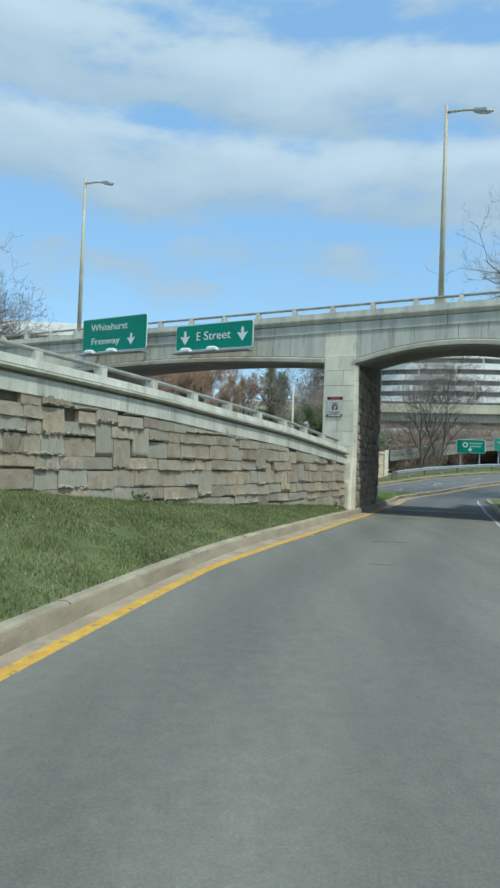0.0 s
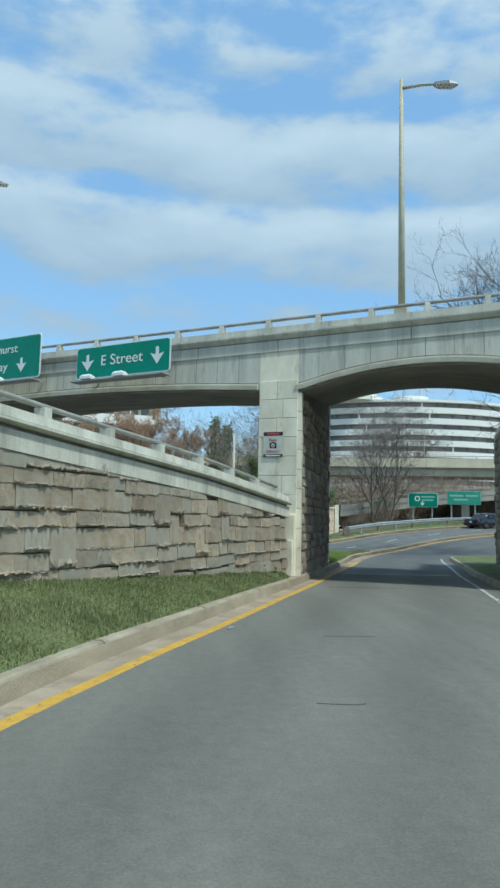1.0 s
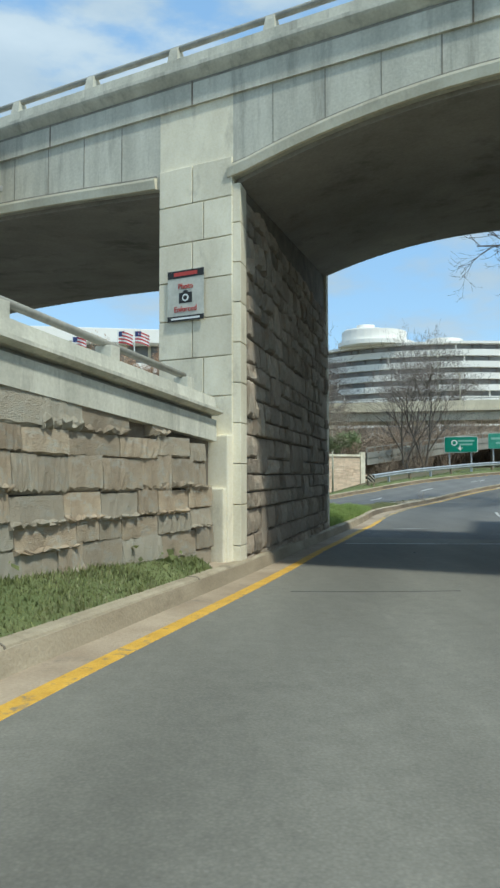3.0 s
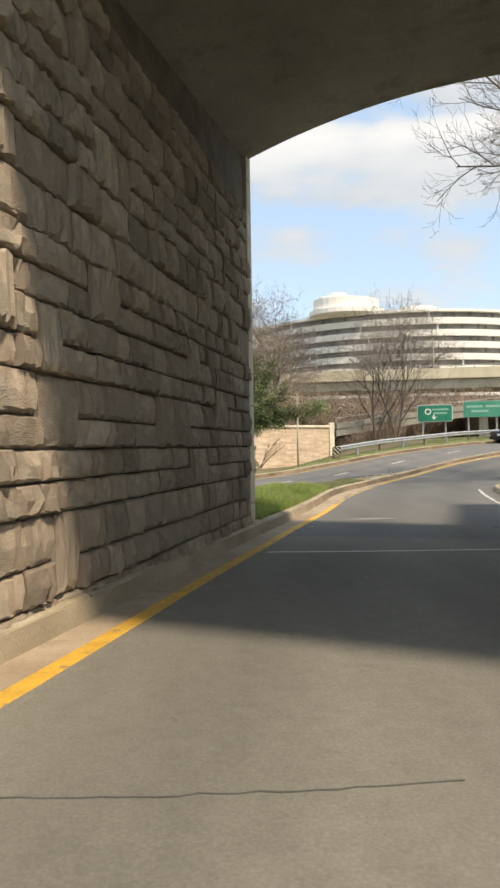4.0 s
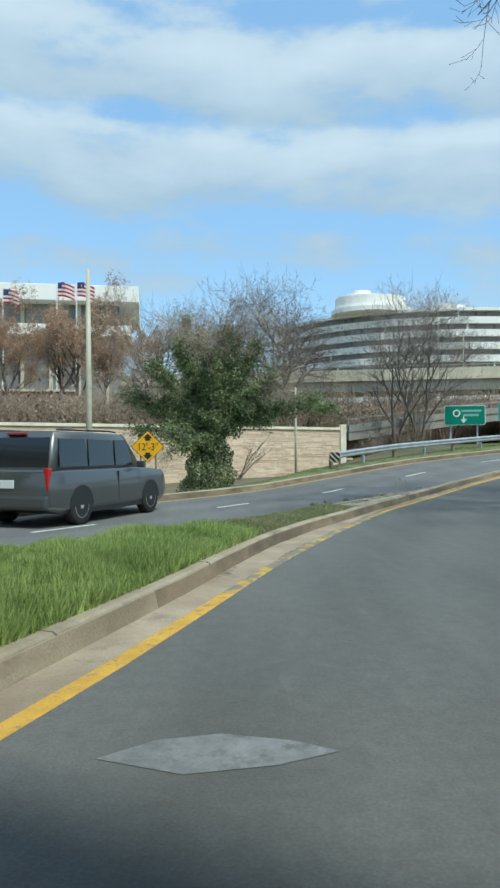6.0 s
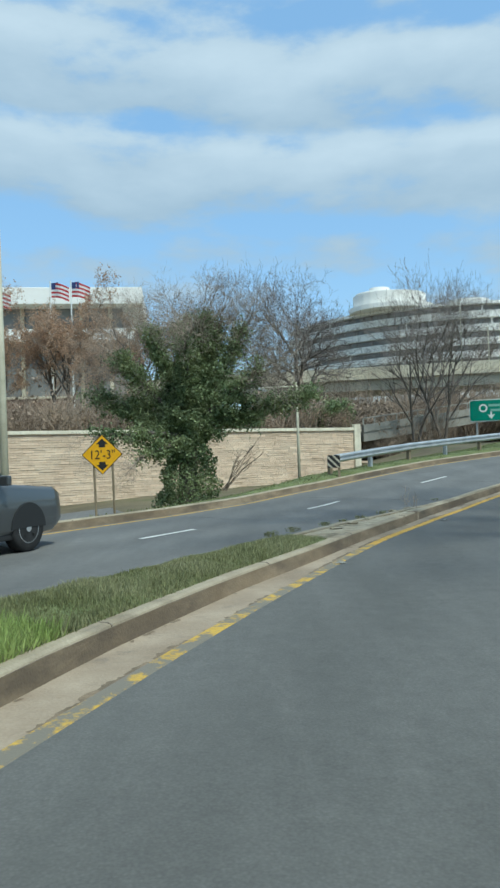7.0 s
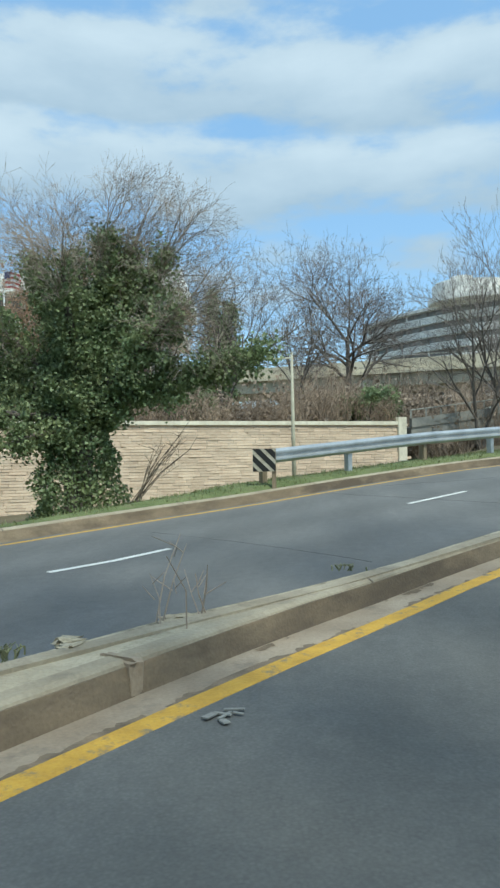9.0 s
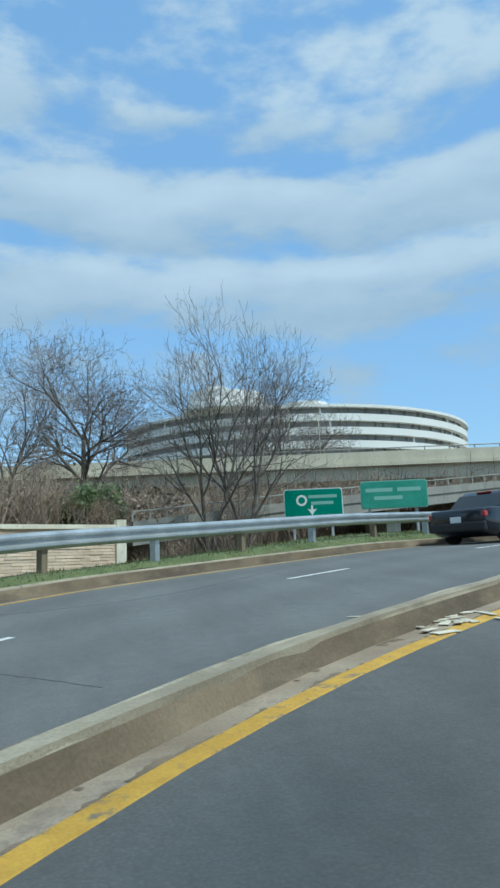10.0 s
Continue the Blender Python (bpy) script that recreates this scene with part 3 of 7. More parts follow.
kerb_joints(offset(DASHES, 2.9), 0.2, 0.22, bpy.data.objects["kerb_2"], 4)


def nearest_on(line, p):
    return min(line, key=lambda q: (q - p).length)


# median: turf, then broken concrete as it narrows
med_a, med_b, med_c, med_d = [], [], [], []
inner = bent(SPINE, lambda y: kerb_foot(y) + 0.16)
for p, q in zip(inner, SPINE):
    if p.y < 31.5 or p.x > 48:
        continue
    r = nearest_on(far_foot, p)
    full = (r - p).length
    r = p + (r - p).normalized() * lerp_table(p.y, (47.5, 49.5, 53.5), (full, min(full, 0.75), 0.08))
    if p.y < 46.9:
        med_a.append(p)
        med_b.append(r)
    if p.y >= 46.1:
        med_c.append(p)
        med_d.append(r)


def median_strip(name, left, right, mat, cross, crown):
    vs, fs = [], []
    for a, b in zip(left, right):
        w = (a - b).length
        for k in range(cross + 1):
            f = k / cross
            p = a.lerp(b, f)
            z = g(p.x, p.y) + 0.172 + crown * min(w, 4) * 4 * f * (1 - f) * 0.25 + (0.015 if crown else 0.03) * noise.noise((p.x * 2, p.y * 2, 0))
            vs.append((p.x, p.y, z))
    n = cross + 1
    for i in range(len(left) - 1):
        for k in range(cross):
            fs.append((i * n + k, i * n + k + 1, (i + 1) * n + k + 1, (i + 1) * n + k))
    return raw(name, vs, fs, mat)


median_turf = median_strip("median", med_a, med_b, GRASS, 10, 0.22)
tagged(median_turf, "grassy median widening behind the kerb", "median", kind="structure")
median_cap = median_strip("median_2", med_c, med_d, MEDIAN_TOP, 5, 0.0)
tagged(median_cap, "narrow broken concrete median top with weeds", "median", kind="structure")
mk = [p.copy() for p in curve([tuple(q) for q in (med_b[:-2] + med_d)[::3]], 0.8)][::-1]
tagged(part("kerb_3", kerb_mesh(mk, 0.19, 0.2), KERB), "low crumbling kerb of the far carriageway", "kerb", kind="structure")

# far verge: falls away behind the far kerb, then rises to a turf berm under the guard rail
def berm(x):
    return min(max((x - 4) / 6, 0), 1)


fv = [(a, b) for a, b in zip(offset(DASHES, 3.1), offset(DASHES, 12.0)) if a.y > 38]
vs, fs = [], []
for i, (a, b) in enumerate(fv):
    for k in range(9):
        f = (k / 8) ** 1.8
        p = a.lerp(b, f)
        z = g(a.x, a.y) + 0.195 + (lerp_table(f, (0, 0.02, 0.06, 0.2, 1), (0, -0.03, -0.30, -0.75, -0.85)) * (1 - berm(p.x)) + lerp_table(f, (0, 0.03, 0.13, 0.4, 1), (0, 0.12, 0.24, 0.25, -0.1)) * berm(p.x)) - dip(p.x, p.y) * f + 0.04 * noise.noise((p.x, p.y, 3))
        vs.append((p.x, p.y, z))
for i in range(len(fv) - 1):
    for k in range(8):
        fs.append((i * 9 + k, i * 9 + k + 1, (i + 1) * 9 + k + 1, (i + 1) * 9 + k))
far_verge = tagged(raw("verge_2", vs, fs, GRASS), "sparse green and brown turf verge behind the far kerb", "verge", kind="structure")

# ---------------------------------------------------------------- bridge
O = Vector((2.3, 24.55, 0))
A = Vector((0.891, -0.454, 0))
B = Vector((0.270, 0.963, 0))
NRM = Vector((-0.454, -0.891, 0))
DEEP, SPAN, RISE = 7.6, 6.63, 0.83


def at(s, d, z):
    return O + A * s + B * d + Vector((0, 0, z))


def face_pose(s, d, z):
    """A pose on the bridge's face: x along it, y inwards, z up."""
    m = Matrix(((A.x, -NRM.x, 0, 0), (A.y, -NRM.y, 0, 0), (0, 0, 1, 0), (0, 0, 0, 1)))
    return Matrix.Translation(at(s, d, z)) @ m


def soffit(s):
    if 0 <= s <= SPAN:
        f = (s - SPAN / 2) / (SPAN / 2)
        return 4.97 + 0.50 * (1 - f * f)
    if -12.5 <= s <= -1.15:
        f = (s + 6.8) / 5.7
        return 5.02 + 0.22 * (1 - f * f)
    return 4.97


def cornice_z(s):
    return 6.43 + 0.012 * s


bridge = thing("road_bridge", "weathered grey concrete bridge with shallow arches over the road", "bridge")


def bridge_body(s0, s1, n, parent):
    rings = []
    for k in range(n + 1):
        s = s0 + (s1 - s0) * k / n
        lo = soffit(min(max(s, s0 + 1e-3), s1 - 1e-3))
        hi = cornice_z(s)
        rings.append([at(s, 0, lo), at(s, 0, hi), at(s, DEEP, hi + RISE * 0.6), at(s, DEEP, lo + RISE)])
    return part("span", profile(rings), CONCRETE, parent)


main_span = bridge_body(-0.02, SPAN + 0.02, 28, bridge)
left_span = bridge_body(-12.5, -1.15, 28, bridge)


def pier_body(s0, s1, name):
    rings = [[at(s, 0, z) for s, z in ((s0, -0.6), (s0, cornice_z(s0)), (s1, cornice_z(s1)), (s1, -0.6))],
             [at(s, DEEP, z) for s, z in ((s0, -0.6), (s0, cornice_z(s0) + RISE * 0.6), (s1, cornice_z(s1) + RISE * 0.6), (s1, -0.6))]]
    return part(name, profile(rings), CONCRETE_PALE, bridge)


pier = pier_body(-1.15, -0.02, "pier")
abutment = pier_body(SPAN + 0.02, 24, "abutment")
pier_body(-30, -12.5, "abutment")

# arch mouldings and the soffit lining
for s0, s1, n in ((-0.08, SPAN + 0.1, 26), (-12.4, -1.2, 26)):
    rings = []
    for k in range(n + 1):
        s = s0 + (s1 - s0) * k / n
        z = soffit(min(max(s, s0 + 0.1), s1 - 0.12))
        rings.append([at(s, 0, 0) + NRM * q + Vector((0, 0, z + h)) for q, h in ((0.003, -0.01), (0.05, -0.01), (0.075, 0.10), (0.075, 0.13), (0.003, 0.15))])
    part("arch_moulding", profile(rings), CONCRETE_PALE, bridge)
    rings = []
    for k in range(n + 1):
        s = s0 + (s1 - s0) * k / n
        z = soffit(min(max(s, s0 + 0.1), s1 - 0.12))
        rings.append([at(s, 0, 0) + NRM * q + Vector((0, 0, z + h)) for q, h in ((-0.01, 0.15), (0.014, 0.15), (0.014, 0.18), (-0.01, 0.18))])
    part("joint", profile(rings), CONCRETE_JOINT_SHADE, bridge)
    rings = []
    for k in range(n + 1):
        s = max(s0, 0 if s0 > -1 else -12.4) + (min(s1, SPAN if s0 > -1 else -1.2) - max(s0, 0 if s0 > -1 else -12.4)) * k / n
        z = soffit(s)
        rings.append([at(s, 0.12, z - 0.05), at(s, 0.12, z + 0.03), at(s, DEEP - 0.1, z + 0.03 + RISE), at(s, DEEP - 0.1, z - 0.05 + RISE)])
    part("soffit", profile(rings), SOFFIT, bridge, "stained concrete underside, arch shade deepened in its colour")


def along(name, s0, s1, shape, mat, label="", back=False):
    """A moulding along the bridge's face; shape: (proud, up) pairs."""
    rings = []
    for k in range(13):
        s = s0 + (s1 - s0) * k / 12
        if back:
            rings.append([at(s, DEEP, 0) - NRM * q + Vector((0, 0, cornice_z(s) + RISE * 0.6 + h)) for q, h in shape])
        else:
            rings.append([at(s, 0, 0) + NRM * q + Vector((0, 0, cornice_z(s) + h)) for q, h in shape])
    return part(name, profile(rings), mat, bridge, label)


along("cornice", -30, 24, ((-0.3, -0.02), (0.03, -0.02), (0.12, 0.07), (0.14, 0.10), (0.14, 0.15), (-0.3, 0.15)), CONCRETE)
along("fascia_band", -30, 24, ((0.002, -0.36), (0.035, -0.36), (0.035, -0.03), (0.002, -0.03)), CONCRETE)
# dark strip painted in as the cornice's shadow line
along("joint", -30, 24, ((0.03, -0.06), (0.038, -0.06), (0.038, -0.03), (0.03, -0.03)), CONCRETE_JOINT_SHADE)
along("parapet", -30, 24, ((-0.28, 0.151), (0.06, 0.151), (0.05, 0.33), (-0.26, 0.33)), CONCRETE)
along("parapet", -30, 24, ((-0.3, 0.0), (0.06, 0.0), (0.05, 0.33), (-0.26, 0.33)), CONCRETE, back=True)
along("cornice", -30, 24, ((-0.3, -0.02), (0.03, -0.02), (0.14, 0.10), (0.14, -0.003), (0.0, -0.003))[:4], CONCRETE, back=True)
for s in [-28.5 + 1.45 * k for k in range(36)]:
    rings = []
    for h, q0, q1, w in ((0.33, -0.22, 0.02, 0.17), (0.5, -0.18, -0.01, 0.13), (0.56, -0.15, -0.03, 0.12)):
        base = cornice_z(s) + h
        rings.append([at(s + ds, 0, base) + NRM * q for ds, q in ((-w / 2, q0), (w / 2, q0), (w / 2, q1), (-w / 2, q1))])
    part("rail_post", profile(rings), CONCRETE, bridge)
part("rail", tube([at(s, 0, cornice_z(s) + 0.56) - NRM * 0.09 for s in (-30, -20, -10, 0, 10, 24)], 0.045, 10), RAIL_PAINT, bridge, "grey tube rail", True)
part("rail", tube([at(s, DEEP, cornice_z(s) + RISE * 0.6 + 0.56) + NRM * 0.09 for s in (-30, -20, -10, 0, 10, 24)], 0.045, 10), RAIL_PAINT, bridge, "grey tube rail", True)
rnd_j = random.Random(5)
# vertical joints in the fascia
for s in (-9.4, -6.2, -3.1, -0.62, 3.0, 6.9):
    part("joint", box(face_pose(s, 0, cornice_z(s) - 0.36) @ Matrix.Translation((0, -0.037, 0)), 0.02, 0.008, 0.33), MORTAR, bridge)

for s in [-12.0 + 0.68 * k for k in range(16)] + [0.55 + 0.7 * k for k in range(9)]:
    z0 = soffit(s) + 0.16
    h = cornice_z(s) - 0.37 - z0
    if h > 0.1:
        part("joint", box(face_pose(s, 0, z0) @ Matrix.Translation((0, -0.001, 0)), rnd_j.uniform(0.008, 0.02), 0.006, h), CONCRETE_JOINT_SHADE, main_span if s > 0 else left_span)
# facing blocks of the pier's front
for row in range(10):
    z0 = 0.05 + row * 0.52
    for k, (s0, s1) in enumerate(((-1.15, -0.62), (-0.62, -0.02)) if row % 2 else ((-1.15, -0.45), (-0.45, -0.02))):
        b = box(face_pose((s0 + s1) / 2, 0, z0 + 0.006) @ Matrix.Translation((0, -0.004, 0)), s1 - s0 - 0.014, 0.05, 0.506, 0.008)
        part("block", b, CONCRETE_PALE, pier)
# the buttress at the pier's corner
for s0, s1, proud, z1 in ((-0.52, -0.02, 0.10, 1.62), (-0.36, -0.05, 0.16, 0.95)):
    part("buttress", box(face_pose((s0 + s1) / 2, 0, -0.3) @ Matrix.Translation((0, -proud / 2 - 0.03, 0)), s1 - s0, proud + 0.05, z1 + 0.3, 0.02), CONCRETE_PALE, pier)

# ---------------------------------------------------------------- rough-faced stones
rnd = random.Random(7)


def stone_mesh(seed, rock):
    """A unit block (1 x 1 x 1, base middle at the origin, face to -y): a smooth face over a ragged undercut foot, or a rough rock face."""
    r = random.Random(seed)
    nx_, levels_ = (8 if rock else 14), ((0.0, 0.04, 0.12, 0.5, 0.93, 1.0) if rock else (0.0, 0.07, 0.14, 0.21, 0.6, 1.0))
    nz_ = len(levels_) - 1
    vs, fs = [], []
    foot = r.choice((0.08, 0.15, 0.55, 0.9, 1.1, 1.1))
    bite = [foot * r.random() ** 0.6 for _ in range(nx_ + 1)]
    lumpy = r.choice((0.02, 0.02, 0.04, 0.12))
    tilt, swell = r.uniform(-0.10, 0.10), r.uniform(0.05, 0.30)
    for j, zl in enumerate(levels_):
        for i in range(nx_ + 1):
            x = i / nx_ - 0.5
            if rock:
                edge = 0 < j < nz_ and 0 < i < nx_
                y = (-0.30, -0.46, -0.56, -0.58, -0.50, -0.36)[j] + tilt * x * 2 + r.uniform(-0.11, 0.11) - (swell * (1 - 4 * x * x) * r.random() if edge else 0)
                z = zl + (r.uniform(-0.03, 0.05) if 0 < j < nz_ else r.uniform(0, 0.03) * (1 if j == 0 else -1))
            else:
                pit = foot * r.random()
                y = (-0.22, -0.26, -0.34, -0.52, -0.51, -0.46)[j] + bite[i] * (0.0, -0.22, -0.30, -0.05, 0.0, 0.0)[j] - pit * (0.0, 0.42, 0.40, 0.02, 0.0, 0.0)[j] + tilt * x + r.uniform(-0.02, 0.02) - (lumpy * r.random() if j in (3, 4) else 0)
                z = zl * (0.45 + 0.8 * bite[i] if 0 < j < 4 else 1) + (r.uniform(-0.04, 0.04) if j in (1, 2, 3) else 0)
            vs.append((x, y, min(max(z, 0.0), 1.0)))
    for j in range(nz_):
        for i in range(nx_):
            a = j * (nx_ + 1) + i
            fs.append((a, a + 1, a + nx_ + 2, a + nx_ + 1))
    back = len(vs)
    ring = [i for i in range(nx_ + 1)] + [(j + 1) * (nx_ + 1) - 1 for j in range(1, nz_ + 1)]
    ring += [nz_ * (nx_ + 1) + i for i in range(nx_ - 1, -1, -1)] + [j * (nx_ + 1) for j in range(nz_ - 1, 0, -1)]
    for i in ring:
        vs.append((vs[i][0], 0.5, vs[i][2]))
    for k in range(len(ring)):
        k2 = (k + 1) % len(ring)
        fs.append((ring[k2], ring[k], back + k, back + k2))
    return vs, fs


def stone_set(mat, base, rock):
    out = []
    for k in range(26):
        me = bpy.data.meshes.new("stone")
        me.from_pydata(*[list(q) for q in stone_mesh(base + k, rock)][:1], [], stone_mesh(base + k, rock)[1])
        me.materials.append(mat)
        me.update()
        out.append(me)
    return out


STONES, STONES_DARK = stone_set(STONE, 100, False), stone_set(STONE_DARK, 300, True)


def lay_stone(meshes, m, w, h, depth, parent):
    ob = new("stone", meshes[rnd.randrange(len(meshes))])
    ob.parent = parent
    ob.matrix_world = m @ Matrix.Diagonal((w * (-1 if rnd.random() < 0.0 else 1), depth, h, 1))
    return ob


# stone lining of the pier and abutment inside the arch
def lining(side_s, sign, parent, nrows, rowh, top):
    inward = Vector((B.y, -B.x, 0)) * sign
    m3 = Matrix((( B.x * -sign, -inward.x, 0, 0), (B.y * -sign, -inward.y, 0, 0), (0, 0, 1, 0), (0, 0, 0, 1)))
    levels, taken = [-0.25], []
    while len(levels) < nrows and levels[-1] < 5.9:
        levels.append(levels[-1] + rnd.choice((0.23, 0.27, 0.30, 0.34)))
    for row in range(len(levels) - 1):
        z = levels[row]
        d = 0.30 + max(0.0, (z - top) / RISE) * DEEP
        if d > DEEP - 0.9:
            break
        while d < DEEP - 0.32:
            w = min(rnd.uniform(0.24, 0.62), DEEP - 0.30 - d)
            if DEEP - 0.30 - (d + w) < 0.25:
                w = DEEP - 0.30 - d
            over = [b for k, a, b in taken if k == row and a < d + w / 2 < b]
            if over:
                d = max(over)
                continue
            ahead = [a for k, a, b in taken if k == row and d < a < d + w]
            if ahead and min(ahead) - d > 0.12:
                w = min(ahead) - d
            h = levels[row + 1] - z
            if row + 2 < len(levels) and w < 0.62 and z < 4.2 and rnd.random() < 0.06:
                h = levels[row + 2] - z
                taken.append((row + 1, d, d + w))
            mm = Matrix.Translation(at(side_s, d + w / 2, z)) @ m3
            lay_stone(STONES_DARK, mm, w - rnd.uniform(0.004, 0.016), h - rnd.uniform(0.004, 0.016), rnd.uniform(0.10, 0.19), parent)
            d += w


lining(0.0, 1, pier, 20, 0.31, 4.75)
lining(SPAN, -1, abutment, 20, 0.31, 4.75)
for side_s, sg, par in ((0.0, 1, pier), (SPAN, -1, abutment)):
    for d in (0.14, DEEP - 0.15):
        for row in range(10 if d < 1 else 12):
            q = box(Matrix.Translation(at(side_s, d, -0.3 + row * 0.52)) @ Matrix.Rotation(math.atan2(B.y, B.x), 4, 'Z'), 0.29, 0.16, 0.51, 0.01)
            part("quoin", q, CONCRETE_PALE, par)
    part("mortar_bed", box(Matrix.Translation(at(side_s, DEEP / 2, -0.4)) @ Matrix.Rotation(math.atan2(B.y, B.x), 4, 'Z'), DEEP - 0.6, 0.05, 5.35), MORTAR, par)
    rings = [[at(side_s, dd, zz) + Vector((B.y, -B.x, 0)) * e for e, zz in ((-0.02, 4.6), (0.02, 4.6), (0.02, hi), (-0.02, hi))] for dd, hi in ((0.3, 5.0), (DEEP - 0.3, 5.92))]
    part("mortar_bed", profile(rings), MORTAR, par)

# ---------------------------------------------------------------- sloping stone ramp wall
WALL = curve([(1.98, 24.45), (-0.3, 19.75), (-1.95, 16.6), (-3.7, 13.2), (-5.9, 9.4), (-8.8, 5), (-13, 0), (-19, -6)], 0.5)


def ledge_z(y):
    return lerp_table(y, (-6, 0, 5, 10, 15, 20, 24.5), (3.3, 3.2, 3.05, 2.86, 2.62, 2.28, 1.87))


def base_z(y):
    return lerp_table(y, (-6, 0, 5, 10, 15, 20, 24.5), (1.5, 1.4, 1.28, 1.0, 0.52, 0.24, 0.02))


ramp_wall = thing("retaining_wall", "sloping rough sandstone ramp wall with a concrete coping", "wall", kind="structure")


def wall_sections(line, shape):
    """shape(y) gives (to the left of the line, z) pairs; the line runs with the wall behind it on its right."""
    rings = []
    for i, p in enumerate(line):
        t = (line[min(i + 1, len(line) - 1)] - line[max(i - 1, 0)]).normalized()
        n = Vector((-t.y, t.x))
        rings.append([(p.x + n.x * q, p.y + n.y * q, z) for q, z in shape(p.y)])
    return profile(rings)


part("core", wall_sections(WALL, lambda y: ((-0.02, -0.6), (-0.02, ledge_z(y) - 0.3), (-0.5, ledge_z(y) - 0.3), (-0.5, -0.6))), MORTAR, ramp_wall)
part("coping_band", wall_sections(WALL, lambda y: ((0.10, ledge_z(y) - 0.34), (0.10, ledge_z(y) - 0.075), (-0.45, ledge_z(y) - 0.075), (-0.45, ledge_z(y) - 0.34))), CONCRETE, ramp_wall)
# recess under the ledge, coloured dark to deepen its shadow line
part("shadow_groove", wall_sections(WALL, lambda y: ((0.03, ledge_z(y) - 0.075), (0.03, ledge_z(y) - 0.02), (-0.45, ledge_z(y) - 0.02), (-0.45, ledge_z(y) - 0.075))), CONCRETE_JOINT_SHADE, ramp_wall)
part("ledge", wall_sections(WALL, lambda y: ((0.12, ledge_z(y) - 0.02), (0.20, ledge_z(y) + 0.01), (0.20, ledge_z(y) + 0.045), (-0.45, ledge_z(y) + 0.045), (-0.45, ledge_z(y) - 0.02))), CONCRETE, ramp_wall)
# second recess below the parapet, its shade likewise put into the colour
part("shadow_groove", wall_sections(WALL, lambda y: ((0.02, ledge_z(y) + 0.045), (0.02, ledge_z(y) + 0.075), (-0.22, ledge_z(y) + 0.075), (-0.22, ledge_z(y) + 0.045))), CONCRETE_JOINT_SHADE, ramp_wall)
part("parapet", wall_sections(WALL, lambda y: ((0.10, ledge_z(y) + 0.075), (0.08, ledge_z(y) + 0.21), (-0.22, ledge_z(y) + 0.21), (-0.22, ledge_z(y) + 0.075))), CONCRETE, ramp_wall)
rail_pts = []
for i in range(1, len(WALL), 3):
    p = WALL[i]
    t = (WALL[min(i + 1, len(WALL) - 1)] - WALL[i - 1]).normalized()
    n = Vector((-t.y, t.x))
    c = Vector((p.x - n.x * 0.08, p.y - n.y * 0.08, ledge_z(p.y) + 0.20))
    ang = math.atan2(t.y, t.x)
    part("rail_post", box(Matrix.Translation(c) @ Matrix.Rotation(ang, 4, 'Z'), 0.15, 0.2, 0.17, 0.015), CONCRETE, ramp_wall)
    rail_pts.append(c + Vector((0, 0, 0.19)))
part("rail", tube(rail_pts, 0.04, 10), RAIL_PAINT, ramp_wall, "grey tube rail", True)
stone_parts = part("stonework", box(Matrix.Translation((WALL[4].x - 0.3, WALL[4].y + 0.1, 0.0)), 0.05, 0.05, 0.05), MORTAR, ramp_wall)
length = 0.0
cum = [0.0]
for a, b in zip(WALL, WALL[1:]):
    cum.append(cum[-1] + (b - a).length)


def wall_at(d):
    i = min(max(int(np.searchsorted(cum, d)) - 1, 0), len(WALL) - 2)
    f = (d - cum[i]) / (cum[i + 1] - cum[i])
    p = WALL[i].lerp(WALL[i + 1], f)
    t = (WALL[i + 1] - WALL[i]).normalized()
    return p, t


row_z = [-0.15]
while row_z[-1] < 3.2:
    row_z.append(row_z[-1] + rnd.choice((0.22, 0.26, 0.29, 0.33)))
taken = []
for row in range(len(row_z) - 1):
    z, d = row_z[row], 0.05 + rnd.uniform(0, 0.2)
    rh = row_z[row + 1] - z
    while d < 27:
        w = rnd.uniform(0.30, 0.78)
        if any(a < d + w / 2 < b for k, a, b in taken if k == row):
            d = max(b for k, a, b in taken if k == row and a < d + w / 2 < b)
            continue
        tall = row + 2 < len(row_z) and w < 0.62 and rnd.random() < 0.16
        hh = row_z[row + 2] - z if tall else rh
        if tall:
            taken.append((row + 1, d, d + w))
        p, t = wall_at(d + w / 2)
        if z + hh > base_z(p.y) - 0.05 and z + hh * 0.6 < ledge_z(p.y) - 0.22:
            n = Vector((-t.y, t.x))
            m3 = Matrix(((-t.x, -n.x, 0, p.x), (-t.y, -n.y, 0, p.y), (0, 0, 1, z + rnd.uniform(-0.03, 0.03)), (0, 0, 0, 1)))
            lay_stone(STONES, m3, w - rnd.uniform(0.002, 0.008), hh + 0.01, rnd.uniform(0.14, 0.17), stone_parts)
        d += w

# ramp deck behind the wall
part("ramp_deck", wall_sections(WALL, lambda y: ((-0.5, ledge_z(y) - 0.5), (-0.5, ledge_z(y) - 0.05), (-6.5, ledge_z(y) - 0.05), (-6.5, ledge_z(y) - 0.5))), ASPHALT, ramp_wall)

# turf verge between kerb and wall
vg_in = [p for p in bent(SPINE, lambda y: kerb_foot(y) + 0.16) if -21 < p.y < 24.2]
vs, fs = [], []
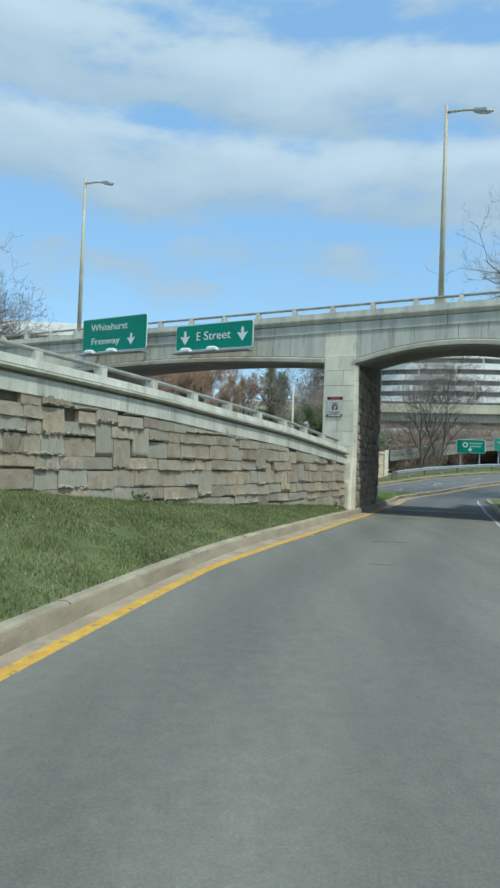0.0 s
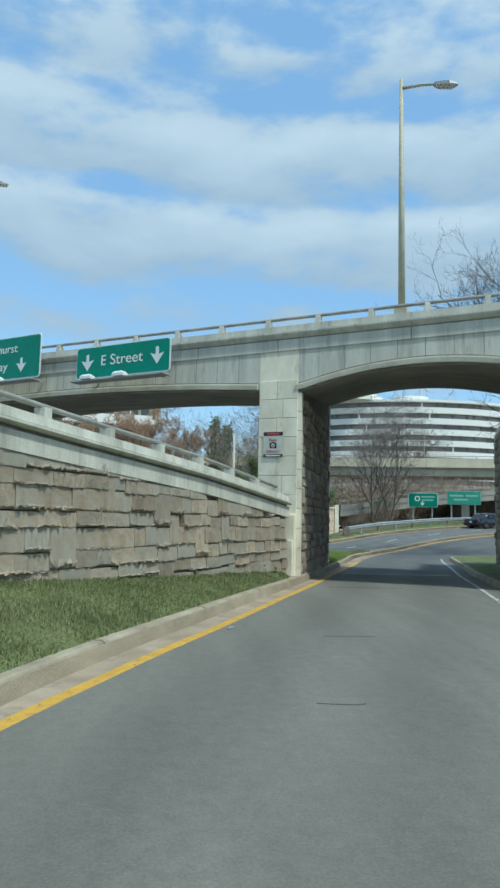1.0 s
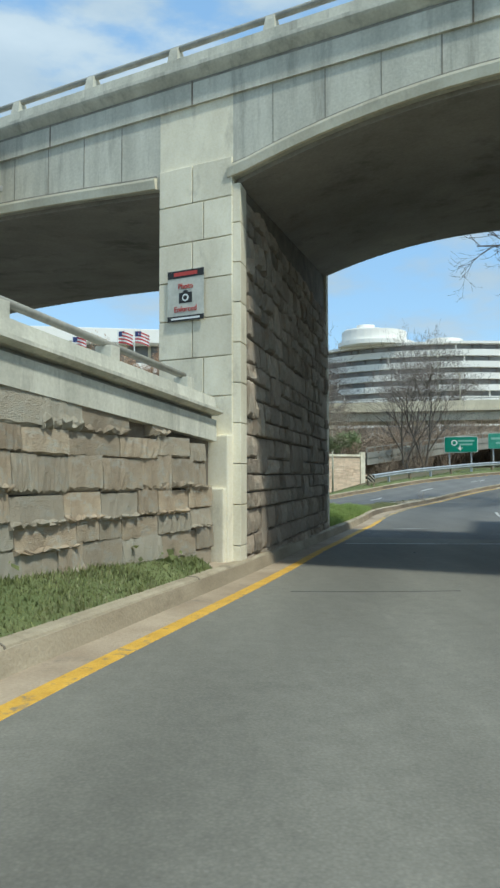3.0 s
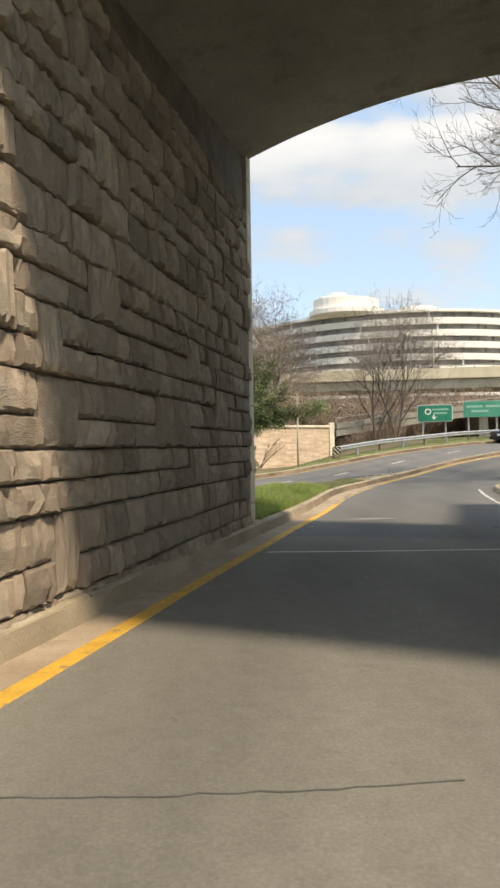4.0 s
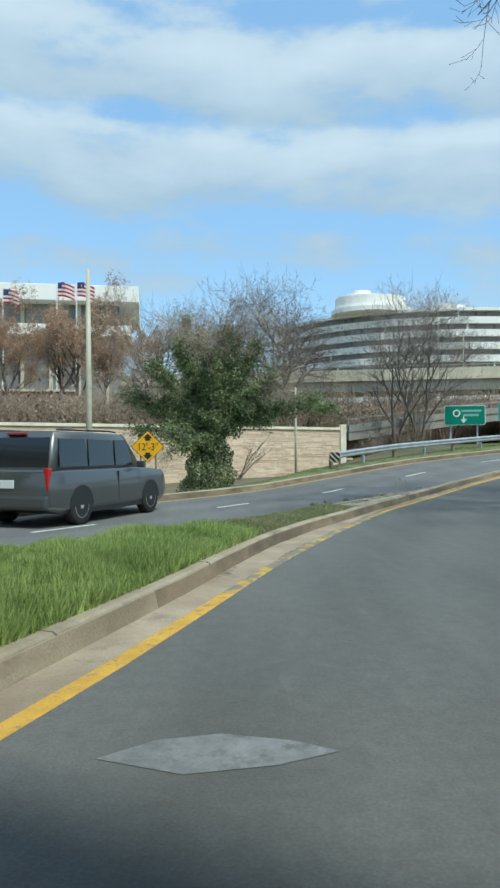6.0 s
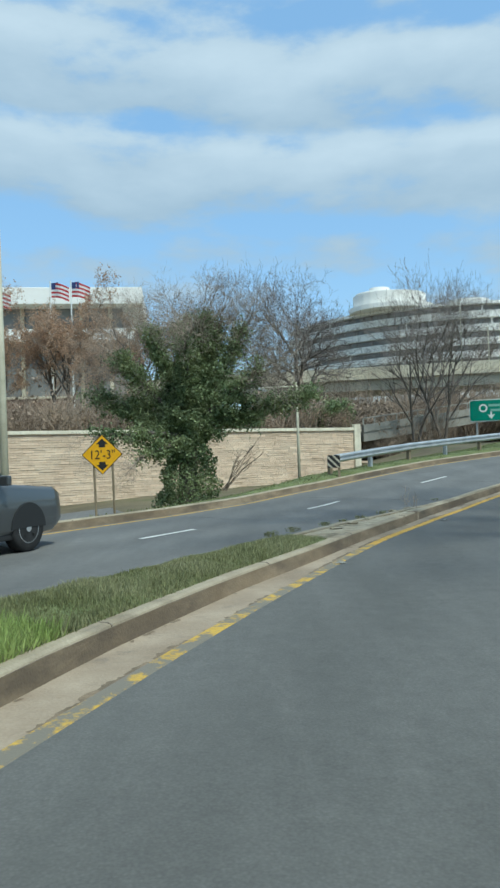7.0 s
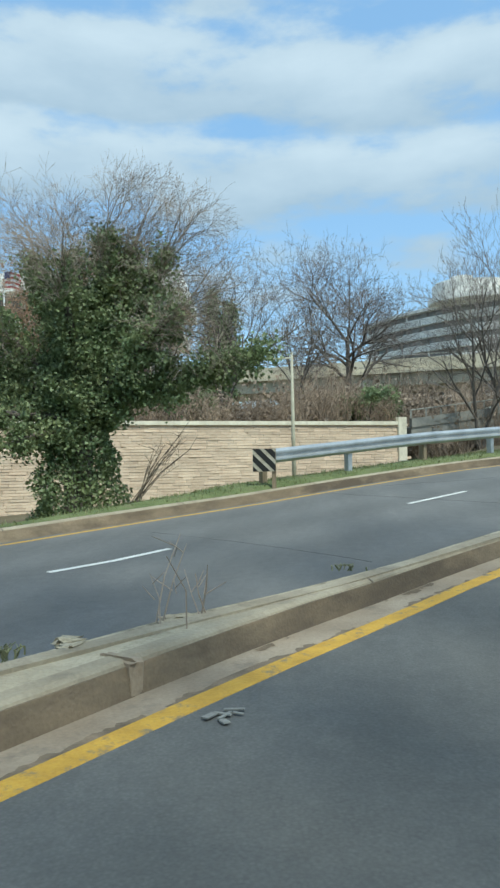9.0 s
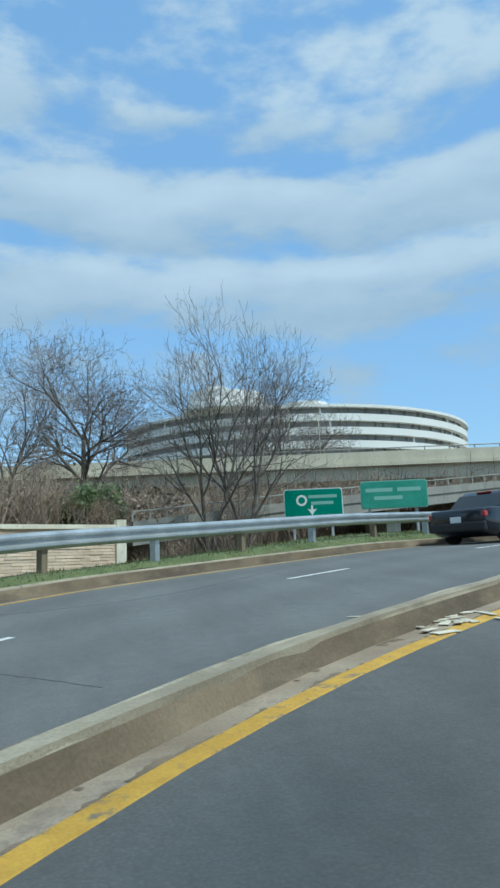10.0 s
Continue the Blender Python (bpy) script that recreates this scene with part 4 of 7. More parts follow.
for p in vg_in:
    q = nearest_on(WALL, p)
    q = q if p.y > 2 else Vector((p.x - 9, p.y))
    for k in range(13):
        f = k / 12
        r = p.lerp(q, f)
        z = (g(p.x, p.y) + 0.17) * (1 - f) + (base_z(q.y) + 0.12) * f + 0.05 * math.sin(f * math.pi) + 0.04 * noise.noise((r.x * 0.9, r.y * 0.9, 5)) * math.sin(f * math.pi)
        vs.append((r.x, r.y, z))
for i in range(len(vg_in) - 1):
    for k in range(12):
        fs.append((i * 13 + k, i * 13 + k + 1, (i + 1) * 13 + k + 1, (i + 1) * 13 + k))
verge = tagged(raw("verge", vs, fs, GRASS), "rising green turf verge below the stone wall", "verge", kind="structure")

# apron under the arch between kerb and pier
ap = [p for p in bent(SPINE, lambda y: kerb_foot(y) + 0.16) if 23.5 < p.y < 33]
vs, fs = [], []
for p in ap:
    for k in range(4):
        r = Vector((p.x - 0.55 * k, p.y + 0.12 * k))
        vs.append((r.x, r.y, g(p.x, p.y) + 0.172 + 0.01 * k))
for i in range(len(ap) - 1):
    for k in range(3):
        fs.append((i * 4 + k, i * 4 + k + 1, (i + 1) * 4 + k + 1, (i + 1) * 4 + k))
tagged(raw("pavement", vs, fs, GUTTER), "narrow dusty concrete apron at the foot of the pier", "pavement", kind="structure")

# ---------------------------------------------------------------- far retaining wall
FAR_WALL = curve([(-46, 63), (-28, 71.5), (-9, 80.5), (4, 87), (16.2, 93.2)], 1.0)
far_wall = thing("retaining_wall", "long pale sandstone retaining wall with a smooth coping", "wall", kind="structure")


FW_TOP = 3.2
part("core", profile([[(p.x, p.y, -2.5), (p.x, p.y, FW_TOP - 0.1), (p.x - 0.3, p.y + 0.7, FW_TOP - 0.1), (p.x - 0.3, p.y + 0.7, -2.5)] for p in FAR_WALL]), MORTAR_PALE, far_wall)
part("coping", profile([[(p.x + 0.07, p.y - 0.15, FW_TOP - 0.1), (p.x + 0.07, p.y - 0.15, FW_TOP + 0.13), (p.x - 0.35, p.y + 0.75, FW_TOP + 0.13), (p.x - 0.35, p.y + 0.75, FW_TOP - 0.1)] for p in FAR_WALL]), CONCRETE_PALE, far_wall)
vs, fs = [], []
r2 = random.Random(11)
n_rows = 32
for row in range(n_rows):
    z0 = -2.05 + row * 0.163
    x = -45.0 + r2.uniform(0, 0.5)
    while x < 15.6:
        w = r2.uniform(0.35, 1.3)
        ya = lerp_table(x, [p.x for p in FAR_WALL], [p.y for p in FAR_WALL])
        yb = lerp_table(x + w, [p.x for p in FAR_WALL], [p.y for p in FAR_WALL])
        q = r2.uniform(0.03, 0.075)
        k = len(vs)
        vs += [(x + 0.01, ya, z0), (x + w - 0.01, yb, z0), (x + w - 0.01, yb, z0 + 0.163), (x + 0.01, ya, z0 + 0.163),
               (x + 0.015, ya - q, z0 + 0.012), (x + w - 0.015, yb - q, z0 + 0.012), (x + w - 0.015, yb - q * 0.8, z0 + 0.155), (x + 0.015, ya - q * 0.8, z0 + 0.155)]
        fs += [(k + 4, k + 5, k + 6, k + 7), (k, k + 1, k + 5, k + 4), (k + 1, k + 2, k + 6, k + 5), (k + 2, k + 3, k + 7, k + 6), (k + 3, k, k + 4, k + 7)]
        x += w
tagged(raw("stonework", vs, fs, STONE_FAR, far_wall, "thin irregular courses of tan sandstone"), kind="stuff")
for px in (-30, 15.9):
    py = lerp_table(px, [p.x for p in FAR_WALL], [p.y for p in FAR_WALL])
    part("pilaster", box(Matrix.Translation((px, py - 0.05, -1.2)) @ Matrix.Rotation(radians(26), 4, 'Z'), 0.6, 0.36, 4.4 if px < 15 else 4.8, 0.02), CONCRETE_PALE, far_wall)

# higher ground behind the far wall
vs, fs = [], []
for i, p in enumerate(FAR_WALL):
    for k in range(8):
        f = (0, 2, 6, 12, 20, 35, 60, 90)[k]
        vs.append((p.x - 0.4 * f, p.y + 0.6 + 0.9 * f, FW_TOP - 0.15 + lerp_table(f, (0, 12, 35, 90), (0, 0.8, 2.5, 3.0)) + 0.25 * noise.noise((p.x * 0.2, f * 0.2, 0))))
for i in range(len(FAR_WALL) - 1):
    for k in range(7):
        fs.append((i * 8 + k, i * 8 + k + 1, (i + 1) * 8 + k + 1, (i + 1) * 8 + k))
tagged(raw("ground_2", vs, fs, EARTH), "brown scrub-covered bank above the far wall", "ground", kind="structure")

# ---------------------------------------------------------------- elevated freeway
elevated = thing("overpass", "long beige concrete freeway viaduct on piers", "overpass", kind="structure")
OV0, OVD = Vector((31, 133, 0)), Vector((0.982, -0.19, 0))
OVN = Vector((0.19, 0.982, 0))


def ov(s, d, z):
    return OV0 + OVD * s + OVN * d + Vector((0, 0, z))


def ov_beam(name, d0, d1, z0, z1, mat, s0=-110, s1=130):
    return part(name, profile([[ov(s, d0, z0), ov(s, d0, z1), ov(s, d1, z1), ov(s, d1, z0)] for s in (s0, -60, -20, 20, 60, s1)]), mat, elevated)


ov_beam("parapet", 0, 0.3, 12.3, 13.6, BEAM)
ov_beam("deck_edge", -0.25, 12, 11.85, 12.3, BEAM)
ov_beam("girder", 0.5, 11.5, 10.3, 11.85, BEAM)
ov_beam("parapet", 11.6, 12.0, 12.3, 13.5, BEAM)
for s in range(-100, 130, 24):
    part("column", box(Matrix.Translation(ov(s + 6, 5, -1)) @ Matrix.Rotation(math.atan2(OVD.y, OVD.x), 4, 'Z'), 1.6, 6.0, 11.2, 0.1), BEAM, elevated)
part("rail", tube([ov(s, 0.15, 14.0) for s in (-110, -50, 0, 60, 130)], 0.07, 6), RAIL_PAINT, elevated)
for s in range(-108, 130, 3):
    part("rail_post", box(Matrix.Translation(ov(s, 0.15, 13.6)), 0.12, 0.12, 0.42), RAIL_PAINT, elevated)

# lower ramp leading off from the end of the far wall
lower = thing("ramp_bridge", "low grey concrete ramp bridge with a railing", "bridge", kind="structure")
LR = [Vector((16.6, 93.8, 0)), Vector((30, 101, 0)), Vector((48, 108, 0)), Vector((80, 116, 0))]
LRZ = [2.95, 4.75, 6.6, 8.6]


def lr_part(name, q0, q1, h0, h1, mat):
    rings = []
    for p, z in zip(LR, LRZ):
        n = Vector((-0.4, 0.9, 0))
        rings.append([p + n * q0 + Vector((0, 0, z + h0)), p + n * q0 + Vector((0, 0, z + h1)), p + n * q1 + Vector((0, 0, z + h1)), p + n * q1 + Vector((0, 0, z + h0))])
    return part(name, profile(rings), mat, lower)


lr_part("girder", 0, 8, -0.8, 0.0, RAMP_GREY)
lr_part("parapet", -0.1, 0.25, 0.0, 0.6, RAMP_GREY)
for k in range(40):
    f = k / 39 * 3
    i = min(int(f), 2)
    p = LR[i].lerp(LR[i + 1], f - i)
    z = LRZ[i] + (LRZ[i + 1] - LRZ[i]) * (f - i)
    part("rail_post", box(Matrix.Translation((p.x, p.y, z + 0.6)), 0.1, 0.1, 0.55), RAIL_PAINT, lower)
part("rail", tube([p + Vector((0, 0, z + 1.15)) for p, z in zip(LR, LRZ)], 0.05, 6), RAIL_PAINT, lower)
for f in (0.6, 1.5, 2.4):
    i = int(f)
    p = LR[i].lerp(LR[i + 1], f - i)
    part("column", box(Matrix.Translation((p.x - 1.5, p.y + 4, -1)), 1.2, 5, 5 + f, 0.05), CONCRETE, lower)

# ---------------------------------------------------------------- curved white building
block = thing("apartment_building", "curved white apartment building with dark bands of windows", "building")
BC, BR = Vector((71, 268, 0)), 56.0


def arc(r, z, a0=194, a1=352, n=48):
    return [(BC.x + r * math.cos(radians(a0 + (a1 - a0) * k / n)), BC.y + 0.9 * r * math.sin(radians(a0 + (a1 - a0) * k / n)), z) for k in range(n + 1)]


def arc_band(name, r0, r1, z0, z1, mat, parent):
    o0, o1, i0, i1 = arc(r0, z0), arc(r0, z1), arc(r1, z0), arc(r1, z1)
    return part(name, profile([[a, b, c, d] for a, b, c, d in zip(o0, o1, i1, i0)]), mat, parent)


FLOOR0, FLOORH, NF = 4.9, 3.5, 10
for k in range(NF):
    z = FLOOR0 + k * FLOORH
    arc_band("balcony_band", BR, BR - 3.5, z, z + 1.85, WHITE_BAND, block)
    glass = arc_band("window_band", BR - 1.6, BR - 3.4, z + 1.7, z + FLOORH, GLASS_DARK, block)
    ps = arc(BR - 1.55, z + 1.7, n=60)
    for j, p in enumerate(ps):
        if (j * 7 + k * 3) % 5 < 3:
            part("mullion", box(Matrix.Translation(p), 0.5, 0.5, FLOORH - 1.7), MULLION if (j + k) % 9 else WHITE_BAND, glass)
ztop = FLOOR0 + NF * FLOORH
arc_band("roof_edge", BR + 0.4, BR - 4, ztop, ztop + 0.75, WHITE_BAND, block)
arc_band("wall", BR - 3.4, BR - 14, -1, ztop + 0.5, GLASS_DARK, block)
for (px, py, r, z0, z1) in ((44.5, 229, 12.0, ztop + 0.7, ztop + 2.0), (43.8, 229, 10.1, ztop + 2.0, ztop + 5.4), (41.5, 229, 7.0, ztop + 5.4, ztop + 6.1), (41.0, 228, 2.8, ztop + 6.1, ztop + 7.5), (65, 226, 5.6, ztop, ztop + 2.6)):
    ring0 = [(px + r * math.cos(a), py + 0.8 * r * math.sin(a), z0) for a in [2 * math.pi * k / 28 for k in range(28)]]
    ring1 = [(x, y, z1) for x, y, z in ring0]
    part("roof_drum", profile([ring0, ring1]), WHITE_BAND, block)

# ---------------------------------------------------------------- trees
def grow(r, out, start, direction, length, radius, level, spec):
    """A branch and its children; out[level] collects tubes as (points, radii)."""
    n = 5 if level < 2 else 3
    pts, radii, p, d = [start.copy()], [radius], start.copy(), direction.normalized()
    for k in range(n):
        wob = spec["wob"] * (0.5 if level == 0 else 1.0)
        d = (d + Vector((r.gauss(0, wob), r.gauss(0, wob), r.gauss(0, wob * 0.7) + spec["up"] * (0.4 if level < 2 else 1)))).normalized()
        p = p + d * (length / n)
        pts.append(p.copy())
        radii.append(max(radius * (1 - (k + 1) / n * (0.55 if level < spec["levels"] - 1 else 0.75)), spec.get("fine", 0.006)))
    out.setdefault(level, []).append((pts, radii))
    if level + 1 >= spec["levels"]:
        return
    count = spec["kids"][level]
    for c in range(count):
        f = spec["low"] + (1 - spec["low"]) * ((c + r.random()) / count) if level == 0 else 0.25 + 0.75 * (c + r.random()) / count
        i = min(int(f * n), n - 1)
        q = pts[i].lerp(pts[i + 1], f * n - i)
        t = (pts[i + 1] - pts[i]).normalized()
        ang = c * 2.4 + r.uniform(-0.5, 0.5)
        side = t.cross(Vector((0, 0, 1)))
        side = side.normalized() if side.length > 0.1 else Vector((1, 0, 0))
        side = Matrix.Rotation(ang, 3, t) @ side
        nd = (t * math.cos(spec["spread"]) + side * math.sin(spec["spread"]) * r.uniform(0.7, 1.2))
        grow(r, out, q, nd, length * spec["ratio"] * r.uniform(0.75, 1.15), radii[i] * spec["thin"], level + 1, spec)


def tubes_mesh(tubes, sides):
    vs, fs = [], []
    for pts, radii in tubes:
        base = len(vs)
        for i, p in enumerate(pts):
            d = (pts[min(i + 1, len(pts) - 1)] - pts[max(i - 1, 0)]).normalized()
            side = d.cross(Vector((0.13, 0.2, 1)))
            side = side.normalized() if side.length > 1e-3 else Vector((1, 0, 0))
            up = side.cross(d)
            for k in range(sides):
                a = 2 * math.pi * k / sides
                v = p + radii[i] * (math.cos(a) * side + math.sin(a) * up)
                vs.append((v.x, v.y, v.z))
        for i in range(len(pts) - 1):
            for k in range(sides):
                a, b = base + i * sides + k, base + i * sides + (k + 1) % sides
                fs.append((a, b, b + sides, a + sides))
    return vs, fs


def leaf_mesh(r, spots, size):
    vs, fs = [], []
    for p in spots:
        n = Vector((r.gauss(0, 1), r.gauss(0, 1), r.gauss(0.3, 1))).normalized()
        a = n.orthogonal().normalized()
        a = Matrix.Rotation(r.uniform(0, 6.28), 3, n) @ a
        b = n.cross(a)
        s = size * r.uniform(0.6, 1.4)
        k = len(vs)
        for u, v, w in ((-0.5, -0.1, 0), (0.0, -0.55, 0.12), (0.5, -0.1, 0), (0.0, 0.6, 0.1)):
            q = p + a * u * s + b * v * s + n * w * s
            vs.append((q.x, q.y, q.z))
        fs += [(k, k + 1, k + 2), (k, k + 2, k + 3)]
    return vs, fs


TREE = dict(levels=6, kids=(7, 5, 5, 4, 3), spread=0.75, ratio=0.62, thin=0.62, wob=0.14, up=0.10, low=0.35)


def bare_tree(seed, height, radius, label, spec=TREE, bark=BARK, twig=TWIG, buds=0, fork=False):
    r = random.Random(seed)
    out = {}
    trunk_len = height * 0.55
    if fork:
        for k in range(fork):
            a = k * 6.28 / fork + r.uniform(-0.4, 0.4)
            grow(r, out, Vector((0, 0, 0)), Vector((0.28 * math.cos(a), 0.28 * math.sin(a), 1)), trunk_len, radius * 0.75, 0, spec)
    else:
        grow(r, out, Vector((0, 0, -0.2)), Vector((r.uniform(-0.06, 0.06), r.uniform(-0.06, 0.06), 1)), trunk_len, radius, 0, spec)
    top = tagged(new("tree"), label, "tree", "bare trees")
    raw("trunk", *tubes_mesh(out[0], 9), bark, top, smooth=True)
    raw("limb", *tubes_mesh(out[1] + out[2], 6), bark, top, smooth=True)
    tw = []
    for lv in range(3, spec["levels"]):
        tw += out.get(lv, [])
    vs, fs = tubes_mesh(tw, 3)
    tagged(raw("crown", vs, fs, twig, top), "fine bare twigs", kind="stuff")
    if buds:
        ends = [pts[-1] for pts, _ in out[spec["levels"] - 1]]
        spots = [e + Vector((r.gauss(0, 0.12), r.gauss(0, 0.12), r.gauss(0, 0.12))) for e in ends for _ in range(buds)]
        tagged(raw("leaf", *leaf_mesh(r, spots, 0.11), BUD, top, "reddish spring buds"), kind="stuff")
    return top


def place(ob, x, y, z, turn=0, size=1.0):
    ob.matrix_world = pose(x, y, z, 0, 0, turn) @ Matrix.Diagonal((size, size, size, 1))
    return ob


def tree_copy(ob, x, y, z, turn, size, label):
    c = copy_thing(ob, pose(x, y, z, 0, 0, turn) @ Matrix.Diagonal((size, size, size, 1)))
    c.matrix_world = pose(x, y, z, 0, 0, turn) @ Matrix.Diagonal((size, size, size, 1))
    c["label"] = label
    return c


ROUND = dict(TREE, fine=0.011, levels=7, kids=(8, 5, 5, 4, 3, 3), spread=0.80, ratio=0.66, thin=0.66, up=0.045, low=0.34)
TALL = dict(TREE, fine=0.0075, levels=7, kids=(6, 4, 4, 4, 3, 3), spread=0.6, ratio=0.58, up=0.13, low=0.30)
SLENDER = dict(TREE, fine=0.008, levels=6, kids=(6, 4, 4, 3, 3), spread=0.62, ratio=0.60, thin=0.68, up=0.09, low=0.25)
round_tree = place(bare_tree(21, 17.5, 0.40, "broad bare tree with a dense rounded crown of twigs", ROUND, twig=TWIG_DARK), 12.6, 122, 4.2, 0, 1.06)
OVER = dict(TREE, fine=0.004, levels=7, kids=(8, 5, 5, 4, 3, 3), spread=0.68, ratio=0.58, up=0.08, low=0.70)
place(bare_tree(23, 17.0, 0.34, "bare tree with spreading branches beside the road", OVER, twig=BARK), 19.2, 44.6, -0.4, 150, 1.12)
thin_tree = place(bare_tree(33, 16.5, 0.20, "slender bare multi-stemmed tree behind the guard rail", SLENDER, twig=TWIG_DARK, fork=2), 21.2, 95.0, 0.9, 0, 0.92)
tree_copy(thin_tree, 23.5, 95.3, 0.9, 140, 0.95, "slender bare tree with ascending stems behind the guard rail")
tree_copy(round_tree, 37.0, 142, 3.0, 40, 1.25, "tall bare tree behind the viaduct")
bud_tree = place(bare_tree(45, 14, 0.22, "bare tree with reddish buds above the far wall", TALL, buds=4), -9.5, 98, 3.6)
tree_copy(bud_tree, -15.5, 96, 3.4, 80, 0.85, "small tree with reddish buds on the bank")
tree_copy(bud_tree, -3.5, 104, 4.0, 190, 0.9, "small reddish tree on the scrub bank")
tree_copy(bud_tree, -24, 88, 3.2, 250, 0.9, "small budding tree above the wall")
tree_copy(bud_tree, -11.5, 101, 3.6, 130, 0.95, "broad reddish budding tree in front of the pale building")
tree_copy(bud_tree, -19.5, 99, 3.4, 20, 1.0, "tall budding tree in front of the pale building")
tree_copy(bud_tree, -6.0, 94, 3.6, 310, 0.7, "reddish budding tree on the bank")
tree_copy(thin_tree, -1.0, 92, 3.5, 300, 0.72, "thin bare tree on the bank behind the wall")
tree_copy(thin_tree, 3.5, 97, 3.6, 20, 0.8, "thin bare tree behind the ivy-clad tree")
tree_copy(thin_tree, 8.5, 100, 3.6, 100, 0.75, "thin bare tree above the far wall")
tree_copy(round_tree, -24, 52, -0.3, 20, 0.98, "bare tree beyond the bridge")
tree_copy(thin_tree, -16, 60, -0.3, 60, 0.7, "thin bare tree beyond the bridge")
tree_copy(round_tree, 36, 60, 0.5, 250, 0.8, "bare tree on the far side of the ramp")

# the ivy-clad tree
ivy_tree = thing("tree", "leaning tree smothered in dark green ivy, bare twigs on top", "tree")
r5 = random.Random(58)
IVY_SPEC = dict(levels=6, kids=(7, 6, 6, 5, 4), spread=0.75, ratio=0.62, thin=0.46, wob=0.16, up=0.08, low=0.36)
CROWN_SPEC = dict(levels=6, kids=(6, 6, 5, 5, 4), spread=0.72, ratio=0.66, thin=0.55, wob=0.15, up=0.02, low=0.3, fine=0.003)


def limb_line(start, az, el, length, droop, steps=8):
    """A limb as points: it leaves at the given bearing and rise, wanders and droops or lifts towards its tip."""
    pts, p = [start.copy()], start.copy()
    for k in range(steps):
        e = radians(el) + droop * k / steps
        a = radians(az) + r5.gauss(0, 0.13)
        p = p + Vector((math.cos(a) * math.cos(e), math.sin(a) * math.cos(e), math.sin(e) + r5.gauss(0, 0.07))) * (length / steps)
        pts.append(p.copy())
    return pts


def ivy_on(pts, thick0, thick1, clumps, leaves, sag=0.3):
    """Tufts of ivy round a limb, thinning out to its tip."""
    for _ in range(clumps):
        f = r5.random()
        k = min(int(f * (len(pts) - 1)), len(pts) - 2)
        c = pts[k].lerp(pts[k + 1], f * (len(pts) - 1) - k)
        fat = thick0 + (thick1 - thick0) * f
        c = c + Vector((r5.gauss(0, fat), r5.gauss(0, fat), r5.gauss(0, fat) - sag * fat))
        tuft = r5.uniform(0.09, 0.20)
        for _ in range(r5.randrange(leaves // 2, leaves)):
            spots.append(c + Vector((r5.gauss(0, tuft * 1.25), r5.gauss(0, tuft * 1.25), r5.gauss(0, tuft))))


spots, stems, twigs = [], [], {}
trunk_line = [Vector((0, 0, -1.3)), Vector((0.05, 0, 1.0)), Vector((0.15, 0.05, 2.2)), Vector((0.3, 0, 3.4)), Vector((0.5, 0.05, 4.6))]
# leaders that carry the crown: start height, bearing, rise, length, curl, ivy at foot and tip
for z0, az, el, length, curl, fat0, fat1, clumps in ((3.4, 20, 80, 4.9, 0.1, 0.36, 0.17, 110), (3.2, 165, 60, 4.7, 0.25, 0.38, 0.20, 120), (3.2, 10, 52, 4.6, 0.3, 0.36, 0.20, 110), (3.0, 182, 38, 4.4, 0.25, 0.38, 0.22, 120),
                                                     (3.4, 265, 60, 3.8, 0.3, 0.34, 0.20, 70), (3.4, 90, 56, 4.0, 0.3, 0.34, 0.20, 50), (2.9, -4, 15, 5.5, 0.03, 0.36, 0.18, 150), (2.8, 178, 19, 4.7, 0.1, 0.38, 0.22, 140),
                                                     (3.1, 335, 32, 4.0, 0.1, 0.42, 0.20, 80), (2.5, 205, 6, 4.2, -0.2, 0.34, 0.22, 60), (2.3, 225, -4, 2.8, -0.35, 0.30, 0.22, 36), (3.2, 130, 74, 4.6, 0.2, 0.32, 0.18, 80), (3.2, 40, 66, 4.6, 0.2, 0.32, 0.18, 80)):
    line = limb_line(Vector((0.05 + 0.08 * z0, 0, z0)), az, el, length, curl)
    stems.append((line, [0.17 - 0.015 * k for k in range(len(line))]))
    lean = 0.74 if el > 50 else 0.9
    ivy_on(line, fat0 * lean, fat1 * lean, clumps, 95)
    # bare wood beyond the ivy, fanning out from the crown's middle
    for k in range(5 if el > 30 else 6, len(line)):
        for _ in range(3 if el > 30 else 1):
            way = (line[k] - Vector((0.3, 0, 4.3))).normalized() + Vector((r5.gauss(0, 0.45), r5.gauss(0, 0.45), r5.gauss(0.1, 0.35)))
            grow(r5, twigs, line[k], way, r5.uniform(0.9, 1.75) if el > 30 else r5.uniform(0.9, 1.5), 0.024, 2, CROWN_SPEC)
raw("trunk", *tubes_mesh([(trunk_line, [0.44, 0.40, 0.36, 0.30, 0.2])], 10), BARK, ivy_tree, smooth=True)
raw("limb", *tubes_mesh(stems, 7), BARK, ivy_tree, smooth=True)
tagged(raw("crown", *tubes_mesh([t_ for lv in sorted(twigs) for t_ in twigs[lv]], 3), TWIG, ivy_tree, "fine bare twigs"), kind="stuff")
# the ivy skirt round the trunk, narrow at the waist
for _ in range(13000):
    z = r5.uniform(-0.9, 3.6)
    a = r5.uniform(0, 6.28)
    rr = (lerp_table(z, (0, 0.7, 2.1, 2.8, 3.6), (1.22, 1.15, 0.82, 0.78, 1.0)) + 0.16 * math.sin(3 * a + z * 2) + 0.12 * math.sin(5 * z + a)) * r5.uniform(0.72, 1.1)
    spots.append(Vector((0.08 * z + rr * math.cos(a), rr * math.sin(a), z + r5.gauss(0, 0.05))))
ivy_on([Vector((0.2, 0, 3.0)), Vector((0.4, 0, 5.6))], 0.55, 0.36, 60, 95)
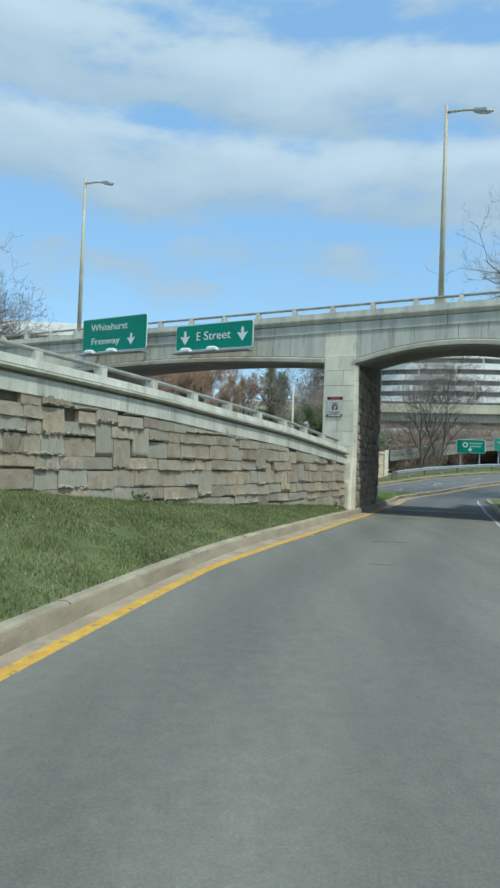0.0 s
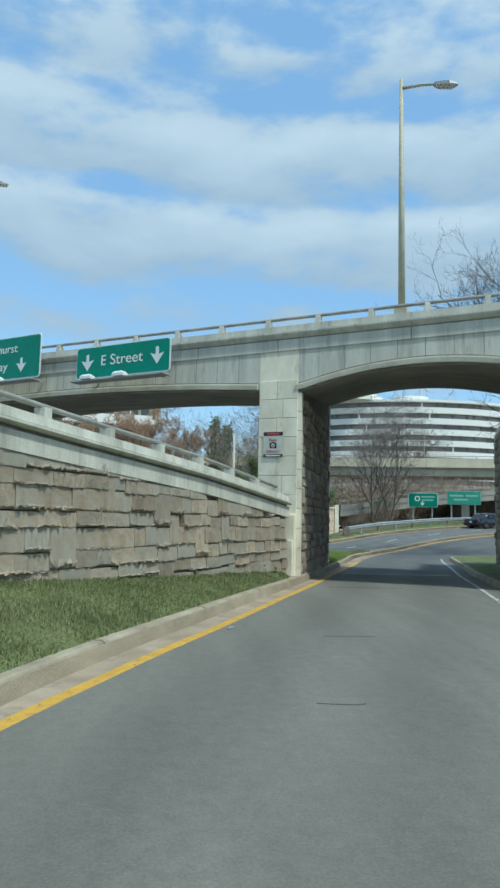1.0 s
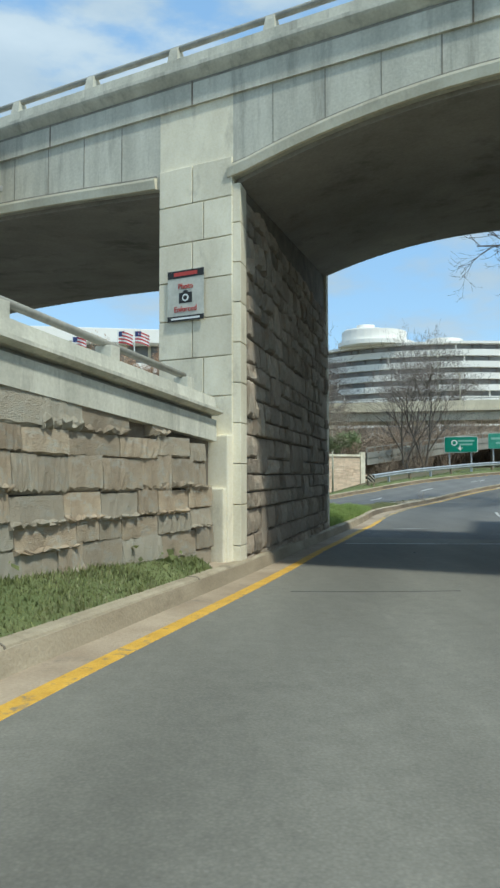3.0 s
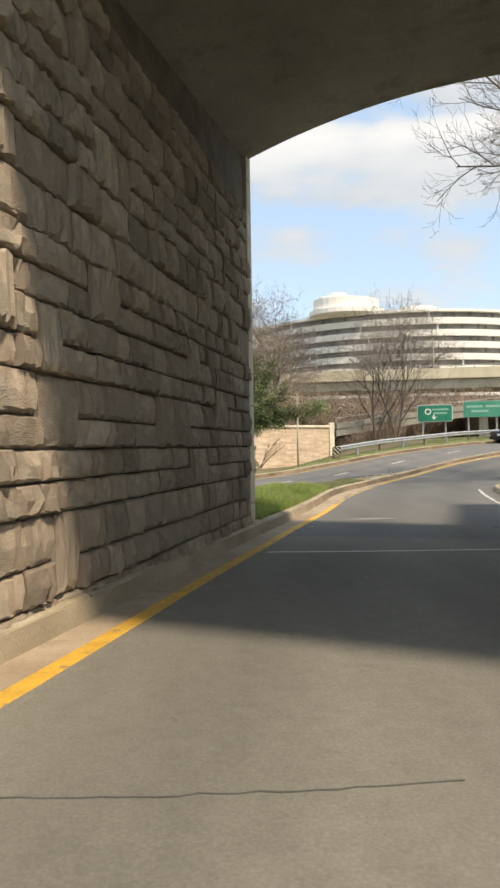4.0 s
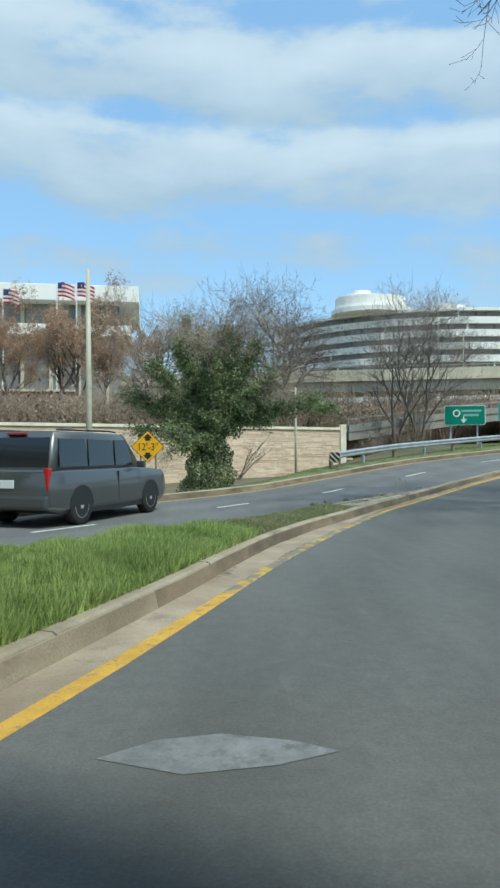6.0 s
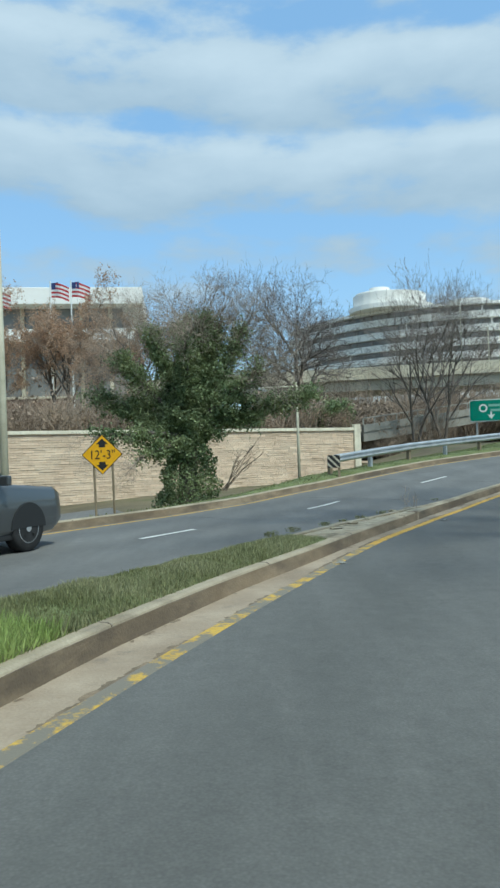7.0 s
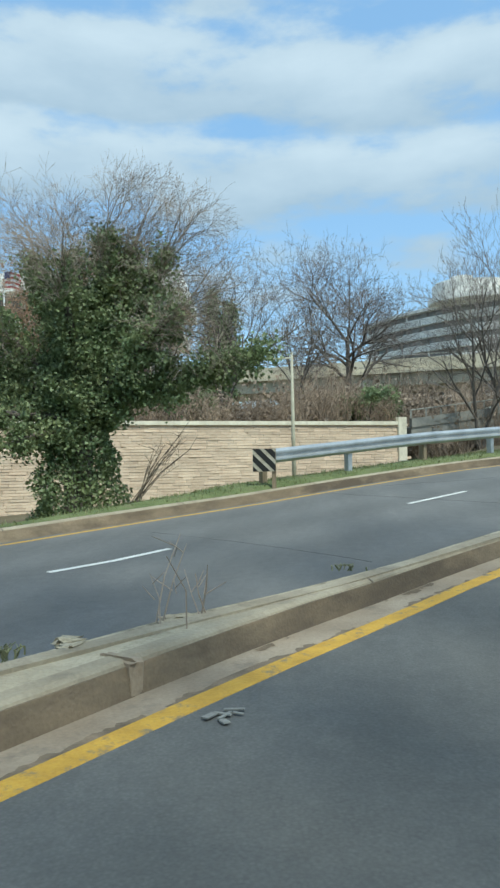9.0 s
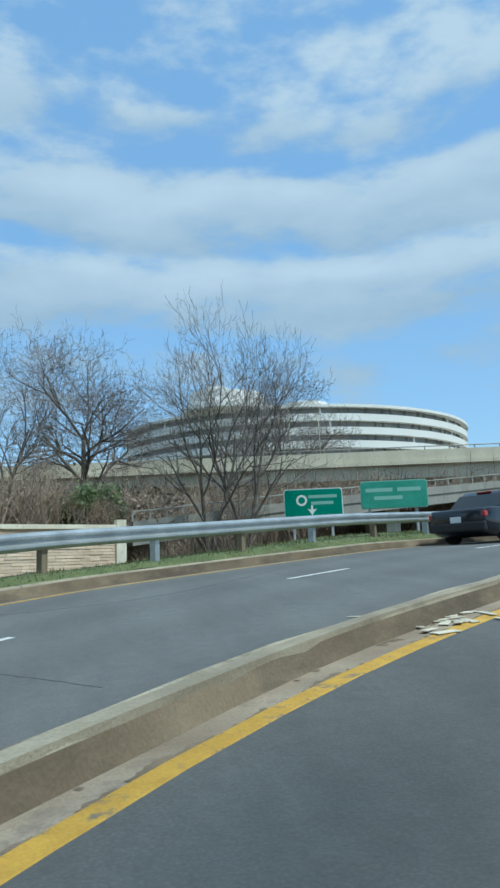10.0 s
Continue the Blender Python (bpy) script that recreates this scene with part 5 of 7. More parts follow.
tagged(raw("ivy", *leaf_mesh(r5, spots, 0.088), IVY, ivy_tree, "glossy dark green ivy leaves"), kind="stuff")
ivy_tree.matrix_world = pose(5.0, 66.2, -0.45, 0, 0, 0)

# a slender ivy-clad tree with two tops on the bank
spire = thing("tree", "tall dark green ivy-clad tree with two pointed tops", "tree")
out = {}
for lean, hgt in ((-0.10, 12.5), (0.14, 11.0)):
    grow(r5, out, Vector((0, 0, -0.3)), Vector((lean, 0, 1)), hgt, 0.22, 0, dict(IVY_SPEC, kids=(9, 4, 3, 0, 0), levels=4, low=0.2, wob=0.05, ratio=0.22, fine=0.014))
raw("trunk", *tubes_mesh(out[0], 8), BARK, spire, smooth=True)
raw("limb", *tubes_mesh(out[1], 5), BARK, spire, smooth=True)
tagged(raw("crown", *tubes_mesh(out[2] + out[3], 3), TWIG, spire, "fine bare twigs"), kind="stuff")
spots = []
for pts, rad in out[0]:
    for _ in range(150):
        f = r5.random()
        i = min(int(f * (len(pts) - 1)), len(pts) - 2)
        c = pts[i].lerp(pts[i + 1], f * (len(pts) - 1) - i)
        wide = 1.5 * (1 - f) ** 0.6 + 0.2
        c = c + Vector((r5.gauss(0, 0.5), r5.gauss(0, 0.5), r5.gauss(0, 0.2))) * wide
        spots += [c + Vector((r5.gauss(0, 0.3), r5.gauss(0, 0.3), r5.gauss(0, 0.3))) for _ in range(45)]
tagged(raw("ivy", *leaf_mesh(r5, spots, 0.2), IVY, spire, "dark green ivy leaves"), kind="stuff")
spire.matrix_world = pose(1.1, 108, 4.2)

# scrub on the bank behind the far wall
r6 = random.Random(77)
tubes = []
for _ in range(2600):
    x = r6.uniform(-34, 24)
    y = lerp_table(x, (-46, -9, 16.2), (63, 80.5, 93.2)) + r6.uniform(1.0, 14)
    z = FW_TOP - 0.2 if x < 16 else 0.8
    h = r6.uniform(0.9, 2.6) + 6.5 * max(0, noise.noise((x * 0.13, y * 0.13, 6)) + 0.12) * r6.uniform(0.5, 1.0)
    p0 = Vector((x, y, z))
    for _ in range(4):
        d = Vector((r6.gauss(0, 0.35), r6.gauss(0, 0.35), 1)).normalized()
        hh = h * r6.uniform(0.5, 1)
        pts = [p0, p0 + d * hh * 0.5, p0 + d * hh + Vector((r6.gauss(0, 0.3), r6.gauss(0, 0.3), 0))]
        tubes.append((pts, [0.022, 0.016, 0.007]))
        for _ in range(3):
            q = pts[1].lerp(pts[2], r6.random())
            e = q + Vector((r6.gauss(0, 0.45), r6.gauss(0, 0.45), r6.uniform(0.2, 0.9)))
            tubes.append(([q, e], [0.012, 0.006]))
# dark undergrowth between the low ramp and the viaduct
for _ in range(2300):
    x, y = r6.uniform(6, 70), r6.uniform(112, 129)
    p0 = Vector((x, y, g(x, y) - 0.2))
    h = r6.uniform(4.5, 8.2) + 2.5 * max(0, noise.noise((x * 0.15, y * 0.15, 9)))
    for _ in range(5):
        d = Vector((r6.gauss(0, 0.3), r6.gauss(0, 0.3), 1)).normalized()
        hh = h * r6.uniform(0.5, 1)
        pts = [p0, p0 + d * hh * 0.5, p0 + d * hh + Vector((r6.gauss(0, 0.4), r6.gauss(0, 0.4), 0))]
        tubes.append((pts, [0.05, 0.035, 0.015]))
        for _ in range(4):
            q = pts[0].lerp(pts[2], r6.uniform(0.25, 1))
            e = q + Vector((r6.gauss(0, 0.6), r6.gauss(0, 0.6), r6.uniform(0.2, 1.0)))
            tubes.append(([q, e], [0.022, 0.012]))
scrub = raw("scrub", *tubes_mesh(tubes, 3), SCRUB)
tagged(scrub, "tangled brown winter scrub on the bank", "scrub", kind="stuff")
spots = []
for _ in range(9000):
    x = r6.uniform(-34, 20)
    y = lerp_table(x, (-46, -9, 16.2), (63, 80.5, 93.2)) + r6.uniform(1.0, 14)
    spots.append(Vector((x, y, FW_TOP + abs(r6.gauss(0, 1.4)) + 0.6 * noise.noise((x * 0.3, y * 0.3, 2)))))
tagged(raw("scrub_leaves", *leaf_mesh(r6, spots, 0.22), SCRUB), "withered brown leaves on the scrub", "scrub", kind="stuff")


# ---------------------------------------------------------------- lettering
def words(body, height, mat, parent, m, name="lettering", width=None):
    cu = bpy.data.curves.new("words", 'FONT')
    cu.body = body
    cu.size = height * 1.4
    cu.align_x = 'CENTER'
    cu.extrude = 0.004
    tmp = bpy.data.objects.new("words", cu)
    scene.collection.objects.link(tmp)
    me = bpy.data.meshes.new_from_object(tmp.evaluated_get(bpy.context.evaluated_depsgraph_get()))
    bpy.data.objects.remove(tmp)
    if width:
        xs = [v.co.x for v in me.vertices]
        k = width / (max(xs) - min(xs))
        for v in me.vertices:
            v.co.x *= k
    me.materials.clear()
    me.materials.append(mat)
    me.transform(m @ Matrix.Rotation(radians(90), 4, 'X'))
    ob = new(name, me)
    ob.parent = parent
    return ob


def flat(name, pts, thick, mat, parent, m, label=""):
    """A plate with the given outline (x, z), its back at y = 0, its face at y = -thick."""
    return part(name, profile([[m @ Vector((x, 0, z)) for x, z in pts], [m @ Vector((x, -thick, z)) for x, z in pts]]), mat, parent, label)


def rect(x0, z0, x1, z1):
    return ((x0, z0), (x1, z0), (x1, z1), (x0, z1))


def rounded(w, h, rad, n=4):
    pts = []
    for cx, cz, a0 in ((w / 2 - rad, -h / 2 + rad, -90), (w / 2 - rad, h / 2 - rad, 0), (-w / 2 + rad, h / 2 - rad, 90), (-w / 2 + rad, -h / 2 + rad, 180)):
        for k in range(n + 1):
            a = radians(a0 + 90 * k / n)
            pts.append((cx + rad * math.cos(a), cz + rad * math.sin(a)))
    return pts


ARROW = ((-0.032, 0.17), (0.032, 0.17), (0.04, 0.02), (0.16, 0.05), (0.0, -0.17), (-0.16, 0.05), (-0.04, 0.02))


def guide_sign(s, z, w, h, lines, arrows, label):
    sign = thing("road_sign", label, "road sign", "green guide signs on the bridge")
    m = face_pose(s, 0, z) @ Matrix.Translation((0, -0.55, 0)) @ pose(0, 0, 0, 0, 0, -5)
    flat("border", rounded(w, h, 0.1), 0.03, SIGN_WHITE, sign, m)
    flat("panel", rounded(w - 0.06, h - 0.06, 0.08), 0.012, SIGN_GREEN, sign, m @ Matrix.Translation((0, -0.031, 0)))
    for body, hgt, x, zz, wd in lines:
        words(body, hgt, SIGN_WHITE, sign, m @ Matrix.Translation((x, -0.048, zz)), width=wd)
    for x, zz, k in arrows:
        flat("arrow", [(a * k, b * k) for a, b in ARROW], 0.006, SIGN_WHITE, sign, m @ Matrix.Translation((x, -0.044, zz)))
    for x in (-w * 0.35, w * 0.35):
        part("bracket", box(m @ Matrix.Translation((x, 0.3, -h / 2 - 0.06)), 0.08, 0.62, 0.08), SIGN_BACK, sign)
        part("bracket", box(m @ Matrix.Translation((x, 0.04, -h / 2)), 0.07, 0.06, h), SIGN_BACK, sign)
    part("catwalk", box(m @ Matrix.Translation((0, -0.12, -h / 2 - 0.13)), w * 0.98, 0.42, 0.05, 0.01), SIGN_BACK, sign)
    for x in ((-w * 0.42, 0.1) if w < 3.3 else (-w * 0.3, w * 0.05)):
        rings = [[m @ Vector((x + dx * q, -0.30 + dy * q, -h / 2 + zz)) for dx, dy in ((-0.2, -0.12), (0.2, -0.12), (0.2, 0.12), (-0.2, 0.12))] for zz, q in ((-0.08, 1.0), (0.0, 1.0), (0.06, 0.6))]
        part("sign_light", profile(rings), SIGN_WHITE, sign, "white floodlight housing")
    return sign


guide_sign(-5.35, 6.07, 3.5, 0.98, (("E", 0.32, -0.68, -0.12, 0.17), ("Street", 0.32, 0.18, -0.12, 1.2)), ((-1.3, 0.0, 1.5), (1.3, 0.0, 1.5)), "green sign reading E Street with two down arrows")
guide_sign(-10.0, 6.40, 3.5, 1.38, (("Whitehurst", 0.28, -0.25, 0.18, 2.0), ("Freeway", 0.28, -0.45, -0.38, 1.55)), ((0.95, -0.25, 1.35),), "green sign reading Whitehurst Freeway with a down arrow")

# photo enforcement sign on the pier
ps = thing("enforcement_sign", "small white warning sign with a camera picture on the pier", "sign")
m = face_pose(-0.70, 0, 3.49) @ Matrix.Translation((0, -0.06, 0))
flat("plate", rect(-0.28, -0.34, 0.28, 0.34), 0.006, SIGN_DULL, ps, m)
flat("top_band", rect(-0.28, 0.24, 0.28, 0.34), 0.004, SIGN_BLACK, ps, m @ Matrix.Translation((0, -0.0065, 0)))
flat("bottom_band", rect(-0.28, -0.34, 0.28, -0.27), 0.004, SIGN_BLACK, ps, m @ Matrix.Translation((0, -0.0065, 0)))
flat("bar", rect(-0.18, 0.265, 0.18, 0.315), 0.003, SIGN_RED, ps, m @ Matrix.Translation((0, -0.011, 0)))
flat("bar", rect(-0.22, -0.318, 0.22, -0.293), 0.003, SIGN_WHITE, ps, m @ Matrix.Translation((0, -0.011, 0)))
words("Photo", 0.075, SIGN_RED, ps, m @ Matrix.Translation((0, -0.012, 0.09)), width=0.22)
words("Enforced", 0.075, SIGN_RED, ps, m @ Matrix.Translation((0, -0.012, -0.215)), width=0.34)
flat("camera_picture", ((-0.10, -0.10), (0.10, -0.10), (0.10, 0.04), (0.045, 0.04), (0.03, 0.065), (-0.03, 0.065), (-0.045, 0.04), (-0.10, 0.04)), 0.004, SIGN_BLACK, ps, m @ Matrix.Translation((0, -0.0065, 0)))
flat("lens_picture", [(0.05 * math.cos(a), -0.03 + 0.05 * math.sin(a)) for a in [6.283 * k / 16 for k in range(16)]], 0.003, SIGN_WHITE, ps, m @ Matrix.Translation((0, -0.0108, 0)))
flat("lens_picture", [(0.03 * math.cos(a), -0.03 + 0.03 * math.sin(a)) for a in [6.283 * k / 16 for k in range(16)]], 0.003, SIGN_BLACK, ps, m @ Matrix.Translation((0, -0.0142, 0)))

# ---------------------------------------------------------------- low clearance sign
cs = thing("clearance_sign", "orange-yellow diamond clearance sign on two timber posts", "road sign")
cm = pose(2.75, 60.2, 1.34, 0, 0, 8) @ Matrix.Diagonal((1.1, 1.0, 1.1, 1))
flat("border", ((0, -0.645), (0.645, 0), (0, 0.645), (-0.645, 0)), 0.02, SIGN_BLACK, cs, cm)
flat("panel", ((0, -0.615), (0.615, 0), (0, 0.615), (-0.615, 0)), 0.004, SIGN_YELLOW, cs, cm @ Matrix.Translation((0, -0.021, 0)))
words("12'-3\"", 0.29, SIGN_BLACK, cs, cm @ Matrix.Translation((0, -0.03, -0.14)), width=0.74)
UP = ((-0.10, -0.04), (0.10, -0.04), (0.10, 0.06), (0.19, 0.06), (0.0, 0.24), (-0.19, 0.06), (-0.10, 0.06))
flat("arrow", [(x, z + 0.27) for x, z in UP], 0.004, SIGN_BLACK, cs, cm @ Matrix.Translation((0, -0.0255, 0)))
flat("arrow", [(x, -z - 0.27) for x, z in UP], 0.004, SIGN_BLACK, cs, cm @ Matrix.Translation((0, -0.0255, 0)))
for x0, top in ((-0.28, 0.1), (0.3, 0.2)):
    a, b = cm @ Vector((x0, 0.05, top)), cm @ Vector((x0 + 0.05, 0.05, -2.6))
    part("post", tube([a, b], 0.045, 6), WOOD, cs)

# ---------------------------------------------------------------- guard rail and end panel
RAIL = [p for p in offset(DASHES, 3.55) if p.x > 10.5 and p.x < 60]


def w_beam(line, parent, ground, height):
    """A W-beam rail along a plan line: two waves, thin steel."""
    shape = ((0.0, 0.31), (0.035, 0.29), (0.08, 0.25), (0.08, 0.215), (0.02, 0.17), (0.02, 0.14), (0.08, 0.095), (0.08, 0.06), (0.035, 0.02), (0.0, 0.0))
    off = [(q - 0.0, z) for q, z in shape] + [(q - 0.012, z) for q, z in shape[::-1]]
    rings = []
    for i, p in enumerate(line):
        t = (line[min(i + 1, len(line) - 1)] - line[max(i - 1, 0)]).normalized()
        n = Vector((t.y, -t.x))
        z0 = ground(p) + height - 0.31
        rings.append([(p.x + n.x * q, p.y + n.y * q, z0 + z) for q, z in off])
    return part("beam", profile(rings), STEEL, parent, "bright galvanised W-beam")


def rail_ground(p):
    return g(p.x, p.y) + 0.30


guard = thing("guard_rail", "galvanised steel W-beam guard rail on short posts", "guard rail", kind="structure")
w_beam(RAIL, guard, rail_ground, 0.70)
for i in range(0, len(RAIL), 3):
    p = RAIL[i]
    q = offset(RAIL, 0.09)[i]
    part("post", box(Matrix.Translation((q.x, q.y, rail_ground(p) - 0.3)) @ Matrix.Rotation(0.7, 4, 'Z'), 0.12, 0.16, 0.95, 0.01), STEEL if i % 2 else WOOD, guard)


def hazard_panel(x, y, z, turn, w, h, name_label):
    hz = thing("hazard_panel", name_label, "road sign")
    hm = pose(x, y, z, 0, 0, turn)
    flat("plate", rect(-w / 2, 0, w / 2, h), 0.01, SIGN_DIRTY, hz, hm)
    square = [(-w / 2, 0), (w / 2, 0), (w / 2, h), (-w / 2, h)]

    def clip(poly, limit, sign):
        kept = []
        for (xa, za), (xb, zb) in zip(poly, poly[1:] + poly[:1]):
            da, db = sign * (xa + za - limit), sign * (xb + zb - limit)
            if da >= 0:
                kept.append((xa, za))
            if da * db < 0:
                f = da / (da - db)
                kept.append((xa + (xb - xa) * f, za + (zb - za) * f))
        return kept

    wide = (w + h) / 3.8
    for k in range(6):
        c0 = -w / 2 - wide * 0.15 + k * wide
        pts = clip(clip(square, c0, 1), c0 + wide * 0.62, -1)
        if len(pts) > 2:
            flat("stripe", pts, 0.003, SIGN_BLACK, hz, hm @ Matrix.Translation((0, -0.0105, 0)))
    part("post", box(hm @ Matrix.Translation((w / 2 - 0.04, 0.05, -0.75)), 0.09, 0.07, 0.75 + h, 0.01), WOOD, hz)
    return hz


hazard_panel(11.0, 61.6, 0.60, 4, 0.47, 0.47, "square white panel with black diagonal stripes at the rail's end")

# ---------------------------------------------------------------- lamp posts and poles
def lamp_post(x, y, z, height, reach, turn, label):
    lp = thing("street_lamp", label, "street lamp", "lamp posts")
    m = pose(x, y, z, 0, 0, turn)
    part("pole", tube([m @ Vector((0, 0, 0)), m @ Vector((0, 0, height * 0.5)), m @ Vector((0, 0, height))], [0.10, 0.078, 0.05], 10), POLE, lp, "", True)
    part("base", box(m @ Matrix.Translation((0, 0, -0.15)), 0.34, 0.34, 0.5, 0.03), POLE, lp)
    part("arm", tube([m @ Vector((0, 0, height - 0.25)), m @ Vector((reach * 0.5, 0, height - 0.28)), m @ Vector((reach, 0, height - 0.38))], [0.045, 0.04, 0.035], 8), POLE, lp, "", True)
    rings = []
    for f, w, h in ((0, 0.05, 0.05), (0.15, 0.12, 0.08), (0.7, 0.15, 0.09), (1.0, 0.05, 0.03)):
        c = m @ Vector((reach * 0.78 + 0.62 * f, 0, height - 0.36 - 0.13 * f))
        rings.append([c + (m.to_3x3() @ Vector((0, a * w, b * h))) for a, b in ((-1, -0.6), (1, -0.6), (1, 0.4), (0.5, 1), (-0.5, 1), (-1, 0.4))])
    part("lantern", profile(rings), SIGN_BACK, lp, "grey cobra-head lantern")
    return lp


lamp_post(4.86, 23.67, 6.7, 6.75, 1.1, -27, "tall tan street lamp with a single arm on the bridge")
lamp_post(-8.87, 30.75, 6.55, 7.0, 1.2, -27, "tall tan street lamp with a single arm on the bridge")
for (sx, h) in ((5.0, 8.9), (8.6, 5.2)):
    q = ov(sx, 0.6, 13.3)
    lamp_post(q.x, q.y, q.z, h, 1.6, 175, "grey street lamp on the freeway viaduct")
pole = thing("utility_pole", "tall plain tan pole standing in the grass", "pole")
part("shaft", tube([(1.58, 54.25, -1.8), (1.56, 54.25, 3.0), (1.53, 54.25, 7.4)], [0.12, 0.10, 0.07], 10), POLE, pole, "", True)
part("base", box(Matrix.Translation((1.58, 54.25, -1.45)), 0.3, 0.3, 0.6, 0.02), POLE, pole)
lamp_post(10.35, 76.1, -1.6, 7.0, -3.0, 8, "tan lamp post with a long arm before the far wall")

# ---------------------------------------------------------------- green freeway signs beyond the rail
freeway_signs = ((26.3, 30.1, 3.65, 5.55), (31.1, 35.4, 4.05, 5.85))
for k, (x0, x1, z0, z1) in enumerate(freeway_signs):
    gs = thing("freeway_sign", "green freeway sign with pale unreadable lettering and an arrow" if k == 0 else "faded green freeway sign with pale unreadable lettering", "road sign", "freeway signs behind the rail")
    y0 = 96.3 - 0.26 * (x0 - 27)
    gm = pose((x0 + x1) / 2, y0, (z0 + z1) / 2, 0, 0, -14)
    w, h = x1 - x0, z1 - z0
    flat("border", rounded(w, h, 0.2), 0.06, SIGN_WHITE if k == 0 else SIGN_FADED, gs, gm)
    panel_ob = flat("panel", rounded(w - 0.12, h - 0.12, 0.16), 0.03, SIGN_GREEN if k == 0 else SIGN_GREEN_FADED, gs, gm @ Matrix.Translation((0, -0.061, 0)))
    front = gm @ Matrix.Translation((0, -0.092, 0))
    if k == 0:
        # a pale ring of a route badge, two lines and an arrow
        ring = [(0.36 * math.cos(a) - 0.75, 0.36 * math.sin(a) + 0.2) for a in [6.283 * q / 14 for q in range(14)]]
        badge = flat("route_badge", ring, 0.01, SIGN_WHITE, panel_ob, front)
        flat("badge_face", [(x * 0.62 - 0.285, z * 0.62 + 0.076) for x, z in ring], 0.006, SIGN_GREEN, badge, front @ Matrix.Translation((0, -0.011, 0)))
        for zz, a, b in ((0.42, -0.08, 0.40), (0.0, -0.04, 0.34)):
            flat("bar", rect(a * w, zz - 0.10, b * w, zz + 0.10), 0.01, SIGN_FADED, panel_ob, front)
        flat("arrow", [(a * 1.9 - 0.1, b * 1.9 - 0.45) for a, b in ARROW], 0.01, SIGN_WHITE, panel_ob, front)
    else:
        for zz, pieces in ((0.30, ((-0.42, -0.02), (0.05, 0.40))), (-0.22, ((-0.30, 0.12),))):
            for a, b in pieces:
                flat("bar", rect(a * w, zz - 0.12, b * w, zz + 0.12), 0.01, SIGN_FADED, panel_ob, front)
    for xx in (x0 + 0.7, x1 - 0.7):
        part("post", box(pose(xx, y0 + 0.3 - 0.25 * (xx - (x0 + x1) / 2), g(xx, y0) - 0.4), 0.16, 0.16, z1 - g(xx, y0) + 0.3), SIGN_BACK, gs)

# ---------------------------------------------------------------- limestone pylon at the bridge's end
pylon = thing("stone_pylon", "tall square limestone pylon with moulded cornices", "pylon")


def pylon_block(name, grow_by, z0, z1):
    rings = []
    for z in (z0, z1):
        rings.append([at(s, 0, z) - NRM * q for s, q in ((6.42 - grow_by, 0.75 - grow_by), (10.0 + grow_by, 0.75 - grow_by), (11.0 + grow_by, 4.2 + grow_by), (7.42 - grow_by, 4.2 + grow_by))])
    b = profile(rings)
    bmesh.ops.bevel(b, geom=list(b.edges), offset=0.02, segments=1, affect='EDGES')
    part(name, b, LIMESTONE, pylon)


pylon_block("plinth", 0.12, 6.4, 7.1)
pylon_block("shaft", 0.0, 7.1, 12.05)
pylon_block("moulding", 0.04, 12.05, 12.2)
pylon_block("shaft", 0.0, 12.2, 12.4)
pylon_block("cornice", 0.10, 12.4, 12.5)
pylon_block("cornice", 0.15, 12.5, 12.62)
pylon_block("attic", -0.03, 12.62, 13.9)
pylon_block("cornice", 0.03, 13.9, 14.02)
pylon_block("cap", -0.08, 14.02, 14.4)
# two tall courses of joints
for z in (8.3, 9.5, 10.7):
    part("joint", box(face_pose(8.2, 0, z) @ Matrix.Translation((0, 0.747, 0)), 3.58, 0.004, 0.015), MORTAR, pylon)

# ---------------------------------------------------------------- wing wall and island beyond the arch
wing = thing("retaining_wall", "rough stone wing wall with a sloping cap beyond the bridge", "wall", kind="structure")
w0, w1 = at(SPAN + 0.02, DEEP, 0), at(SPAN + 0.02, DEEP, 0) + Vector((0.27, 0.963, 0)) * 5.4
wn_ = Vector((0.963, -0.27, 0))
part("core", profile([[p + wn_ * q + Vector((0, 0, z)) for q, z in ((0.05, -0.8), (0.05, top), (1.0, top), (1.0, -0.8))] for p, top in ((w0, 5.7), (w1, 4.9))]), MORTAR, wing)
part("cap", profile([[p + wn_ * q + Vector((0, 0, top + z)) for q, z in ((-0.08, 0.0), (-0.08, 0.22), (1.1, 0.22), (1.1, 0.0))] for p, top in ((w0, 5.7), (w1, 4.9))]), CONCRETE_PALE, wing)
wing_stones = part("end_block", box(Matrix.Translation(w1 + wn_ * 0.5 + Vector((0, 0, -0.8))) @ Matrix.Rotation(math.atan2(0.963, 0.27), 4, 'Z'), 0.3, 1.1, 5.7, 0.02), CONCRETE_PALE, wing)
for row in range(19):
    d, z = 0.02, -0.3 + row * 0.3
    while d < 5.2:
        w = min(rnd.uniform(0.35, 0.9), 5.25 - d)
        top = 5.7 - 0.8 * d / 5.4
        if z + 0.15 < top:
            p = w0 + Vector((0.27, 0.963, 0)) * (d + w / 2)
            mm = Matrix(((0.27, 0.963, 0, p.x), (0.963, -0.27, 0, p.y), (0, 0, 1, z), (0, 0, 0, 1)))
            lay_stone(STONES_DARK, mm, w - 0.012, 0.29, rnd.uniform(0.10, 0.2), wing_stones)
        d += w
isl = curve([(3.1, 8), (4.4, 13), (6.1, 19.5), (7.5, 24.4), (8.8, 29.2), (10.0, 33.2), (11.7, 39.3), (12.6, 42.2), (13.4, 43.4), (15.0, 44.2), (19, 45.2), (28, 47), (45, 50)], 0.7)
isl_r = [p.copy() for p in isl[::-1]]
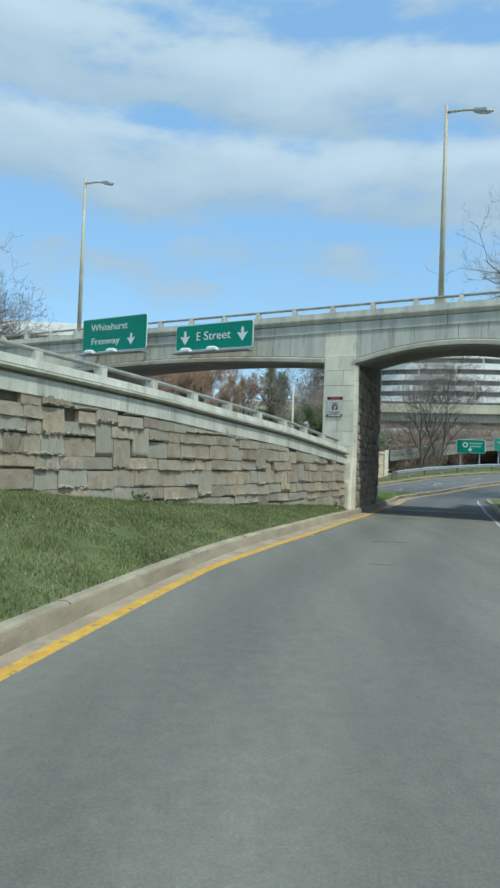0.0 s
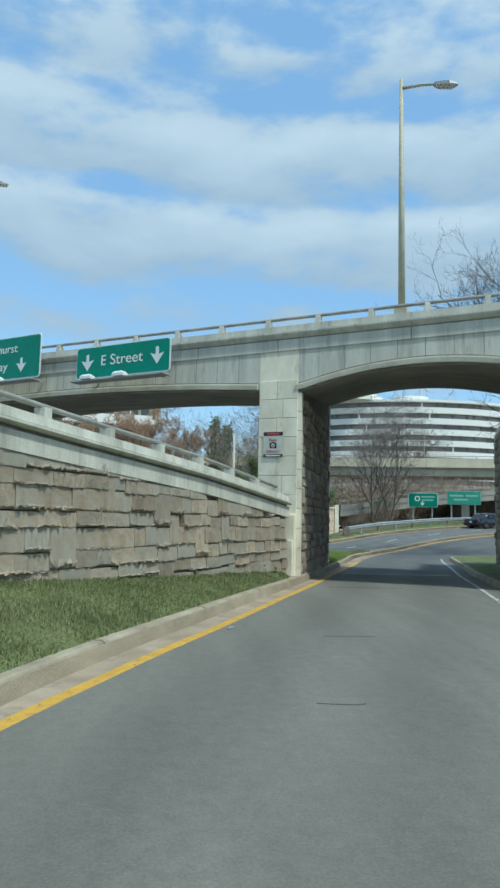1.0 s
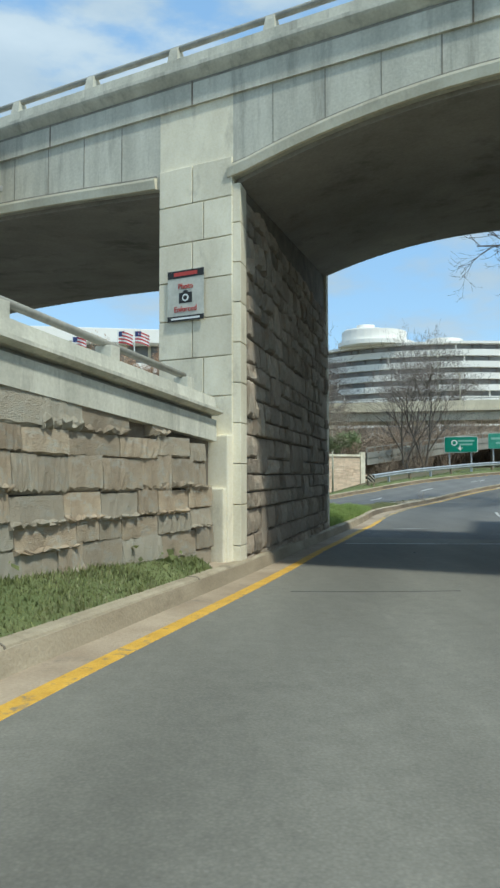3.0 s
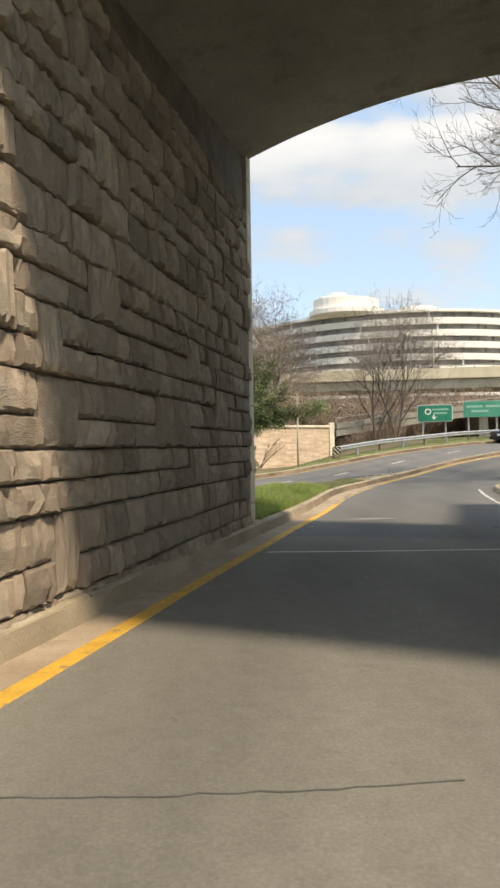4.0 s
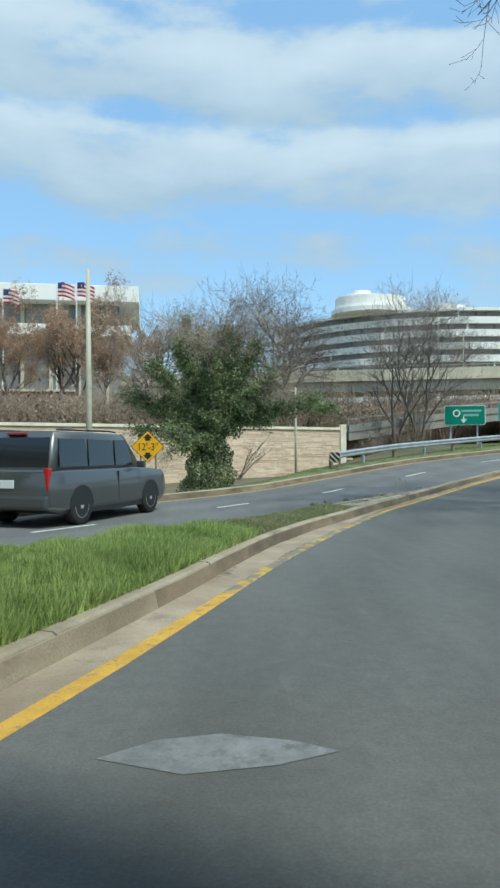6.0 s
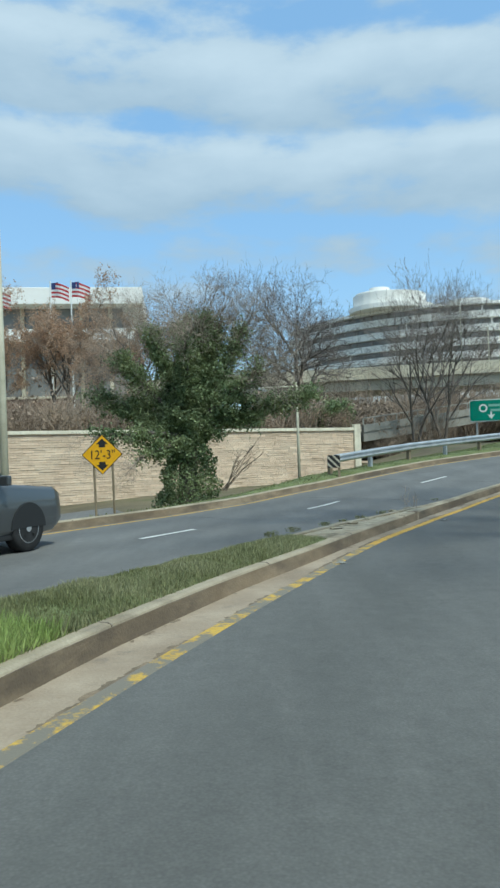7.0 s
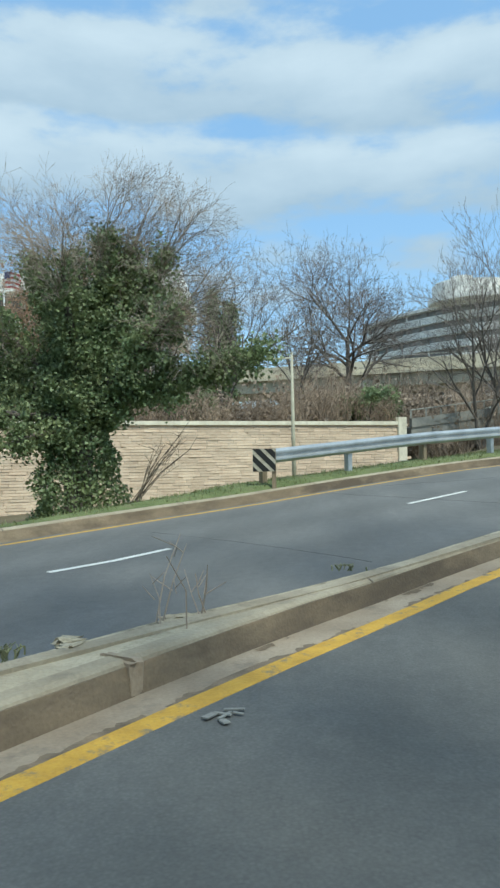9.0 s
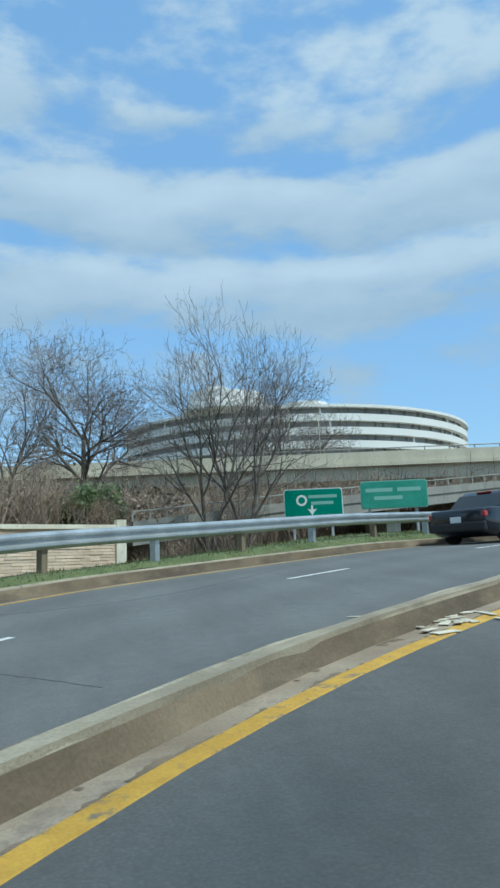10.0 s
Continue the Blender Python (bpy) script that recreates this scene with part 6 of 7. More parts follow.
tagged(part("kerb_4", kerb_mesh(isl_r, 0.15, 0.18), KERB), "pale concrete kerb round the roadside island", "kerb", kind="structure")
vs, fs = [], []
for p, q in zip(offset(isl, -0.17), offset(isl, -3.2)):
    for k in range(5):
        r = p.lerp(q, k / 4)
        vs.append((r.x, r.y, g(p.x, p.y) + 0.145 + 0.12 * k / 4))
for i in range(len(isl) - 1):
    for k in range(4):
        fs.append((i * 5 + k, i * 5 + k + 1, (i + 1) * 5 + k + 1, (i + 1) * 5 + k))
tagged(raw("verge_3", vs, fs, GRASS), "dull green turf island beside the ramp", "verge", kind="structure")
nose = strip("white_line_2", offset(isl[-38:], 0.34), offset(isl[-38:], 0.24), WHITE_LINE, 0.013)
tagged(nose, "white painted line round the island's nose", "road marking", kind="structure")
guard2 = thing("guard_rail", "short galvanised guard rail before the abutment", "guard rail")
GR2 = curve([(6.75, 18.5), (7.3, 20.6), (8.14, 24.06)], 0.6)
w_beam([p for p in GR2][::-1], guard2, lambda p: g(p.x, p.y) + 0.05, 0.72)
for p in GR2[::3]:
    part("post", box(Matrix.Translation((p.x + 0.1, p.y - 0.02, g(p.x, p.y) - 0.2)), 0.12, 0.14, 0.95, 0.01), WOOD, guard2)
hazard_panel(6.7, 18.3, 0.5, -20, 0.45, 0.75, "striped hazard panel at the end of the short rail")
ws = thing("warning_sign", "orange diamond warning sign on a steel post", "road sign")
wm = pose(7.25, 18.2, 2.95, 0, 0, -20)
flat("border", ((0, -0.5), (0.5, 0), (0, 0.5), (-0.5, 0)), 0.02, SIGN_BLACK, ws, wm)
flat("panel", ((0, -0.475), (0.475, 0), (0, 0.475), (-0.475, 0)), 0.004, SIGN_YELLOW, ws, wm @ Matrix.Translation((0, -0.021, 0)))
part("post", tube([wm @ Vector((0, 0.05, 0.3)), wm @ Vector((0, 0.05, -3.1))], 0.035, 8), SIGN_BACK, ws)

# ---------------------------------------------------------------- vehicles
def car(name, label, length, width, height, kind, paint, m):
    """A car facing +y, its middle over the origin. kind: 'suv' or 'sedan'."""
    c = thing(name, label, "car")
    L, W, H = length / 2, width / 2, height
    belt = 0.60 * H if kind == 'suv' else 0.64 * H
    low = 0.26 if kind == 'suv' else 0.20

    def ring(y, half, z0, z1, k=0.06):
        pts = []
        for x, z in ((-half * 0.90, z0), (-half, z0 + 0.12), (-half * 1.0, z0 + (z1 - z0) * 0.55), (-half * 0.965, z1 - 0.05), (-half * 0.92, z1),
                     (half * 0.92, z1), (half * 0.965, z1 - 0.05), (half, z0 + (z1 - z0) * 0.55), (half, z0 + 0.12), (half * 0.90, z0)):
            pts.append(m @ Vector((x, y, z)))
        return pts

    if kind == 'suv':
        secs = [(-L, 0.90, low + 0.22, belt - 0.02), (-L + 0.06, 0.965, low + 0.10, belt), (-L + 0.5, 1.0, low, belt), (0, 1.0, low, belt),
                (L * 0.42, 1.0, low, belt), (L * 0.50, 0.995, low, belt - 0.02), (L * 0.90, 0.97, low + 0.02, belt - 0.10), (L * 0.98, 0.92, low + 0.10, belt - 0.18), (L, 0.84, low + 0.16, belt - 0.3)]
    else:
        secs = [(-L, 0.84, low + 0.22, belt - 0.04), (-L + 0.08, 0.94, low + 0.12, belt + 0.0), (-L + 0.5, 0.99, low, belt + 0.02), (0, 1.0, low, belt),
                (L * 0.40, 1.0, low, belt - 0.02), (L * 0.62, 0.98, low, belt - 0.10), (L * 0.90, 0.93, low + 0.04, belt - 0.22), (L * 0.98, 0.86, low + 0.10, belt - 0.3), (L, 0.78, low + 0.16, belt - 0.36)]
    bm = profile([ring(y, W * f, z0, z1) for y, f, z0, z1 in secs])
    bmesh.ops.bevel(bm, geom=[e for e in bm.edges], offset=0.015, segments=1, affect='EDGES')
    body = part("body", bm, paint, c, "", True)
    if kind == 'suv':
        house = [(-L + 0.10, 0.90, 0.0), (-L + 0.34, 0.84, 1.0), (L * 0.10, 0.84, 1.0), (L * 0.20, 0.84, 0.97), (L * 0.46, 0.90, 0.0)]
    else:
        house = [(-L * 0.62, 0.88, 0.0), (-L * 0.36, 0.76, 0.93), (-L * 0.05, 0.75, 1.0), (L * 0.10, 0.76, 0.97), (L * 0.46, 0.88, 0.0)]
    rings = []
    for y, f, up in house:
        z = belt - 0.02 + (H - belt + 0.02) * max(up, 0.02)
        rings.append([m @ Vector((x, y, zz)) for x, zz in ((-W * 0.93, belt - 0.03), (-W * f, z - 0.05 * up), (-W * f * 0.93, z), (W * f * 0.93, z), (W * f, z - 0.05 * up), (W * 0.93, belt - 0.03))])
    roof = part("roof", profile(rings), paint, c, "", True)
    # glazing a little proud of the cabin
    y0, y1 = house[0][0], house[1][0]

    def quad(nm, pts, mat, parent=c, lab=""):
        a = [Vector(p) for p in pts]
        n = (a[1] - a[0]).cross(a[2] - a[0]).normalized()
        return part(nm, profile([[m @ (p - n * 0.01) for p in a], [m @ (p + n * 0.012) for p in a]]), mat, parent, lab)

    zt = H - 0.13
    fy = (zt - belt) / (H - belt)
    quad("rear_window", ((W * 0.86, y0 + (y1 - y0) * 0.10, belt + 0.04), (-W * 0.86, y0 + (y1 - y0) * 0.10, belt + 0.04), (-W * 0.78, y0 + (y1 - y0) * fy, zt), (W * 0.78, y0 + (y1 - y0) * fy, zt)), CAR_GLASS)
    yf0, yf1 = house[-1][0], house[-2][0]
    quad("windscreen", ((-W * 0.8, yf0 - (yf0 - yf1) * 0.08, belt + 0.05), (W * 0.8, yf0 - (yf0 - yf1) * 0.08, belt + 0.05), (W * 0.72, yf0 - (yf0 - yf1) * fy, zt), (-W * 0.72, yf0 - (yf0 - yf1) * fy, zt)), CAR_GLASS)
    span = ((y1 + 0.03, y1 + 1.02), (y1 + 1.07, -0.12), (-0.06, house[-2][0] - 0.05)) if kind == 'suv' else ((y1 + 0.05, -0.25), (-0.15, house[-2][0] + 0.05))
    for a, b in span:
        for sx in (-1, 1):
            fa = 0.905
            quad("side_window", ((sx * W * 0.945, a, belt + 0.05), (sx * W * 0.945, b + (0.25 if b == span[-1][1] else 0), belt + 0.05), (sx * W * 0.868, b, zt - 0.02), (sx * W * 0.868, a + 0.06, zt - 0.02)) if sx > 0 else
                 ((sx * W * 0.945, b + (0.25 if b == span[-1][1] else 0), belt + 0.05), (sx * W * 0.945, a, belt + 0.05), (sx * W * 0.868, a + 0.06, zt - 0.02), (sx * W * 0.868, b, zt - 0.02)), CAR_GLASS)
    # lamps, bumper, plate, mirrors
    for sx in (-1, 1):
        if kind == 'suv':
            part("tail_lamp", box(m @ Matrix.Translation((sx * W * 0.88, -L + 0.07, belt - 0.40)), 0.12, 0.14, 0.44, 0.03), TAIL_LAMP, body, "red tail lamp")
        else:
            part("tail_lamp", box(m @ Matrix.Translation((sx * W * 0.72, -L + 0.09, belt - 0.24)), 0.40, 0.16, 0.15, 0.03), TAIL_LAMP, body, "red tail lamp")
        part("mirror", box(m @ Matrix.Translation((sx * (W + 0.10), L * 0.34, belt - 0.02)), 0.20, 0.10, 0.16, 0.03), paint, body)
        part("headlamp", box(m @ Matrix.Translation((sx * W * 0.72, L - 0.12, belt - 0.38)), 0.36, 0.14, 0.14, 0.03), SIGN_WHITE, body)
        if kind == 'suv':
            part("roof_rail", tube([m @ Vector((sx * W * 0.72, -L + 0.6, H + 0.03)), m @ Vector((sx * W * 0.72, 0, H + 0.05)), m @ Vector((sx * W * 0.72, L * 0.12, H + 0.03))], 0.02, 6), DARK_TRIM, c)
    part("bumper", box(m @ Matrix.Translation((0, -L + 0.02, low + 0.14)), width * 0.93, 0.16, 0.24, 0.05), paint if kind == 'suv' else DARK_TRIM, body)
    part("number_plate", box(m @ Matrix.Translation((0, -L - 0.012 - (0.0 if kind == 'suv' else 0.01), belt - 0.36)), 0.32, 0.02, 0.16, 0.005), SIGN_WHITE, body)
    part("brake_light", box(m @ Matrix.Translation((0, house[1][0] - 0.04, H - 0.07)), 0.45, 0.06, 0.035, 0.005), TAIL_LAMP, c)
    part("door_line", box(m @ Matrix.Translation((0, 0.0, low + 0.14)), width + 0.006, 0.015, belt - low - 0.22), DARK_TRIM, body)
    part("sill", box(m @ Matrix.Translation((0, 0, low - 0.03)), width * 0.96, length * 0.5, 0.1, 0.02), DARK_TRIM, body)
    rad = 0.39 if kind == 'suv' else 0.33
    for sy in (-0.58, 0.60):
        for sx in (-1, 1):
            wm_ = m @ Matrix.Translation((sx * (W - 0.11), L * sy, rad))
            pr = [(-0.115, 0.62), (-0.12, 0.92), (-0.09, 1.0), (0.09, 1.0), (0.12, 0.92), (0.115, 0.62)]
            secs_ = [[wm_ @ Vector((x, math.cos(6.283 * k / 24) * rad * f, math.sin(6.283 * k / 24) * rad * f)) for k in range(24)] for x, f in pr]
            tyre = part("tyre", profile(secs_), RUBBER, c, "", True)
            rim = [[wm_ @ Vector((sx * x, math.cos(6.283 * k / 20) * rad * f, math.sin(6.283 * k / 20) * rad * f)) for k in range(20)] for x, f in ((0.08, 0.66), (0.118, 0.64), (0.112, 0.56), (0.112, 0.2), (0.118, 0.12))]
            part("rim", profile(rim), ALLOY, tyre, "", True)
            for k in range(5):
                sp = wm_ @ Matrix.Rotation(6.283 * k / 5, 4, 'X') @ Matrix.Translation((sx * 0.108, 0, rad * 0.26))
                part("rim_slot", box(sp, 0.014, rad * 0.16, rad * 0.26, 0.004), DARK_TRIM, tyre)
            arch = [[wm_ @ Vector((sx * x, math.cos(math.pi * k / 14) * rad * f, math.sin(math.pi * k / 14) * rad * f)) for k in range(15)] + [wm_ @ Vector((sx * x, 0, 0.02))] for x, f in ((0.02, 1.09), (0.123, 1.09))]
            part("wheel_arch", profile(arch), DARK_TRIM, body)
    return c


def on_lane(x, y, d):
    i = min(range(1, len(DASHES) - 1), key=lambda k: (DASHES[k] - Vector((x, y))).length)
    t = (DASHES[i + 1] - DASHES[i - 1]).normalized()
    n = Vector((-t.y, t.x))
    p = DASHES[i] + n * d
    z0, z1 = g(p.x - t.x * 1.5, p.y - t.y * 1.5), g(p.x + t.x * 1.5, p.y + t.y * 1.5)
    return Matrix.Translation((p.x, p.y, (z0 + z1) / 2 + 0.005)) @ Matrix.Rotation(math.atan2(t.y, t.x) - math.pi / 2, 4, 'Z') @ Matrix.Rotation(math.atan2(z1 - z0, 3.0), 4, 'X')


car("sport_utility_vehicle", "large grey sport utility vehicle on the far carriageway", 5.1, 1.98, 1.9, 'suv', CAR_GREY, on_lane(4.25, 45.35, 1.5) @ Matrix.Rotation(radians(9), 4, 'Z'))
car("sedan", "black sedan with red tail lamps on the far carriageway", 4.8, 1.84, 1.45, 'sedan', CAR_BLACK, on_lane(27.2, 70.1, 1.5))

# ---------------------------------------------------------------- flags and pale building far left
for k, (x, top) in enumerate(((-21.2, 20.5), (-14.9, 21.3), (-12.6, 21.3))):
    fp = thing("flagpole", "white flagpole with a striped flag", "flagpole", "flagpoles")
    part("pole", tube([(x, 111, 3.5), (x, 111, top)], [0.14, 0.07], 8), SIGN_WHITE, fp)
    vs, fs = [], []
    flag_m = Matrix.Translation((x, 111, top - 1.8)) @ Matrix.Rotation(radians(-15 + 10 * k), 4, 'Z')
    for j in range(7):
        ys = []
        rings = []
        for i in range(8):
            f = i / 7
            sag = -0.55 * f * f
            wv = 0.14 * math.sin(f * 7 + k)
            rings.append([flag_m @ Vector((0.08 + 2.0 * f, wv + dy, 1.6 - 0.23 * (j + e) + sag)) for dy, e in ((-0.008, 0), (0.008, 0), (0.008, 0.98), (-0.008, 0.98))])
        part("stripe", profile(rings), FLAG_RED if j % 2 == 0 else CLOTH_WHITE, fp)
    part("canton", profile([[flag_m @ Vector((0.08 + 0.85 * f, 0.14 * math.sin(f * 2.8 + k) + dy, z)) for dy, z in ((-0.02, 0.9), (0.02, 0.9), (0.02, 1.62), (-0.02, 1.62))] for f in (0, 0.35, 0.7, 1.0)]), FLAG_BLUE, fp)
hall = thing("office_building", "long pale building with a flat overhanging roof", "building")
part("wall", box(pose(-46, 140, 2, 0, 0, 8), 66, 18, 22.0), GLASS_DARK, hall)
part("floor_slab", box(pose(-46, 139.5, 18.6, 0, 0, 8), 70, 21, 1.7, 0.1), WHITE_BAND, hall)
part("roof", box(pose(-46, 140, 23.6, 0, 0, 8), 72, 24, 2.4, 0.1), WHITE_BAND, hall)
for k in range(16):
    part("column", box(pose(-46, 140, 2, 0, 0, 8) @ Matrix.Translation((-31 + k * 4.15, -9.3, 0)), 0.5, 0.4, 21.6), BEAM, hall)
part("terrace", box(pose(-46, 128, 2, 0, 0, 8), 74, 3, 5.5), BEAM, hall)
gw = thing("garden_wall", "low weathered brick wall with faded scrawls on the bank", "wall")
part("brickwork", box(pose(-24, 107, 3.0, 0, 0, 6), 24, 0.5, 5.0), BRICK_FAR, gw)
part("coping", box(pose(-24, 107, 8.0, 0, 0, 6), 24.4, 0.8, 0.25, 0.03), CONCRETE_PALE, gw)
for k in range(14):
    x = -34 + rnd.uniform(0, 20)
    pts = [pose(-24, 107, 3.0, 0, 0, 6) @ Vector((x + 24 + 0.12 * q, -0.262, 2.6 + 0.9 * math.sin(q * 1.3 + k) * 0.4 + rnd.uniform(-0.2, 0.2))) for q in range(8)]
    part("scrawl", tube(pts, 0.05, 5), SIGN_WHITE, gw)

# ---------------------------------------------------------------- grass
r8 = random.Random(91)


def blades(name, points, mat, hmin, hmax, label, wide=0.012):
    vs, fs = [], []
    for p in points:
        h = r8.uniform(hmin, hmax) * (0.5 + 1.0 * max(0.0, noise.noise((p[0] * 1.6, p[1] * 1.6, 12)) + 0.55))
        a = r8.uniform(0, 6.28)
        dx, dy = math.cos(a) * wide, math.sin(a) * wide
        lx, ly = r8.gauss(0, 0.35) * h, r8.gauss(0, 0.35) * h
        k = len(vs)
        vs += [(p[0] - dx, p[1] - dy, p[2] - 0.01), (p[0] + dx, p[1] + dy, p[2] - 0.01), (p[0] + lx, p[1] + ly, p[2] + h)]
        fs.append((k, k + 1, k + 2))
    return tagged(raw(name, vs, fs, mat), label, "grass", kind="stuff")


def scatter(ob, count, keep=lambda p: True):
    me = ob.data
    tris = []
    for poly in me.polygons:
        v = [me.vertices[i].co for i in poly.vertices]
        tris.append((v[0], v[1], v[2]))
        if len(v) == 4:
            tris.append((v[0], v[2], v[3]))
    area = np.array([((b - a).cross(c - a)).length for a, b, c in tris])
    cum_a = np.cumsum(area) / area.sum()
    out_ = []
    for _ in range(count):
        a, b, c = tris[int(np.searchsorted(cum_a, r8.random()))]
        u, v = r8.random(), r8.random()
        if u + v > 1:
            u, v = 1 - u, 1 - v
        p = a + (b - a) * u + (c - a) * v
        if keep(p):
            out_.append((p.x, p.y, p.z))
    return out_


def patchy(p, lo):
    return noise.noise((p.x * 0.9, p.y * 0.9, 9)) + 0.5 * noise.noise((p.x * 2.7, p.y * 2.7, 4)) > lo


blades("grass", scatter(verge, 330000, lambda p: p.y > 1 and patchy(p, -0.75 if p.y < 19 else -1.2)), BLADE, 0.018, 0.05, "short green grass of the rising verge")
blades("grass", scatter(verge, 90000, lambda p: p.y > 1 and patchy(p, -0.1)), BLADE_DRY, 0.02, 0.06, "dry straw-coloured grass in the verge")
blades("grass", scatter(median_turf, 190000, lambda p: p.y < 41 and patchy(p, -0.8)), BLADE_LUSH, 0.04, 0.15, "lush green grass on the median", 0.008)
blades("grass", scatter(median_turf, 120000, lambda p: 37 < p.y < 46.9 and patchy(p, -0.5)), BLADE_DRY, 0.015, 0.06, "pale dry grass on the narrowing median", 0.008)
blades("grass", scatter(far_verge, 36000, lambda p: p.y < 80 and patchy(p, -0.1)), BLADE_DRY, 0.03, 0.08, "sparse dry grass behind the far kerb", 0.015)
blades("grass", scatter(far_verge, 70000, lambda p: p.y < 80 and patchy(p, -0.5)), BLADE, 0.02, 0.06, "green grass under the guard rail", 0.015)

# ---------------------------------------------------------------- small things on the road
def crack(pts, width, name="crack"):
    line = curve(pts, 0.07)
    line = [p + Vector((0.0, 0.05 * noise.noise((p.x * 1.7, p.y * 1.7, 8)) + r8.gauss(0, 0.006))) for p in line]
    tagged(strip(name, offset(line, width / 2), offset(line, -width / 2), TAR, 0.0125), "dark tar-filled crack in the asphalt", "crack", kind="structure")


crack([(0.9, 12.1), (1.1, 12.07), (1.3, 12.1)], 0.008)
crack([(1.5, 15.45), (1.85, 15.46), (2.2, 15.44)], 0.006)
crack([(2.9, 23.1), (3.8, 23.08), (4.7, 23.1)], 0.005)
crack([(4.2, 55.2), (7.0, 53.2), (9.5, 51.6)], 0.014)
crack([(9.8, 57.5), (11.8, 55.8), (13.0, 54.6)], 0.014)
crack([(12.2, 62.0), (14.5, 59.6), (15.8, 58.2)], 0.018)
crack([(13.5, 62.7), (16.5, 63.3), (19.0, 66.5)], 0.018)


def ragged_strip(name, line, inner, outer, mat, label, category, seed, gaps=0.0, lift=0.0055):
    """A thin uneven band beside a plan line, from inner metres to a wandering outer edge, with gaps."""
    vs, fs, run = [], [], False
    left = offset(line, 1.0)
    for i in range(len(line) - 1):
        for k in range(24):
            p, q = line[i].lerp(line[i + 1], k / 24), left[i].lerp(left[i + 1], k / 24)
            f = 0.8 * noise.noise((p.x * 1.3, p.y * 1.3, seed)) + 0.6 * noise.noise((p.x * 6, p.y * 6, seed)) + 0.55 * noise.noise((p.x * 19, p.y * 19, seed))
            if f < gaps:
                run = False
                continue
            a = p + (q - p) * (inner + 0.008 * noise.noise((p.x * 9, p.y * 9, seed + 4)))
            b = p + (q - p) * (inner + (outer - inner) * min(1.0, 0.15 + 1.3 * (f - gaps)))
            n = len(vs)
            vs += [(b.x, b.y, g(b.x, b.y) + lift), (a.x, a.y, g(a.x, a.y) + lift)]
            if run:
                fs.append((n - 2, n - 1, n + 1, n))
            run = True
    tagged(raw(name, vs, fs, mat), label, category, kind="structure")


# earth in the broken joint between gutter and yellow line, dead leaves along the kerb feet
mid_line = [p for p in bent(SPINE, yellow_mid) if 39 < p.y < 62]
ragged_strip("gutter_dirt", mid_line, 0.06, 0.125, LITTER_BROWN, "dark earth in the crumbling joint beside the yellow line", "dirt", 3, -0.25)
foot_line = [p for p in kerb_line if 38 < p.y < 62]
ragged_strip("gutter_dirt_2", foot_line, -0.02, -0.13, LITTER_BROWN, "brown grit swept against the foot of the kerb", "dirt", 8, 0.2)
far_line = [p for p in offset(DASHES, 2.88) if 48 < p.y < 74]
ragged_strip("gutter_dirt_3", far_line, -0.02, -0.16, LITTER_BROWN, "dead brown leaves gathered along the far kerb", "dirt", 14, 0.05)
# a broken kerb end, its pale mortar cap standing proud of the stained face
kb = min(range(len(kerb_line)), key=lambda i: abs(kerb_line[i].y - 50.9))
kt = (kerb_line[kb + 1] - kerb_line[kb]).normalized()
bp = kerb_line[kb] + Vector((-kt.y, kt.x)) * 0.11
b = box(pose(bp.x, bp.y, g(bp.x, bp.y) + 0.005, 0, 0, math.degrees(math.atan2(kt.y, kt.x))), 0.075, 0.255, 0.178, 0.02)
rb = random.Random(5)
for v in b.verts:
    v.co += Vector((rb.gauss(0, 0.007), rb.gauss(0, 0.007), rb.gauss(0, 0.005)))
patch = thing("kerb_patch", "pale mortar patch on a broken kerb joint", "kerb", kind="structure")
part("mortar", b, GUTTER, patch)
seam = curve([(4.45, 29.55), (5.6, 29.42), (6.95, 29.32), (8.0, 29.25)], 0.3)
tagged(strip("white_line_3", offset(seam, 0.02), offset(seam, -0.02), WHITE_LINE, 0.0125), "thin pale transverse seam across the ramp", "road marking", kind="structure")
for k in range(8):
    q = curve([(4.9 + 0.55 * k, 32.1 - 0.05 * k), (5.12 + 0.55 * k, 32.08 - 0.05 * k)], 0.1)
    tagged(strip("white_line_4", offset(q, 0.012), offset(q, -0.012), PALE_MARK, 0.0125), "short pale paint mark across the ramp", "road marking", kind="structure")
patch = [(6.2, 33.66), (6.45, 33.86), (6.75, 33.93), (7.1, 33.84), (7.3, 33.72), (7.0, 33.58), (6.6, 33.5)]
pm = bmesh.new()
pm.faces.new([pm.verts.new((x, y, g(x, y) + 0.003)) for x, y in patch])
tagged(part("road_patch", pm, PATCH), "pale worn patch of paint on the asphalt", "road marking", kind="structure")


def litter(x, y, n, spread, mat, label, size):
    lt = thing("litter", label, "litter", "litter on the road")
    for k in range(n):
        px, py = x + r8.gauss(0, spread), y + r8.gauss(0, spread)
        b = box(pose(px, py, g(px, py) + 0.008, r8.uniform(-3, 3), r8.uniform(-3, 3), r8.uniform(0, 180)), size * r8.uniform(0.5, 1.5), size * r8.uniform(0.2, 0.6), 0.008, 0.002)
        part("scrap", b, mat, lt)


litter(5.42, 32.42, 2, 0.03, RAIL_PAINT, "flattened grey scrap beside the yellow line", 0.09)
litter(9.62, 45.3, 3, 0.07, RAIL_PAINT, "flattened grey scraps beside the yellow line", 0.08)
litter(12.3, 50.64, 6, 0.08, RAIL_PAINT, "crushed grey debris beside the yellow line", 0.07)
litter(18.55, 59.3, 46, 0.3, CONCRETE_PALE, "heap of pale broken debris against the kerb", 0.2)
litter(0.36, 15.97, 2, 0.06, SIGN_BACK, "thin pale scrap on the ramp", 0.12)
